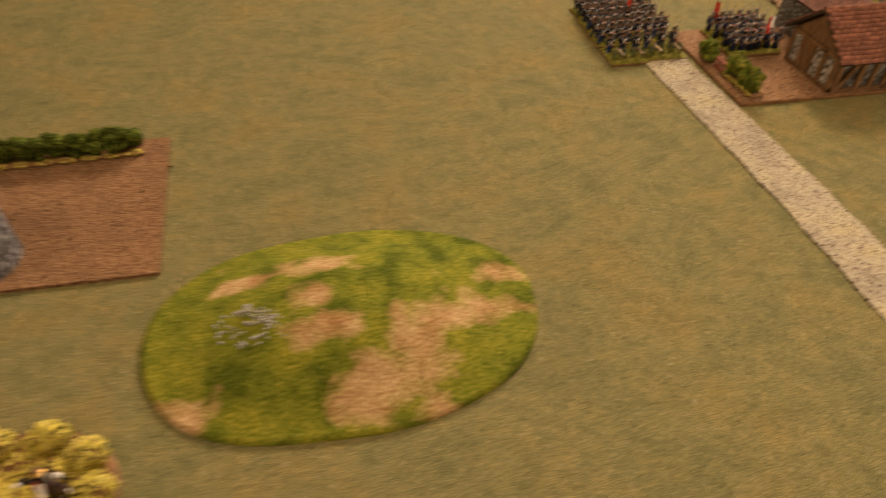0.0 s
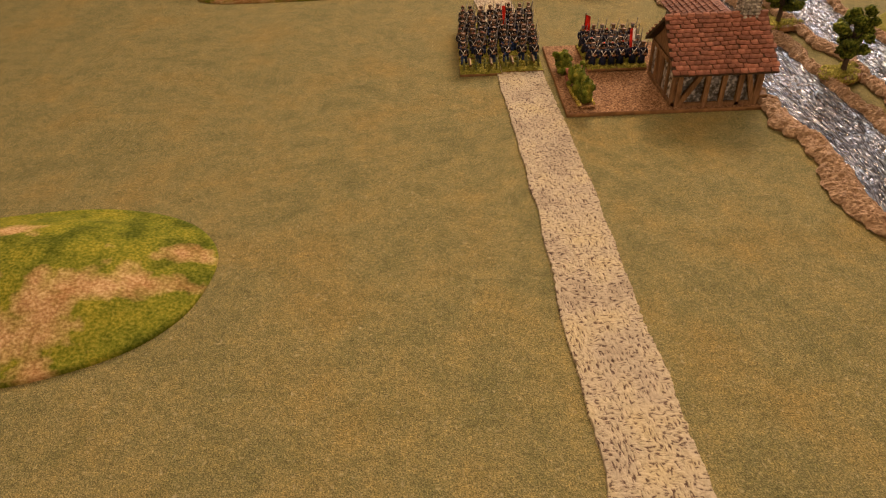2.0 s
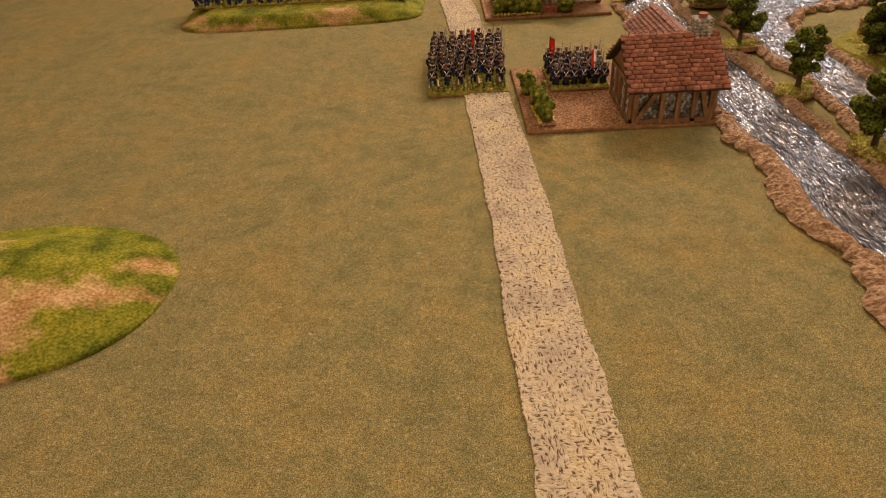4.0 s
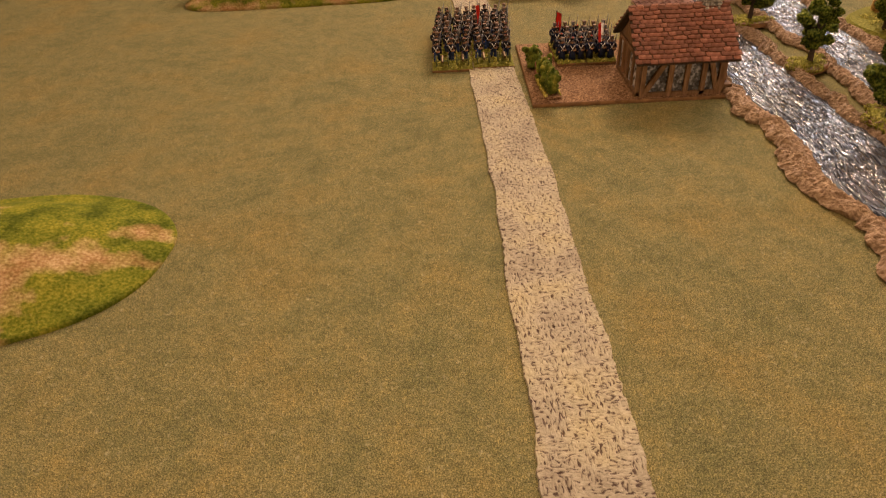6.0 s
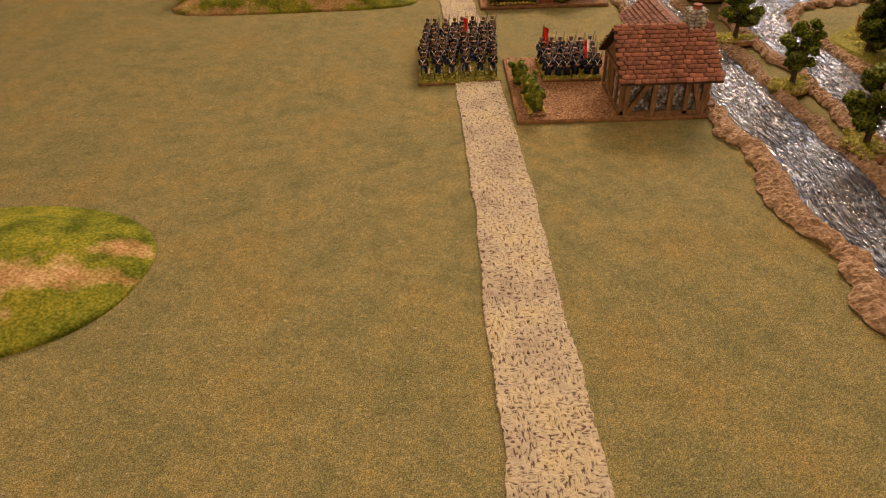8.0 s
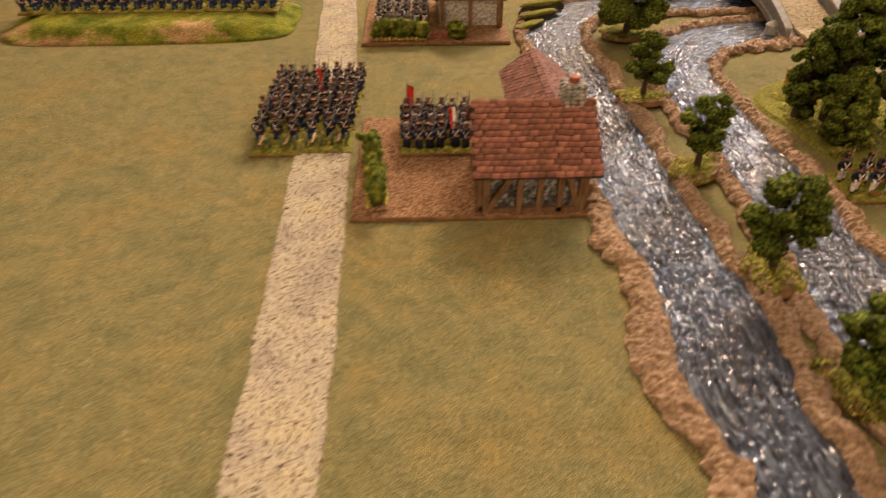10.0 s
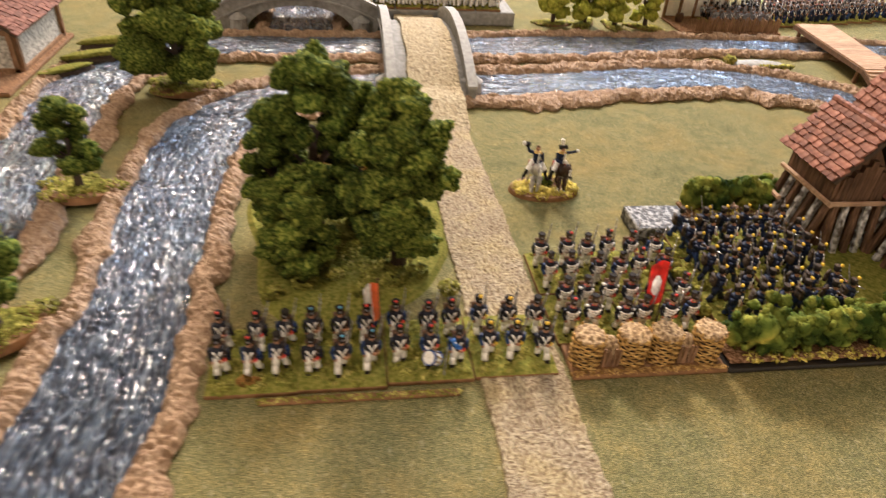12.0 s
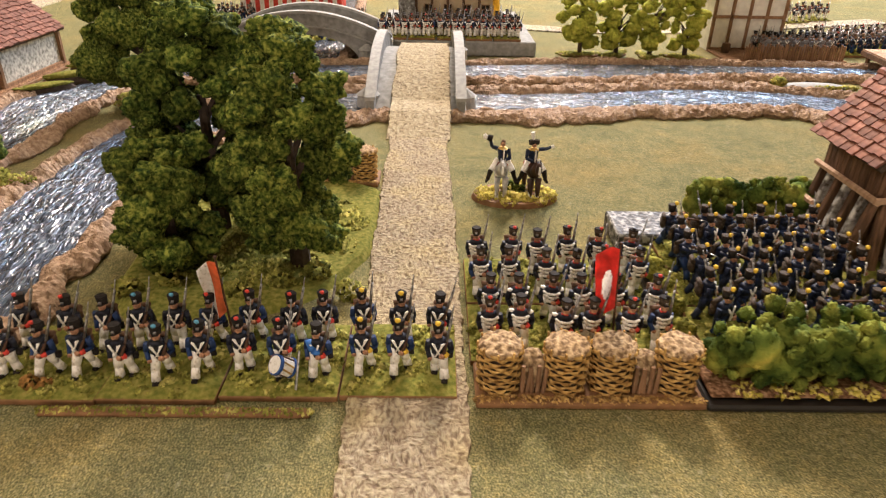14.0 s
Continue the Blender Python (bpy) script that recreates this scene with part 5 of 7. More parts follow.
def tiled_face(parent, p00, p10, p01, p11, rows, cols, mat, seed):
    """A roof face between two lines, closed off by rows of small overlapping tiles; p01 = p11 gives a triangle."""
    p00, p10, p01, p11 = (Vector(p) for p in (p00, p10, p01, p11))
    nrm = (p10 - p00).cross((p01 + p11) / 2 - p00).normalized()
    rng = random.Random(seed)
    vs, fs = [], []
    for r in range(rows):
        v0, v1 = r / rows, (r + 1.25) / rows
        a, b = p00.lerp(p01, v0), p10.lerp(p11, v0)
        c, d = p00.lerp(p01, min(1, v1)), p10.lerp(p11, min(1, v1))
        n = max(1, round(cols * (b - a).length / (p10 - p00).length))
        for k in range(n):
            u0, u1 = max(0, (k + 0.04 - 0.5 * (r % 2)) / n), min(1, (k + 0.96 - 0.5 * (r % 2)) / n)
            if u1 - u0 < 0.2 / n:
                continue
            low, lift = nrm * (0.0022 + rng.uniform(-0.0003, 0.0005)), nrm * 0.0006
            q = [a.lerp(b, u0) + low, a.lerp(b, u1) + low, c.lerp(d, u1) + lift, c.lerp(d, u0) + lift]
            o = len(vs)
            vs += [tuple(p) for p in q] + [tuple(p - nrm * 0.0018) for p in q]
            fs += [(o, o + 1, o + 2, o + 3), (o, o + 4, o + 5, o + 1), (o + 1, o + 5, o + 6, o + 2), (o + 3, o + 2, o + 6, o + 7), (o, o + 3, o + 7, o + 4), (o + 7, o + 6, o + 5, o + 4)]
    roof = part("roof", np_mesh("roof", [tuple(p - nrm * 0.003) for p in (p00, p10, p11, p01)] + [tuple(p) for p in (p00, p10, p11, p01)],
                                [(3, 2, 1, 0), (4, 5, 6, 7), (0, 1, 5, 4), (1, 2, 6, 5), (2, 3, 7, 6), (3, 0, 4, 7)], M_DARKTIMBER), None, parent)
    tiles = part("tiles", np_mesh("tiles", vs, fs, mat), None, roof)
    tagged(tiles, kind="stuff")
    return roof


def mill(at, label, near, roof_mat, infill, set_back=0.0):
    """Timber-framed mill on an earth base: front range, taller cross wing behind, rubble chimney."""
    ml = thing("mill_house", label, "house", "mill houses", at)
    bm = bmesh.new()
    box(bm, 0.0, 0.213, 0.0, 0.203, 0, 0.004, bevel=0.0008)
    part("base", bm, M_MDF, ml, "brown base board")
    bm = bmesh.new()
    n = 44
    vs = [[bm.verts.new((0.001 + 0.211 * i / n, 0.001 + 0.201 * j / n, 0.0046 + 0.0006 * noise.noise(Vector((i * 0.9, j * 0.9, 1))))) for j in range(n + 1)] for i in range(n + 1)]
    for i in range(n):
        for j in range(n):
            bm.faces.new((vs[i][j], vs[i + 1][j], vs[i + 1][j + 1], vs[i][j + 1]))
    part("yard", bm, M_DIRT, ml, "gritty brown earth")
    x0, x1, y0, y1, h = 0.1175, 0.207, 0.009 + set_back, 0.101 + set_back, 0.047
    ym = (y0 + y1) / 2
    gable_walls(ml, x0, x1, y0, y1, h, 0.082, "x", infill)
    w0, w1 = 0.157, 0.214
    wing_roof = 0.0825
    bm = bmesh.new()
    box(bm, w0, w1, ym, 0.198, 0.004, 0.05)
    gv = [bm.verts.new(p) for p in ((w0, 0.198, 0.05), (w1, 0.198, 0.05), (0.186, 0.198, 0.078), (w0, 0.194, 0.05), (w1, 0.194, 0.05), (0.186, 0.194, 0.078))]
    for f in ((0, 1, 2), (5, 4, 3), (0, 2, 5, 3), (1, 4, 5, 2)):
        bm.faces.new([gv[k] for k in f])
    part("wing_wall", bm, infill, ml)
    zb = 0.004
    frame_face(ml, (x0, y0, zb), (x1 - x0, 0, 0), h - zb, (0, -1, 0), (0.03, 0.36, 0.56, 0.76, 0.97),
               ((0.06, 0.1, 0.3, 0.95), (0.82, 0.95, 0.94, 0.12)), M_TIMBER, 0.0052, 0.004, ((0, 1, 0.05),))
    frame_face(ml, (x0, y1, zb), (0, y0 - y1, 0), h - zb, (-1, 0, 0), (0.03, 0.27, 0.5, 0.73, 0.97), (), M_TIMBER, 0.005, 0.004, ((0, 1, 0.05), (0, 1, 0.96)))
    # boarded gable, plank door and limewashed bays in the yard wall
    d = y1 - y0
    bm = bmesh.new()
    gv = [bm.verts.new((x, y, z)) for x in (x0 - 0.0022, x0 + 0.001) for y, z in ((y0, h), (y1, h), (ym, 0.0815))]
    for f in ((0, 1, 2), (5, 4, 3), (0, 3, 4, 1), (1, 4, 5, 2), (2, 5, 3, 0)):
        bm.faces.new([gv[k] for k in f])
    bmesh.ops.recalc_face_normals(bm, faces=bm.faces)
    part("gable_boarding", bm, M_TIMBER, ml, "plain brown boarded gable")
    for lo_u, hi_u, name, mat in ((0.76, 0.945, "wall_panel", M_LIMEWASH), (0.53, 0.705, "wall_panel", M_LIMEWASH), (0.295, 0.475, "door", M_TIMBER), (0.06, 0.245, "wall_panel", M_LIMEWASH)):
        bm = bmesh.new()
        box(bm, x0 - 0.0016, x0 + 0.001, y1 - d * hi_u, y1 - d * lo_u, zb + 0.003, h - 0.003, bevel=0.0004)
        part(name, bm, mat, ml, "brown plank door" if name == "door" else "worn limewashed panel")
    frame_face(ml, (x1, y0, zb), (0, y1 - y0, 0), h - zb, (1, 0, 0), (0.03, 0.5, 0.97), ((0.05, 0.1, 0.45, 0.9),), M_TIMBER, 0.005, 0.004)
    gable_roof(ml, 0.1085, 0.2185, y0 - 0.013, y1 + 0.013, 0.045, 0.0875, "x", 13, 14, near, roof_mat, 21)
    tiled_face(ml, (0.151, 0.204, 0.055), (0.151, ym, 0.055), (0.186, 0.204, wing_roof), (0.186, ym, wing_roof), 9, 20, M_PINKTILE, 25)
    tiled_face(ml, (0.221, ym, 0.055), (0.221, 0.204, 0.055), (0.186, ym, wing_roof), (0.186, 0.204, wing_roof), 9, 20, M_PINKTILE, 26)
    rubble_chimney(ml, 0.1985, ym + 0.004, 0.07, 0.104, 0.0185)
    return ml


mill(pose(0, 0, 0), "timber-framed mill with red tiled roof and rubble chimney", "a", M_TILE, M_DARKSTONE)


def far_mill(at):
    """The second mill: gable to the front, ridge running back, stone side wall."""
    ml = thing("mill_house", "timber-framed mill with faded pink tiled roof and stone walls", "house", "mill houses", at)
    bm = bmesh.new()
    box(bm, 0.0, 0.213, 0.0, 0.203, 0, 0.004, bevel=0.0008)
    part("base", bm, M_MDF, ml, "brown base board")
    bm = bmesh.new()
    box(bm, 0.001, 0.212, 0.001, 0.202, 0.004, 0.0048)
    part("yard", bm, M_DIRT, ml, "gritty brown earth")
    x0, x1, y0, y1, h = 0.114, 0.203, 0.062, 0.195, 0.05
    gable_walls(ml, x0, x1, y0, y1, h, 0.085, "y", M_PALESTONE)
    frame_face(ml, (x0, y0, 0.004), (x1 - x0, 0, 0), h - 0.004, (0, -1, 0), (0.03, 0.5, 0.97), (), M_TIMBER, 0.0055, 0.004)
    bm = bmesh.new()
    beam(bm, (x0 - 0.004, y0, h - 0.002), ((x0 + x1) / 2, y0, 0.087), 0.005, 0.006, (0, -1, 0))
    part("verge_beam", bm, M_TIMBER, ml)
    bm = bmesh.new()
    beam(bm, (x1 + 0.004, y0, h - 0.002), ((x0 + x1) / 2, y0, 0.087), 0.005, 0.0064, (0, -1, 0))
    part("verge_beam", bm, M_TIMBER, ml)
    for k in range(6):
        bm = bmesh.new()
        w = 0.036 * (1 - k / 6.5)
        z = h + 0.001 + 0.0055 * k
        box(bm, (x0 + x1) / 2 - w, (x0 + x1) / 2 + w, y0 - 0.0018 - 0.0003 * (k % 2), y0 + 0.001, z, z + 0.0052)
        part("gable_board", bm, M_GREYWOOD, ml)
    gable_roof(ml, x0 - 0.008, x1 + 0.008, y0 - 0.006, y1 + 0.006, h - 0.004, 0.091, "y", 11, 16, "", M_PINKTILE, 27)
    frame_face(ml, (x1, y0, 0.004), (0, y1 - y0, 0), h - 0.006, (1, 0, 0), (0.02, 0.98), (), M_TIMBER, 0.005, 0.004)


far_mill(pose(-0.017, 0.444, 0))
landing = thing("plank_landing", "rough brown plank landing beside the mill wall", "landing", at=pose(0, 0, 0))
for i in range(7):
    bm = bmesh.new()
    y = 0.012 + 0.0135 * i
    box(bm, 0.2075, 0.2215 - 0.002 * (i % 2), y, y + 0.0125, 0.0, 0.012 + 0.004 * ((i * 5) % 3), bevel=0.0008)
    part("plank", bm, M_TIMBER, landing)

hedge("garden_hedge", "clipped green garden hedge with yellow flowers on the yard", 0.024, 0.014, 0.02, 0.07, 0.019, 0.03, 0.0046, M_HEDGE, 61, M_DIRT)
hedge("garden_bush", "green bush beside the brick garden wall on the yard", 0.012, 0.105, 0.014, 0.128, 0.022, 0.024, 0.0046, M_HEDGE, 62)
bm = bmesh.new()
for i in range(3):
    for j in range(4):
        box(bm, 0.013 + 0.005 * (i % 2), 0.0175 + 0.005 * (i % 2), 0.074 + 0.0055 * j, 0.079 + 0.0055 * j, 0.0046 + 0.0045 * i, 0.0087 + 0.0045 * i, bevel=0.0004)
tagged(part("brick_wall", bm, M_BRICKRED), "low red brick garden wall stub on the yard", "wall")
hedge("garden_hedge", "dark green hedge along the front of the yard", 0.0, 0.462, 0.075, 0.462, 0.024, 0.027, 0.0046, M_HEDGE, 63, M_DIRT)
hedge("garden_bush", "round green bush at the yard's front", 0.112, 0.462, 0.126, 0.462, 0.024, 0.024, 0.0046, M_HEDGE, 64)
bm = bmesh.new()
for i in range(4):
    box(bm, 0.082 + 0.0062 * i, 0.0875 + 0.0062 * i, 0.459, 0.464, 0.0046, 0.015 - 0.001 * (i % 2), bevel=0.0004)
tagged(part("brick_wall", bm, M_BRICKRED), "low red brick garden wall stub on the yard", "wall")


def mossy_ledge(x, y, w, d, z, turn, seed):
    """A long rounded rock with a cap of moss."""
    lg = thing("mossy_rock_ledge", "rounded dark rock ledge capped with yellow-green moss", "rock", "mill race ledges", pose(x, y, 0, 0, 0, turn))
    for nm, mat, zc, hz, grow in (("rock", M_BARK, 0.35, 0.68, 1.0), ("moss", M_GRASSY, 0.82, 0.26, 0.96)):
        bm = bmesh.new()
        ball(bm, (0, 0, 0), 1.0, 0, 4)
        for v in bm.verts:
            p = v.co.copy()
            k = 1 + 0.16 * noise.noise(p * 2.2 + Vector((seed, 0, 0))) + 0.07 * noise.noise(p * 6)
            v.co = Vector((p.x * w * 0.5 * k * grow, p.y * d * 0.62 * k * grow, z * (zc + p.z * hz * k)))
        for f in bm.faces:
            f.smooth = True
        part(nm, bm, mat, lg, "yellow-green moss" if nm == "moss" else "")


mossy_ledge(0.232, 0.505, 0.06, 0.014, 0.012, 42, 1)
mossy_ledge(0.25, 0.545, 0.075, 0.014, 0.016, 30, 2)
mossy_ledge(0.262, 0.585, 0.08, 0.014, 0.02, 20, 3)


def tavern():
    tv = thing("timber_tavern", "large dark timber-framed building with red tiled roofs", "house", at=pose(0, 0, 0))
    # small wing towards the river
    gable_walls(tv, 0.918, 0.956, 0.146, 0.203, 0.066, 0.092, "y", M_DARKTIMBER, "wing_wall")
    frame_face(tv, (0.918, 0.203, 0.0), (0, -0.057, 0), 0.066, (-1, 0, 0), (0.03, 0.16, 0.34, 0.62, 0.97), (), M_DARKTIMBER, 0.0062, 0.004, ((0, 1, 0.62), (0, 0.3, 0.36)))
    for i in range(12):
        bm = bmesh.new()
        y = 0.2005 - 0.0047 * i
        box(bm, 0.9135, 0.919, y - 0.0021, y + 0.0021, 0.044 + 0.001 * (i % 2), 0.066)
        part("board", bm, M_DARKTIMBER, tv)
    frame_face(tv, (0.918, 0.146, 0.0), (0.038, 0, 0), 0.066, (0, -1, 0), (0.05, 0.5, 0.95), (), M_DARKTIMBER, 0.0062, 0.004, ((0, 1, 0.62),))
    for i in range(7):
        bm = bmesh.new()
        x = 0.921 + 0.0053 * i
        box(bm, x - 0.0024, x + 0.0024, 0.1415, 0.147, 0.044 + 0.001 * (i % 2), 0.067 + 0.014 * (1 - abs(i - 3) / 3))
        part("board", bm, M_DARKTIMBER, tv)
    # battered posts with whitewashed slabs between them under a rail
    for i in range(7):
        y = 0.199 - 0.0094 * i
        bm = bmesh.new()
        m = Matrix.Translation((0.9035, y, 0.0)) @ Matrix.Rotation(0.2, 4, "Y")
        box(bm, -0.002, 0.0025, -0.0022, 0.0022, 0.003, 0.047, m=m, bevel=0.0006)
        part("leaning_post" if i % 2 == 0 else "slab", bm, M_DARKTIMBER if i % 2 == 0 else M_LIMEWASH, tv)
    for i in range(5):
        x = 0.917 + 0.0095 * i
        bm = bmesh.new()
        m = Matrix.Translation((x, 0.1325, 0.0)) @ Matrix.Rotation(-0.18, 4, "X")
        box(bm, -0.0024, 0.0024, -0.002, 0.0025, 0.003, 0.046, m=m, bevel=0.0006)
        part("leaning_post" if i % 2 == 0 else "slab", bm, M_DARKTIMBER if i % 2 == 0 else M_LIMEWASH, tv)
    for a, b in (((0.9105, 0.206, 0.0455), (0.9105, 0.137, 0.0455)), ((0.909, 0.1385, 0.046), (0.958, 0.1385, 0.046)), ((0.9035, 0.206, 0.024), (0.9035, 0.186, 0.024))):
        bm = bmesh.new()
        rod(bm, a, b, 0.0022, None, 0, 6)
        part("rail", bm, M_PLANK, tv)
    gable_roof(tv, 0.905, 0.967, 0.138, 0.209, 0.065, 0.104, "y", 8, 10, "ab", M_TILE, 31)
    # main range
    gable_walls(tv, 0.969, 1.081, 0.092, 0.235, 0.056, 0.15, "y", M_DARKTIMBER)
    frame_face(tv, (0.969, 0.145, 0.0), (0, -0.053, 0), 0.056, (-1, 0, 0), (0.04, 0.3, 0.55, 0.8, 0.97), (), M_DARKTIMBER, 0.006, 0.004, ((0, 1, 0.55),))
    frame_face(tv, (0.969, 0.092, 0.0), (0.112, 0, 0), 0.056, (0, -1, 0), (0.02, 0.14, 0.27, 0.4, 0.55, 0.7, 0.85, 0.98), (), M_DARKTIMBER, 0.006, 0.004, ((0, 1, 0.6),))
    gable_roof(tv, 0.959, 1.091, 0.087, 0.24, 0.05, 0.16, "y", 16, 19, "a", M_TILE, 33)
    for i in range(6):
        y = 0.141 - 0.0098 * i
        bm = bmesh.new()
        m = Matrix.Translation((0.956, y, 0.0)) @ Matrix.Rotation(0.2, 4, "Y")
        box(bm, -0.002, 0.0025, -0.0023, 0.0023, 0.003, 0.05, m=m, bevel=0.0006)
        part("leaning_post" if i % 2 else "slab", bm, M_DARKTIMBER if i % 2 else M_LIMEWASH, tv)
    # low front annex
    gable_walls(tv, 0.978, 1.08, 0.045, 0.088, 0.04, 0.075, "y", M_ROUGHCAST, "annex_wall")
    frame_face(tv, (0.978, 0.088, 0.0), (0, -0.043, 0), 0.04, (-1, 0, 0), (0.04, 0.5, 0.96), ((0.08, 0.9, 0.46, 0.1), (0.54, 0.9, 0.92, 0.1)), M_DARKTIMBER, 0.005, 0.004)
    frame_face(tv, (0.978, 0.045, 0.0), (0.102, 0, 0), 0.04, (0, -1, 0), (0.03, 0.25, 0.5, 0.75, 0.97), (), M_DARKTIMBER, 0.005, 0.004)
    gable_roof(tv, 0.967, 1.091, 0.037, 0.086, 0.036, 0.08, "y", 10, 7, "a", M_TILE, 36)
    bm = bmesh.new()
    box(bm, 0.776, 0.908, 0.012, 0.172, 0, 0.0035, bevel=0.001)
    box(bm, 0.904, 1.15, 0.012, 0.242, 0, 0.0036, bevel=0.001)
    part("base", bm, M_PLASTIC, tv, "glossy black base tray")
    bm = bmesh.new()
    n = 40
    vs = [[bm.verts.new((0.78 + 0.337 * i / n, 0.018 + (0.148 if i < 16 else 0.218) * j / n, 0.0042 + 0.0007 * noise.noise(Vector((i * 0.8, j * 0.8, 4))))) for j in range(n + 1)] for i in range(n + 1)]
    for i in range(n):
        for j in range(n):
            bm.faces.new((vs[i][j], vs[i + 1][j], vs[i + 1][j + 1], vs[i][j + 1]))
    part("yard", bm, M_GRASSY, tv, "olive turf")


tavern()
hedge("front_hedge", "thick mixed green hedge along the tray's front", 0.782, 0.029, 0.985, 0.029, 0.026, 0.033, 0.0045, M_LEAF_HEDGE, 71, M_DIRT, knots=9)
hedge("back_hedge", "dark green hedge behind the riflemen beside the tavern", 0.834, 0.204, 0.912, 0.208, 0.024, 0.03, 0.0005, M_LEAF_HEDGE, 72, M_DIRT, knots=6)
bm = bmesh.new()
box(bm, 0.771, 0.82, 0.16, 0.196, 0, 0.012, bevel=0.001)
tagged(part("stone_plinth", bm, M_PLINTH), "low grey textured stone plinth behind the infantry", "plinth")


# ---- gabions ----
def gabion_mesh(r, h):
    """Courses of flat withies woven in and out of nine rods, each course shifted against the next."""
    vs, fs, seg, layers = [], [], 72, 11
    for k in range(layers):
        z0 = h * (k + 0.5) / layers
        for i in range(seg):
            a = 2 * math.pi * i / seg
            wave = math.sin(4.5 * 2 * a + math.pi * k + 0.25 * math.sin(2 * a + 1.7 * k))
            rr = r * (1 + 0.055 * wave) * (0.98 + 0.05 * k / layers) * (1.0 + 0.012 * math.sin(3 * a + k))
            t = h / layers * (0.36 + 0.13 * wave + 0.04 * math.sin(5 * a + 2.3 * k))
            for j in range(6):
                b = math.pi / 3 * j
                vs.append(((rr + t * 0.62 * math.cos(b)) * math.cos(a), (rr + t * 0.62 * math.cos(b)) * math.sin(a), z0 + t * math.sin(b) + 0.00025 * math.sin(2 * a + 1.9 * k)))
        o = k * seg * 6
        for i in range(seg):
            for j in range(6):
                fs.append((o + i * 6 + j, o + ((i + 1) % seg) * 6 + j, o + ((i + 1) % seg) * 6 + (j + 1) % 6, o + i * 6 + (j + 1) % 6))
    me = np_mesh("gabion", vs, fs, M_WICKER)
    me.polygons.foreach_set("use_smooth", np.ones(len(me.polygons), bool))
    return me


GABION = gabion_mesh(0.0093, 0.0222)


def gabion_wall(at, label):
    """Two pairs of baskets, stakes driven between the baskets of each pair."""
    gw = thing("gabion_wall", label, "gabion wall", "gabion walls", at)
    bm = bmesh.new()
    box(bm, 0, 0.101, -0.0035, 0.026, 0, 0.0032, bevel=0.0008)
    part("base", bm, M_MDF, gw, "brown base edge")
    part("grit", foliage("grit", [((0.101 * (i + 0.5) / 16, -0.0005, 0.003), (0.0042, 0.0026, 0.0016)) for i in range(16)], 0.0008, 0.7, M_WICKER, 3), None, gw, "pale earth grit")
    for k, x in enumerate((0.0105, 0.0398, 0.0605, 0.0895)):
        g = part("gabion", GABION, None, gw, at=pose(x, 0.0105, 0.003, 0, 0, 37 * k))
        bm = bmesh.new()
        rod(bm, (0, 0, 0.0005), (0, 0, 0.0215), 0.0079, 0.0086, 0, 20)
        part("lining", bm, M_BARK, g, "dark brown inner lining")
        for i in range(9):
            a = 2 * math.pi * (i + 0.5) / 9
            bm = bmesh.new()
            rod(bm, (0.0097 * math.cos(a), 0.0097 * math.sin(a), 0.0196), (0.0101 * math.cos(a), 0.0101 * math.sin(a), 0.0229 + 0.0005 * (i % 3)), 0.0006, 0.0005, 0, 5)
            part("rod_end", bm, M_WICKER, g)
        bm = bmesh.new()
        ball(bm, (0, 0, 0.0214), 0.0099, 0, 4, (1, 1, 0.3))
        for v in bm.verts:
            v.co += Vector((0, 0, 0.0016 * noise.noise(v.co * 420 + Vector((k, 0, 0))) + 0.0009 * noise.noise(v.co * 1100)))
        part("soil", bm, M_SOIL, g, "pale heaped soil")
    for x in (0.0252, 0.075):
        for i in range(5):
            bm = bmesh.new()
            u = x + (i - 2) * 0.0023
            rod(bm, (u, 0.0045, 0.002), (u + 0.0012 * math.sin(i * 2.1), 0.0052, 0.017 - 0.001 * (i % 3)), 0.0012, 0.001, 0, 6)
            part("stake", bm, M_TIMBER, gw)
        bm = bmesh.new()
        ball(bm, (x, 0.0125, 0.0095), 0.0098, 0, 3, (0.82, 0.75, 1.1))
        for v in bm.verts:
            v.co += Vector((0, 0, 0.0025 * noise.noise(v.co * 330)))
        part("soil_heap", bm, M_SOIL, gw)
    return gw


gabion_wall(pose(0.675, 0.0165, 0), "four wicker gabions filled with soil on a base")
gabion_wall(pose(0.512, 0.262, 0, 0, 0, 0), "wicker gabions filled with soil behind the trees")


# ---- guns, horses ----
def wheel(parent, x, y, z, r):
    bm = bmesh.new()
    for i in range(16):
        a, b = 2 * math.pi * i / 16, 2 * math.pi * (i + 1) / 16
        rod(bm, (0, r * math.cos(a), r * math.sin(a)), (0, r * math.cos(b), r * math.sin(b)), 0.0008, None, 0, 5)
    for i in range(8):
        a = 2 * math.pi * i / 8
        rod(bm, (0, 0, 0), (0, r * math.cos(a), r * math.sin(a)), 0.0005, None, 0, 4)
    rod(bm, (-0.0014, 0, 0), (0.0014, 0, 0), 0.0013, None, 0, 8)
    return part("wheel", bm, M_GUNGREEN, parent, at=pose(x, y, z))


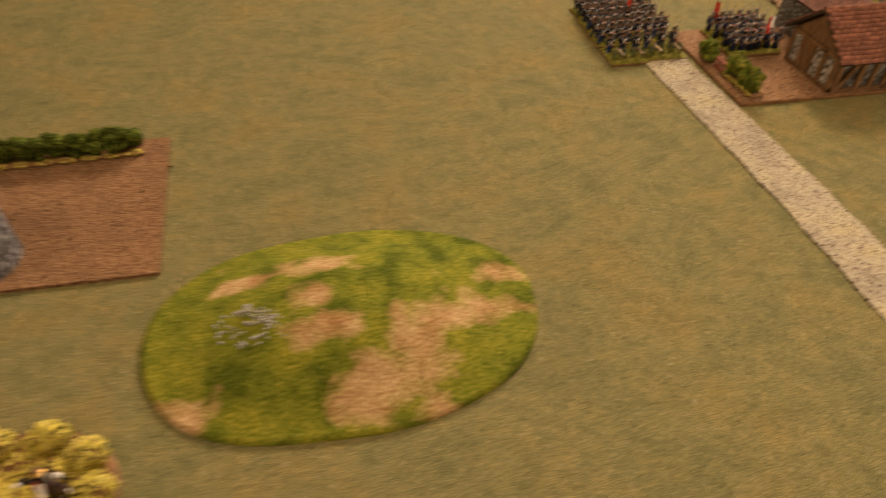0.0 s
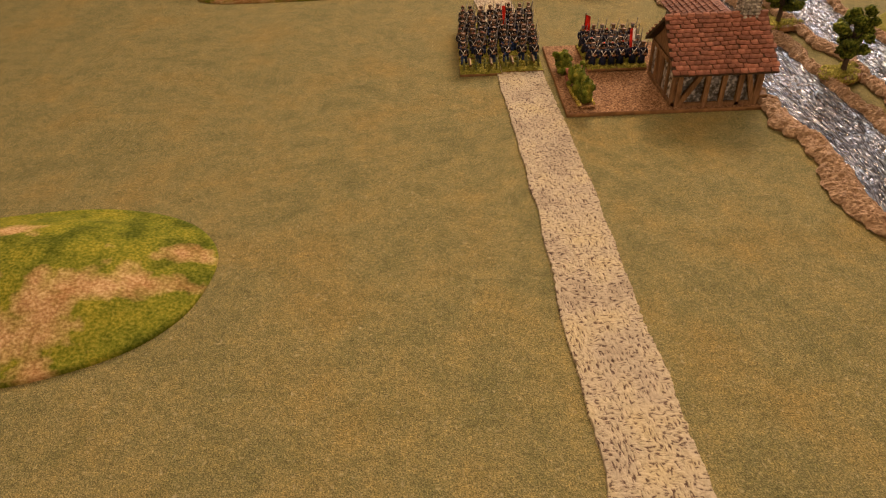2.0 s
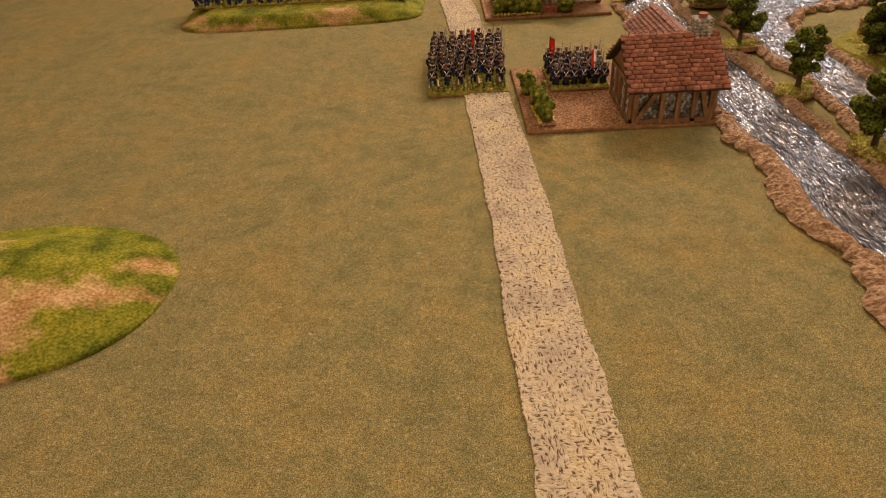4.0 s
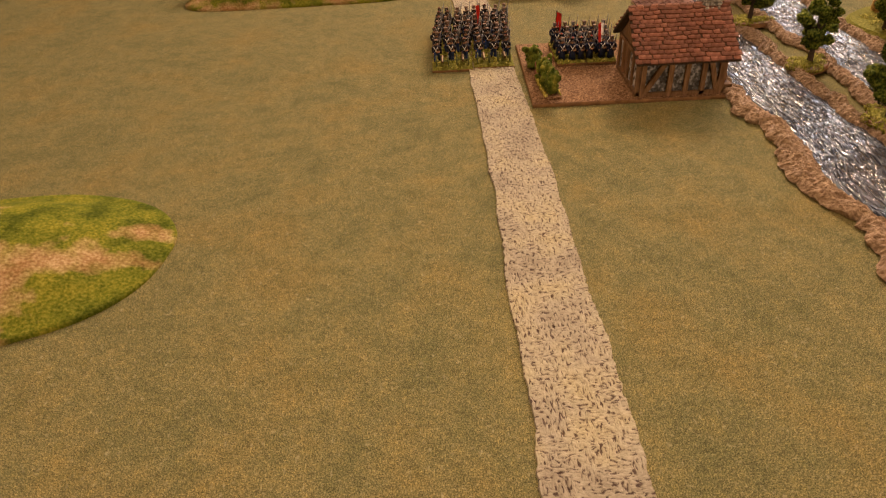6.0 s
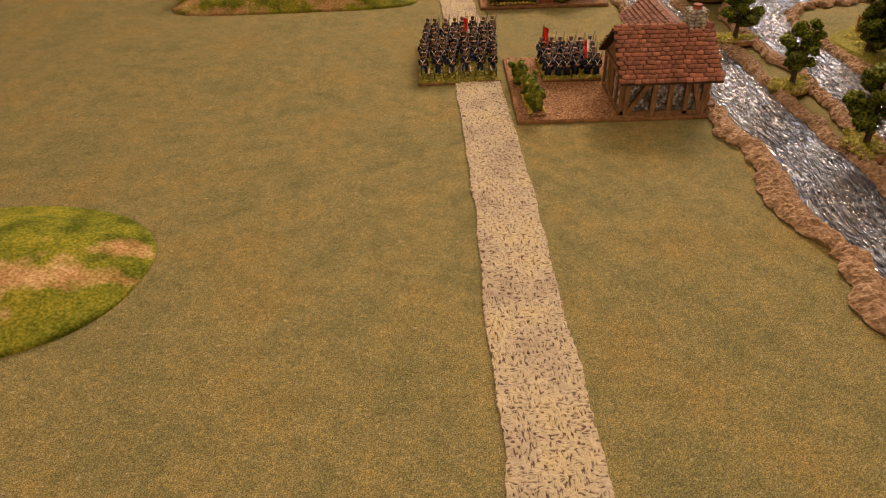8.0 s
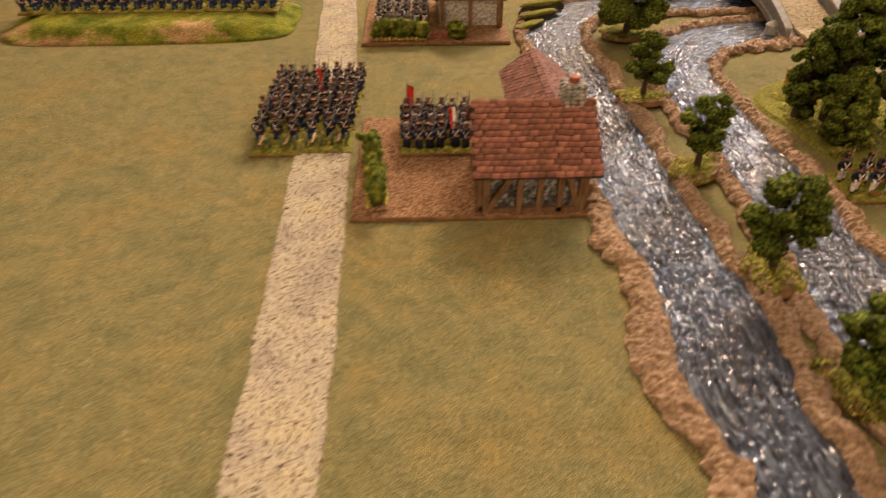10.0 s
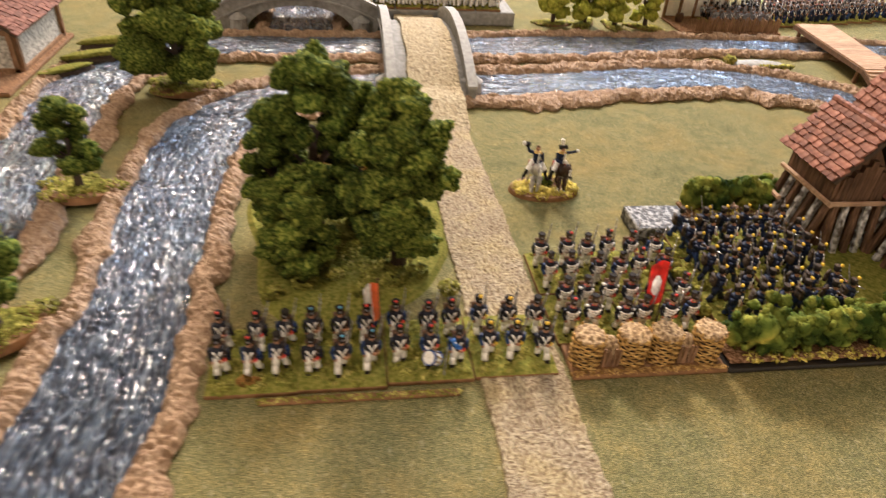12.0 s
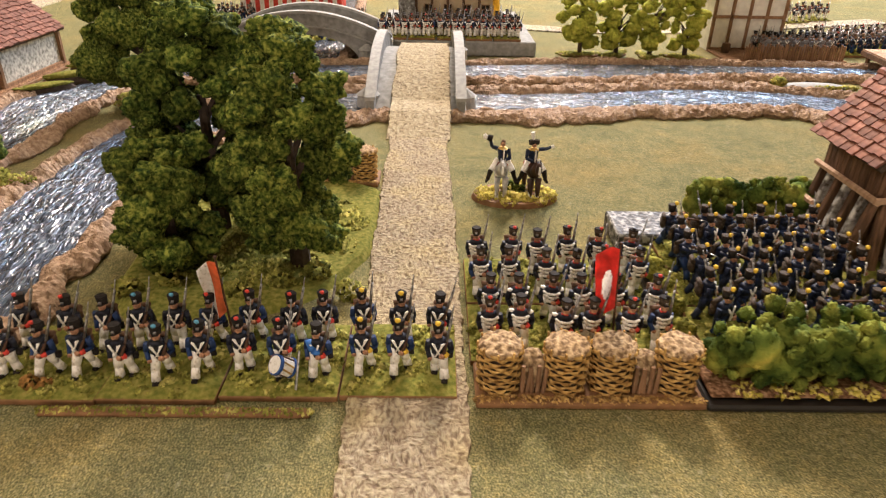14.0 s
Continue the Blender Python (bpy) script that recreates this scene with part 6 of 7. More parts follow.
def cannon(parent, x, y, z):
    bm = bmesh.new()
    rod(bm, (0, 0.018, 0.002), (0, 0, 0.008), 0.0022, 0.0017, 0, 6)
    rod(bm, (-0.007, 0, 0.0068), (0.007, 0, 0.0068), 0.0008, None, 0, 6)
    c = part("gun_carriage", bm, M_GUNGREEN, parent, at=pose(x, y, z))
    bm = bmesh.new()
    rod(bm, (0, 0.008, 0.0095), (0, -0.014, 0.0108), 0.0021, 0.0014, 0, 10)
    rod(bm, (0, -0.014, 0.0108), (0, -0.0155, 0.0109), 0.0018, 0.0016, 0, 10)
    part("barrel", bm, M_BRONZE, c)
    wheel(c, -0.0075, 0, 0.0068, 0.0062)
    wheel(c, 0.0075, 0, 0.0068, 0.0062)


def rider(parent, x, y, z, turn, coat, horse, arm):
    """A mounted lead figurine, one plain painted mesh, facing -y."""
    bm = bmesh.new()
    for sx, sy, kick in ((-0.0028, -0.0085, -0.002), (0.0028, -0.0085, 0.0), (-0.0028, 0.0085, 0.001), (0.0028, 0.0085, -0.001)):
        rod(bm, (sx, sy + kick, 0), (sx, sy, 0.013), 0.0012, 0.0024, 0, 6)
    ball(bm, (0, 0, 0.0165), 0.0062, 0, 2, (0.78, 1.95, 0.86))
    rod(bm, (0, -0.0085, 0.0175), (0, -0.0155, 0.025), 0.004, 0.0024, 0, 8)
    ball(bm, (0, -0.0175, 0.0222), 0.0026, 0, 2, (0.85, 1.0, 1.75))
    for s in (-1, 1):
        rod(bm, (s * 0.0012, -0.0158, 0.0258), (s * 0.0015, -0.0156, 0.0282), 0.0007, 0.0002, 0, 5)
    rod(bm, (0, 0.0115, 0.018), (0, 0.0155, 0.008), 0.0017, 0.0008, 0, 6)
    box(bm, -0.0056, 0.0056, -0.0035, 0.0055, 0.0165, 0.0212, 4, bevel=0.0008)
    for s in (-1, 1):
        rod(bm, (s * 0.003, 0, 0.0222), (s * 0.0074, -0.0042, 0.0165), 0.0024, 0.002, 2, 6)
        rod(bm, (s * 0.0074, -0.0042, 0.0165), (s * 0.0095, -0.0016, 0.0095), 0.0018, 0.0014, 3, 6)
        rod(bm, (s * 0.0095, -0.0012, 0.0095), (s * 0.0104, -0.0045, 0.0085), 0.0013, 0.001, 3, 6)
    rod(bm, (0, 0, 0.0205), (0, 0, 0.0255), 0.0028, 0.0031, 1, 9)
    rod(bm, (0, 0, 0.0253), (0, 0, 0.0298), 0.0031, 0.0037, 1, 9)
    rod(bm, (0, 0, 0.0298), (0, 0, 0.0312), 0.0037, 0.0017, 7, 9)
    box(bm, -0.0005, 0.0005, -0.0042, -0.003, 0.0225, 0.0305, 2, m=Matrix.Rotation(0.03, 4, "Y"))
    ball(bm, (0, -0.0004, 0.0328), 0.002, 5, 1)
    side = 1 if arm == "hat" else -1
    rod(bm, (side * 0.0038, 0, 0.0296), (side * 0.0052, -0.0022, 0.0245), 0.0014, 0.0012, 1, 6)
    rod(bm, (side * 0.0052, -0.0022, 0.0245), (side * 0.0014, -0.006, 0.0238), 0.0012, 0.001, 1, 6)
    if arm == "hat":
        rod(bm, (-0.0038, 0, 0.0296), (-0.0076, -0.001, 0.0312), 0.0014, 0.0012, 1, 6)
        rod(bm, (-0.0076, -0.001, 0.0312), (-0.009, -0.001, 0.0358), 0.0012, 0.001, 1, 6)
        rod(bm, (-0.0078, -0.001, 0.0362), (-0.0108, -0.001, 0.0374), 0.0022, 0.0019, 3, 8)
        ball(bm, (-0.0124, -0.001, 0.0376), 0.0019, 2, 1)
        ball(bm, (0, 0.0003, 0.0338), 0.0019, 6, 1)
    else:
        rod(bm, (0.0038, 0, 0.0296), (0.0076, -0.002, 0.0305), 0.0014, 0.0012, 1, 6)
        rod(bm, (0.0076, -0.002, 0.0305), (0.0112, -0.003, 0.0318), 0.0012, 0.001, 1, 6)
        ball(bm, (0.0122, -0.003, 0.0322), 0.0014, 2, 1)
        rod(bm, (-0.0034, 0, 0.0346), (0.0034, 0, 0.0346), 0.0019, 0.0019, 3, 8)
        rod(bm, (-0.0006, 0, 0.0355), (-0.0014, 0.0005, 0.041), 0.0008, 0.0017, 2, 7)
    # bridle, blaze and stockings
    box(bm, -0.0006, 0.0006, -0.0206, -0.0196, 0.0195, 0.0245, 2)
    for sx, sy in ((-0.0028, -0.0105), (0.0028, -0.0085)):
        rod(bm, (sx, sy, 0.0), (sx, sy + 0.0006, 0.0045), 0.0015, 0.0014, 2, 6)
    for v in bm.verts:
        q = v.co * 1100
        v.co += Vector((noise.noise(q), noise.noise(q + Vector((7, 0, 0))), noise.noise(q + Vector((0, 9, 0))))) * 0.0004
    for f in bm.faces:
        f.smooth = f.material_index == 0
    me = mesh_of("mounted_figurine", bm, [horse, coat, M_WHITECLOTH, M_BLACK, M_BROWNRED, M_SKIN, M_PACK, M_BRASS])
    return part("mounted_figurine", me, None, parent, at=pose(x, y, z, 0, 0, turn))


def oval_stand(x, y, rx, ry, label, seed, flock, name="cavalry_stand"):
    st = thing(name, label, "miniature stand", at=pose(x, y, 0))
    bm = bmesh.new()
    bmesh.ops.create_cone(bm, cap_ends=True, segments=40, radius1=1, radius2=0.95, depth=0.0035, matrix=Matrix.Diagonal((rx, ry, 1, 1)) @ Matrix.Translation((0, 0, 0.00175)))
    part("base", bm, M_MDF, st, "ochre oval base")
    rng = random.Random(seed)
    lumps = []
    for i in range(26):
        a, r = rng.uniform(0, 6.28), rng.random() ** 0.5 * 0.85
        lumps.append(((rx * r * math.cos(a), ry * r * math.sin(a), 0.0035), (rx * 0.2, ry * 0.24, rng.uniform(0.002, 0.0045))))
    part("flock", foliage("flock", lumps, 0.0013 if rx < 0.04 else 0.0022, 0.6, flock, seed), None, st)
    return st


cav = oval_stand(0.715, 0.243, 0.032, 0.021, "two mounted officers on an oval base of yellow flock", 3, M_YELLOWFLOCK)
part("bush", foliage("bush", [((-0.002, 0.004, 0.007), (0.005, 0.004, 0.005)), ((0.004, 0.002, 0.006), (0.004, 0.004, 0.004))], 0.0015, 0.9, M_LEAF_MID, 4), None, cav)
rider(cav, -0.0105, 0.0, 0.0045, -4, M_COATBLUE, M_HORSEGREY, "hat")
rider(cav, 0.0115, -0.001, 0.0045, 6, M_COATBLUE, M_HORSEBROWN, "point")
for ob in cav.children:
    if ob.name.startswith("mounted"):
        ob.scale = (1.04, 1.04, 1.13)

# ---- infantry ----
LINE = "white-trousered soldier figurines in two ranks on a turf stand"
LINE_MEN = [F_LINE[:6], F_LINE[:6] + F_LINE[9:], F_LINE[3:6] + F_LINE[:2], F_LINE_PLAIN + F_LINE_YELLOW * 2]
for i in range(4):
    st = stand(0.4835 + 0.0525 * i + (0.001 if i == 0 else 0), 0.042 - 0.0015 * (i < 2) + 0.001 * i, 0.0525, 0.056, 3, 2, LINE_MEN[i], LINE, "line across the road", seed=100 + i, front=0.01,
               skip=((2, 0),) if i == 2 else (), flags=[(0.0245, 0.0115, [M_ORANGE, M_WHITECLOTH], 0.047, 185, 0.0095)] if i == 1 else ())
    if i == 0:
        part("grass_tuft", foliage("grass_tuft", [((-0.004, -0.02, 0.006), (0.0042, 0.003, 0.004)), ((0.002, -0.019, 0.005), (0.003, 0.002, 0.003))], 0.0011, 0.9, M_TUFT, 9), None, st, "dry orange-brown grass tuft")
    if i == 2:
        part("figurine", F_OFFICER[0], None, st, at=pose(0.0165, -0.014, 0.0042, 0, 0, -8))
lip = thing("flocked_strip", "thin brown strip edged with ochre flock before the line", "base strip", at=pose(0.489, 0.008, 0))
bm = bmesh.new()
box(bm, 0, 0.115, -0.0022, 0.003, 0, 0.0022, bevel=0.0006)
part("strip", bm, M_MDF, lip)
part("flock", foliage("flock", [((0.115 * (i + 0.5) / 22, 0.0, 0.002), (0.004, 0.0022, 0.0012)) for i in range(22)], 0.0009, 0.6, M_FLOCK, 17), None, lip, "ochre and green flock")
drum = thing("drum", "small blue and white drum slung among the soldiers", "drum", at=pose(0.5925, 0.0285, 0.0095, 30, -48, 0))
drum.scale = (0.88, 0.88, 0.88)
bm = bmesh.new()
rod(bm, (0, 0, 0.001), (0, 0, 0.0088), 0.0051, None, 0, 18)
part("shell", bm, M_WHITECLOTH, drum, "white drum shell")
for z in (0.0, 0.0082):
    bm = bmesh.new()
    rod(bm, (0, 0, z), (0, 0, z + 0.0016), 0.0054, None, 0, 20)
    part("hoop", bm, M_HOOP, drum, "deep blue hoop")
for k in range(9):
    bm = bmesh.new()
    a, b = 2 * math.pi * k / 9, 2 * math.pi * (k + 0.5) / 9
    rod(bm, (0.0052 * math.cos(a), 0.0052 * math.sin(a), 0.0018), (0.0052 * math.cos(b), 0.0052 * math.sin(b), 0.0082), 0.0005, None, 0, 4)
    part("cord", bm, M_BRASS if k % 3 else M_MUSKET, drum)
bm = bmesh.new()
rod(bm, (0, 0, 0.0099), (0, 0, 0.0103), 0.0046, 0.0045, 0, 18)
part("drum_skin", bm, M_WHITECLOTH, drum, "white drum skin")
bm = bmesh.new()
rod(bm, (0, 0, 0), (0.0018, 0.006, 0.0165), 0.0006, 0.0005, 0, 6)
tagged(part("sabre", bm, M_STEEL, at=pose(0.596, 0.0195, 0.0045, 0, 0, 0)), "thin pale officer's sabre resting on the turf", "sabre")
for r in range(2):
    for c in range(2):
        stand(0.6985 + 0.0505 * c, 0.0675 + 0.051 * r, 0.05, 0.05, 3, 2, F_WHITE, "dark-coated soldier figurines with white lace and trousers on turf", "column behind the gabions", seed=120 + 2 * r + c, front=0.004,
              flags=[(-0.006, -0.014, [M_RED], 0.055, 155, 0.011, M_WHITECLOTH)] if (r, c) == (0, 1) else ())
for r in range(3):
    for c in range(2):
        stand(0.814 + 0.052 * c + 0.003 * (r - 1), 0.066 + 0.0395 * r, 0.05, 0.039, 3, 2, F_AIM, "dark blue riflemen figurines aiming level muskets on a turf stand", "riflemen beside the tavern", z=0.0045, face=68, seed=140 + 2 * r + c, loose=34)
for i, (x, y, r) in enumerate([(0.7835, 0.142, 0.006), (0.7825, 0.124, 0.008), (0.7845, 0.106, 0.006), (0.7825, 0.087, 0.007), (0.782, 0.066, 0.006)]):
    tf = thing("grass_tuft", "round yellow-green foam tuft between the stands", "tuft", "tufts between the stands", pose(x, y, 0.0042))
    part("foam", foam("foam", [((0, 0, r * 0.6), (r, r, r * 0.8)), ((r * 0.5, -r * 0.4, r * 0.4), (r * 0.6, r * 0.6, r * 0.5))], 0.0014, M_FLOCK, 400 + i), None, tf)
# column on the road with guns
for c in range(2):
    st = stand(-0.0865 + 0.0525 * c, 0.147 + 0.004 * c, 0.0525, 0.05, 3, 1, F_DARK, "gun crew figurines with two small field guns on a turf stand", "column on the road", seed=160 + c, front=0.024)
    cannon(st, -0.013, -0.013, 0.0045)
    cannon(st, 0.013, -0.011, 0.0045)
    for r in range(3):
        stand(-0.0865 + 0.0525 * c + 0.002 * r, 0.1975 + 0.0455 * r + 0.004 * c, 0.0525, 0.045, 4, 2, F_DARK, "dark blue soldier figurines in close column on a turf stand", "column on the road", seed=164 + 3 * r + c,
              flags=[(-0.012, -0.01, [M_RED], 0.046, 160, 0.006)] if (r, c) == (1, 1) else ())
# column in the mill yard
for c in range(2):
    for r in range(2):
        stand(0.0605 + 0.037 * c, 0.131 + 0.043 * r, 0.0365, 0.0425, 3, 2, F_COAT, "dark blue greatcoated soldier figurines on a turf stand", "column in the mill yard", z=0.0052, seed=180 + 2 * r + c,
              flags=[(-0.012, 0.01, [M_RED], 0.041, 10, 0.008)] if (r, c) == (1, 0) else [(0.004, -0.008, [M_WHITECLOTH, M_RED], 0.044, 170, 0.007)] if (r, c) == (0, 1) else ())
# column in the far yard
for c in range(2):
    for r in range(2):
        stand(0.02 + 0.041 * c, 0.51 + 0.046 * r, 0.04, 0.045, 3, 2, F_WHITE + F_GREY, "pale soldier figurines in close column on a turf stand", "column in the far yard", z=0.0052, seed=190 + 2 * r + c)
# battalions on the ridge
for c in range(7):
    for r in range(2):
        stand(-0.512 + 0.056 * c, 0.567 + 0.05 * r + 0.003 * (c % 2), 0.0525, 0.048, 3, 2, F_DARK, "dark blue soldier figurines in line on the ridge", "line on the ridge", z=0.0185, seed=200 + 2 * c + r, turn=1)
for c in range(3):
    stand(-0.26 + 0.07 * c, 0.86 + 0.01 * c, 0.055, 0.05, 3, 1, F_DARK, "soldier figurines on a stand of yellow flock", "skirmishers beyond the ridge", seed=230 + c, flock=M_YELLOWFLOCK)


# ---- farm at the west side ----
farm = thing("farm_yard", "brown gritty earth farm yard base", "base")
bm = bmesh.new()
ring = [(-1.05, -0.177), (-0.631, -0.176), (-0.65, 0.043), (-1.05, 0.044)]
lo, hi = [bm.verts.new((*p, 0)) for p in ring], [bm.verts.new((*p, 0.0035)) for p in ring]
bm.faces.new(hi)
for k in range(4):
    bm.faces.new((lo[k], lo[(k + 1) % 4], hi[(k + 1) % 4], hi[k]))
part("base", bm, M_DIRT, farm)
part("grit", foliage("grit", [((-0.66 - 0.028 * i + 0.006 * (j % 2), -0.165 + 0.03 * j, 0.0035), (0.014, 0.014, 0.0012)) for i in range(13) for j in range(7)], 0.0016, 0.12, M_DIRT, 5), None, farm, "brown loose grit")
hedge("farm_hedge", "low dark green hedge along the back of the farm yard", -0.94, 0.014, -0.676, 0.024, 0.026, 0.026, 0.0036, M_LEAF, 81, M_MDF)
tower = thing("stone_dovecote", "round rubble stone dovecote with brown thatched cone roof", "dovecote", at=pose(-0.797, -0.138, 0.0035))
bm = bmesh.new()
rod(bm, (0, 0, 0), (0, 0, 0.062), 0.045, 0.043, seg=32)
part("wall", bm, M_DARKSTONE, tower)
bm = bmesh.new()
rod(bm, (0, 0, 0.062), (0, 0, 0.088), 0.052, 0.044, seg=32)
rod(bm, (0, 0, 0.088), (0, 0, 0.118), 0.044, 0.012, seg=32)
ball(bm, (0, 0, 0.117), 0.013, 0, 2)
part("thatch", bm, M_PACK, tower, "brown thatch")
ys = oval_stand(-0.694, -0.378, 0.066, 0.058, "mounted figurines among yellow flowering bushes on an oval base", 8, M_YELLOWFLOCK)
part("bushes", foliage("bushes", [((0.054 * math.cos(i * 0.63), 0.046 * math.sin(i * 0.63), 0.009), (0.013, 0.012, 0.012)) for i in range(10)], 0.0022, 0.7, M_YELLOWFLOCK, 9), None, ys, "bright yellow flowering bushes")
rider(ys, 0.03, 0.002, 0.0045, 60, M_BLACK, M_HORSEBROWN, "hat")
rider(ys, -0.012, -0.008, 0.0045, 40, M_COAT, M_HORSEBROWN, "point")


# ---- the town beyond the river ----
def town_house(name, label, x0, x1, y0, y1, h, ridge, axis, wall, roof_mat, beams, windows=0, z=0.0, timber=M_DARKTIMBER):
    hs = thing(name, label, "house", at=pose(0, 0, z))
    gable_walls(hs, x0, x1, y0, y1, h, ridge - 0.004, axis, wall)
    gable_roof(hs, x0 - 0.008, x1 + 0.008, y0 - 0.008, y1 + 0.008, h - 0.004, ridge, axis, 9, 12, "", roof_mat, 40)
    frame_face(hs, (x0, y0, 0), (x1 - x0, 0, 0), h, (0, -1, 0), [i / beams for i in range(beams + 1)], (), timber, 0.004, 0.003, ((0, 1, 0.52),))
    for i in range(windows):
        u = x0 + (x1 - x0) * (i + 0.5) / windows
        for row in (0.25, 0.74):
            bm = bmesh.new()
            box(bm, u - 0.006, u + 0.006, y0 - 0.0025, y0 + 0.002, h * row - 0.007, h * row + 0.007)
            wn = part("window", bm, M_BLACK, hs, "dark leaded window")
            bm = bmesh.new()
            for k in (-1, 0, 1):
                box(bm, u + k * 0.0058 - 0.0006, u + k * 0.0058 + 0.0006, y0 - 0.0036, y0 - 0.002, h * row - 0.0075, h * row + 0.0075)
            for k in (-1, 0, 1):
                box(bm, u - 0.0064, u + 0.0064, y0 - 0.0034, y0 - 0.0018, h * row + k * 0.007 - 0.0006, h * row + k * 0.007 + 0.0006)
            part("window_frame", bm, M_TIMBER, wn)
    return hs


plat = thing("town_platform", "grey stone faced town platform", "platform")
bm = bmesh.new()
box(bm, 0.57, 0.795, 0.735, 1.02, 0, 0.02, bevel=0.0015)
part("wall", bm, M_GREY, plat)
town_house("town_hall", "cream half-timbered town hall with many windows", 0.6, 0.745, 0.86, 0.96, 0.1, 0.15, "x", M_CREAM, M_TILE, 6, 5, z=0.02)
bm = bmesh.new()
box(bm, 0.598, 0.622, 0.838, 0.87, 0.02, 0.12, bevel=0.001)
tagged(part("stone_turret", bm, M_STONE), "square rubble stone turret beside the town hall", "turret")
for c in range(5):
    stand(0.595 + 0.04 * c, 0.76, 0.038, 0.04, 4, 2, F_WHITE + F_LINE_PLAIN, "pale soldier figurines on the town platform", "garrison on the platform", z=0.02, seed=300 + c)
for c in range(3):
    stand(0.655 + 0.045 * c, 0.81, 0.042, 0.044, 3, 2, F_DARK + F_WHITE, "soldier figurines on the town platform", "garrison on the platform", z=0.02, seed=310 + c,
          flags=[(0.004, 0, [M_YELLOW], 0.055, 190)] if c == 2 else ())
for c in range(3):
    for r in range(3):
        stand(0.415 + 0.05 * c, 0.84 + 0.05 * r, 0.048, 0.048, 3, 2, F_GREY + F_DARK, "grey-coated soldier figurines on a turf stand", "reserve by the bridge", seed=320 + 3 * c + r,
              flags=[(0.0, 0, [M_RED, M_YELLOW], 0.055, 200)] if (c, r) == (1, 1) else ())
tent = thing("striped_marquee", "red and white striped marquee", "tent", at=pose(0.4, 1.05, 0))
for i in range(22):
    bm = bmesh.new()
    box(bm, -0.088 + 0.008 * i, -0.08 + 0.008 * i, -0.03, 0.03, 0, 0.06 + 0.0006 * (i % 2))
    part("stripe", bm, M_RED if i % 2 else M_WHITECLOTH, tent)
bm = bmesh.new()
for s in (-1, 1):
    vs = [bm.verts.new(p) for p in ((-0.092, s * 0.036, 0.0612), (0.1, s * 0.036, 0.0612), (0.1, 0, 0.09), (-0.092, 0, 0.09))]
    bm.faces.new(vs)
bmesh.ops.solidify(bm, geom=bm.faces[:], thickness=0.0015)
part("canopy", bm, M_WHITECLOTH, tent)
for c in range(2):
    stand(0.27 + 0.05 * c, 0.98, 0.048, 0.048, 3, 2, F_DARK, "dark soldier figurines on a turf stand", "reserve by the marquee", seed=340 + c)
for i, (x, y, h) in enumerate([(0.86, 0.752, 0.1), (0.912, 0.754, 0.092), (0.957, 0.742, 0.1), (1.008, 0.744, 0.094)]):
    tree(pose(x, y, -0.003, 0, 0, 50 * i), h + 0.006, 0.027, 90 + i, M_LEAF_LIME, "slim lime green model tree by the river", base=(0.03, 0.012), group="row of trees by the river", lumps_n=22, low=0.22, bit=0.0016)
town_house("white_cottage", "white plastered cottage with dark brown timber frame", 1.062, 1.165, 0.8, 0.9, 0.095, 0.145, "y", M_PLASTER, M_PINKTILE, 4, 0, timber=M_TIMBER)
fence_base = thing("fenced_yard", "earth yard base with a brown wattle fence", "base", at=pose(0, 0, 0))
bm = bmesh.new()
box(bm, 1.06, 1.23, 0.722, 0.8, 0, 0.0035, bevel=0.0008)
part("base", bm, M_DIRT, fence_base)
for i in range(44):
    bm = bmesh.new()
    x = 1.086 + 0.0032 * i
    rod(bm, (x, 0.726, 0.003), (x + 0.0003 * (i % 3), 0.726, 0.0215 + 0.0013 * (i * 7 % 4)), 0.0015, 0.0013, 0, 5)
    part("picket", bm, M_TIMBER, fence_base)
bm = bmesh.new()
rod(bm, (0, 0, 0), (0, 0, 0.006), 0.0055, 0.0068, 0, 14)
rod(bm, (0, 0, 0.006), (0, 0, 0.013), 0.0068, 0.0055, 0, 14)
tagged(part("barrel", bm, M_DARKTIMBER, at=pose(1.078, 0.775, 0.0035)), "dark wooden barrel beside the cottage", "barrel")
for c in range(2):
    for r in range(2):
        stand(1.142 + 0.05 * c, 0.752 + 0.046 * r, 0.048, 0.042, 4, 2, F_GREY, "grey-coated soldier figurines in close column on a turf stand", "grey column by the fence", z=0.0038 if r == 0 else 0.0, seed=350 + 2 * c + r)
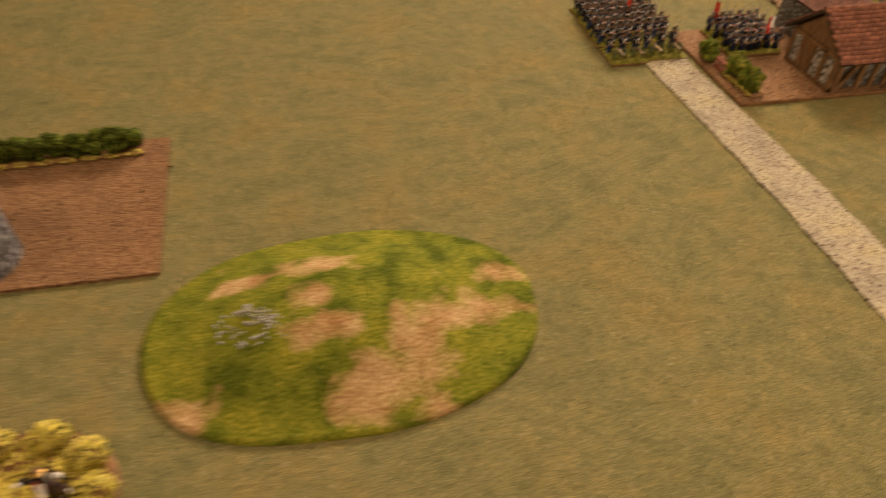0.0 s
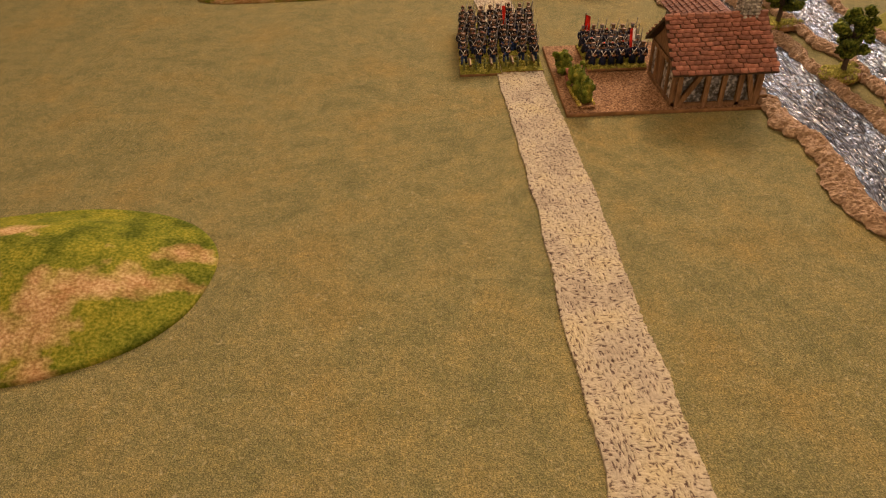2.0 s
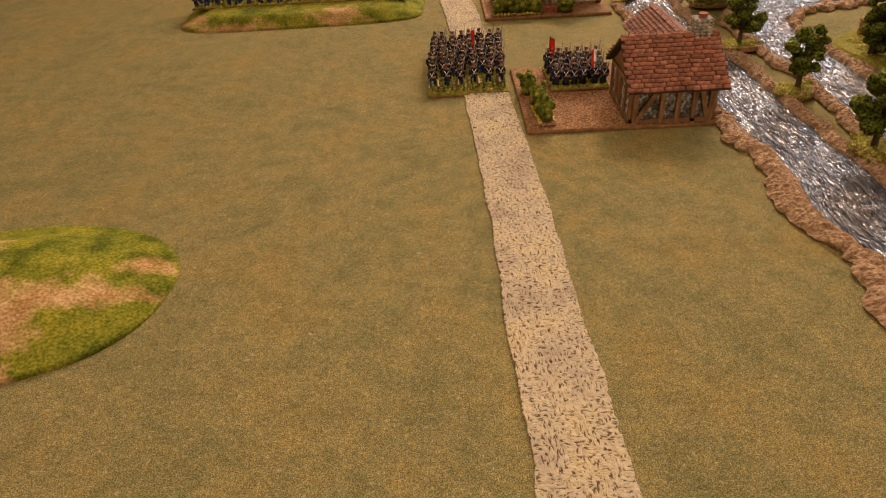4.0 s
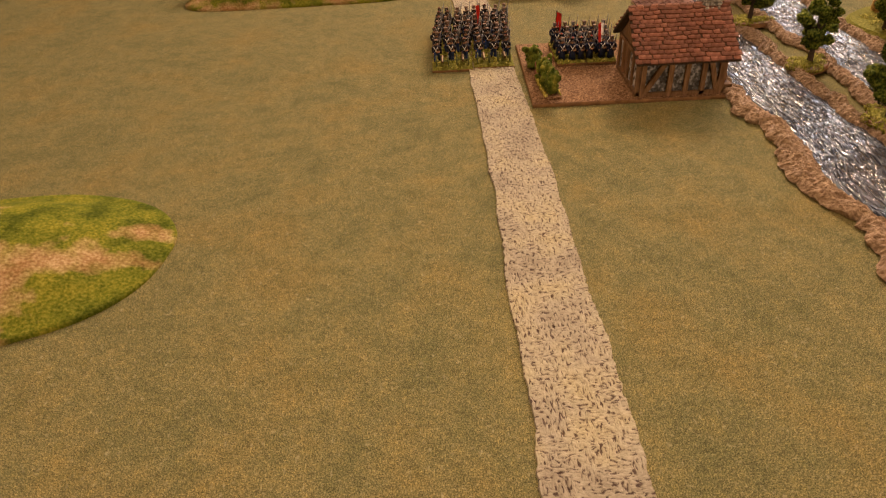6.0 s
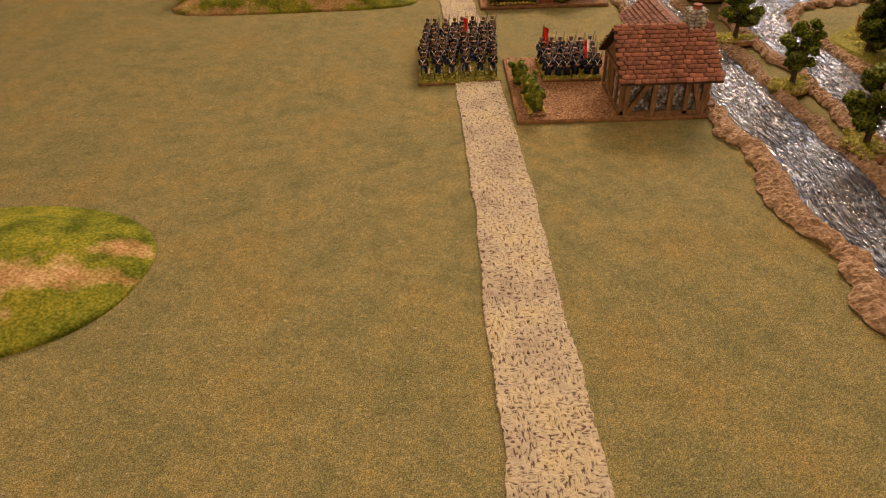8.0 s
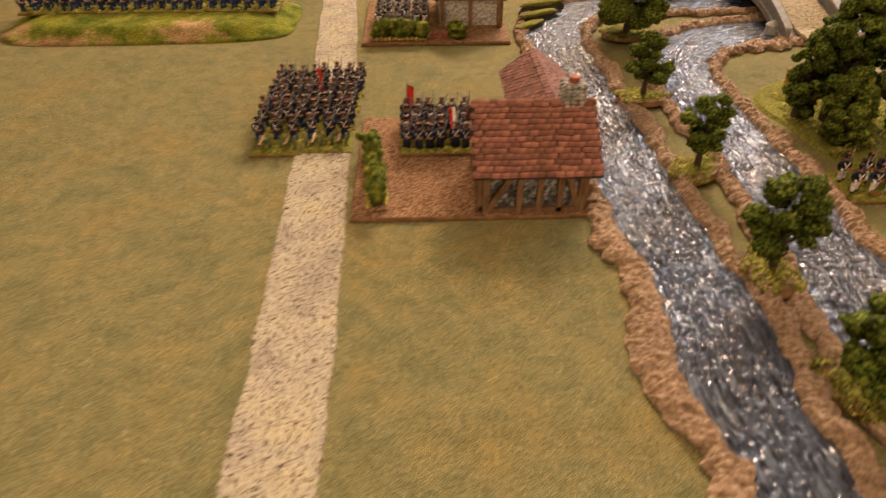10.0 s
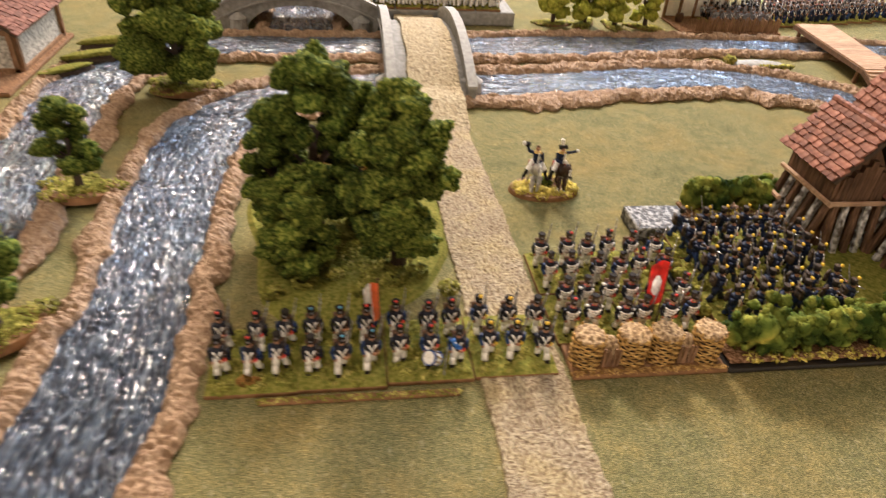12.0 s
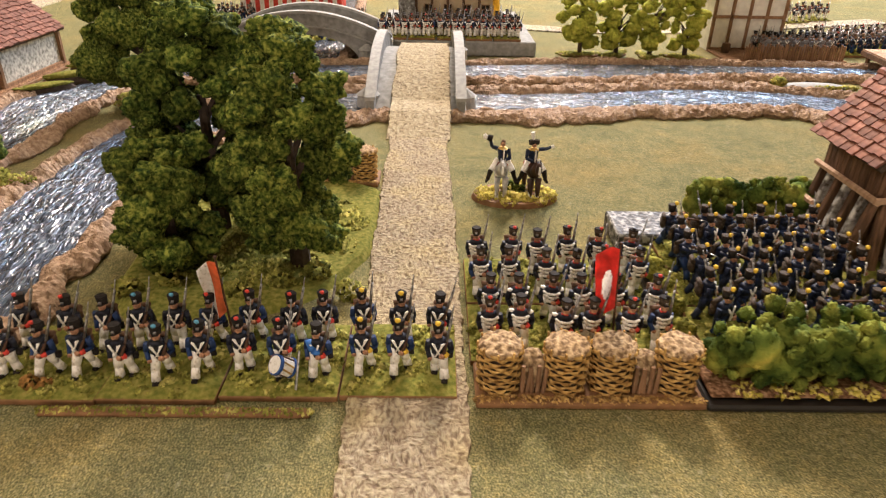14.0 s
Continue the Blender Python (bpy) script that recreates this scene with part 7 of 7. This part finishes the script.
for c in range(5):
    for r in range(2):
        stand(1.26 + 0.055 * c, 0.79 + 0.05 * r + 0.012 * c, 0.052, 0.046, 4, 2, F_DARK + F_COAT, "dark blue soldier figurines in close column on a turf stand", "blue column beyond the river", seed=360 + 2 * c + r)
for c in range(4):
    stand(1.2 + 0.058 * c, 1.02 + 0.03 * c, 0.054, 0.05, 3, 2, F_WHITE, "pale soldier figurines on a turf stand", "far column on the meadow", seed=380 + c, turn=15)
pier = thing("plank_walkway", "pale wooden plank walkway over the river with a ramp down", "walkway", at=pose(0, 0, 0))
WALK = [((1.205, 0.445, 0.004), (1.256, 0.445, 0.004)), ((1.213, 0.505, 0.0225), (1.263, 0.505, 0.0225)), ((1.236, 0.705, 0.0225), (1.298, 0.705, 0.0225))]
for (l0, r0), (l1, r1) in zip(WALK, WALK[1:]):
    for a, c in ((l0, l1), (r0, r1)):
        bm = bmesh.new()
        beam(bm, Vector(a) - Vector((0, 0, 0.0045)), Vector(c) - Vector((0, 0, 0.0045)), 0.004, 0.006, (0, 0, 1))
        part("beam", bm, M_DARKTIMBER, pier)
    n = round((Vector(l1) - Vector(l0)).length / 0.0078)
    for i in range(n):
        k = (i + 0.5) / n
        bm = bmesh.new()
        beam(bm, Vector(l0).lerp(Vector(l1), k), Vector(r0).lerp(Vector(r1), k), 0.0071, 0.0025, (0, 0, 1))
        part("plank", bm, M_PLANK, pier)
for x, y in ((1.218, 0.52), (1.26, 0.52), (1.237, 0.69), (1.29, 0.69)):
    bm = bmesh.new()
    rod(bm, (x, y, 0), (x, y, 0.018), 0.003, None, 0, 8)
    part("pile", bm, M_DARKTIMBER, pier)
marsh = thing("marsh_patch", "small marshy patch with pale foam and green reeds", "marsh", at=pose(1.105, 0.575, 0.003))
bm = bmesh.new()
ball(bm, (0, 0, 0), 0.04, 0, 3, (1.1, 0.38, 0.14))
part("foam", bm, M_GREYLIGHT, marsh)
part("reeds", foliage("reeds", [((-0.042 + 0.004 * (i % 2), 0.004 * (i - 1), 0.006), (0.006, 0.006, 0.006)) for i in range(3)] + [((0.01 * i, -0.015, 0.003), (0.007, 0.004, 0.003)) for i in range(5)],
                       0.0018, 0.8, M_FLOCK, 12), None, marsh)
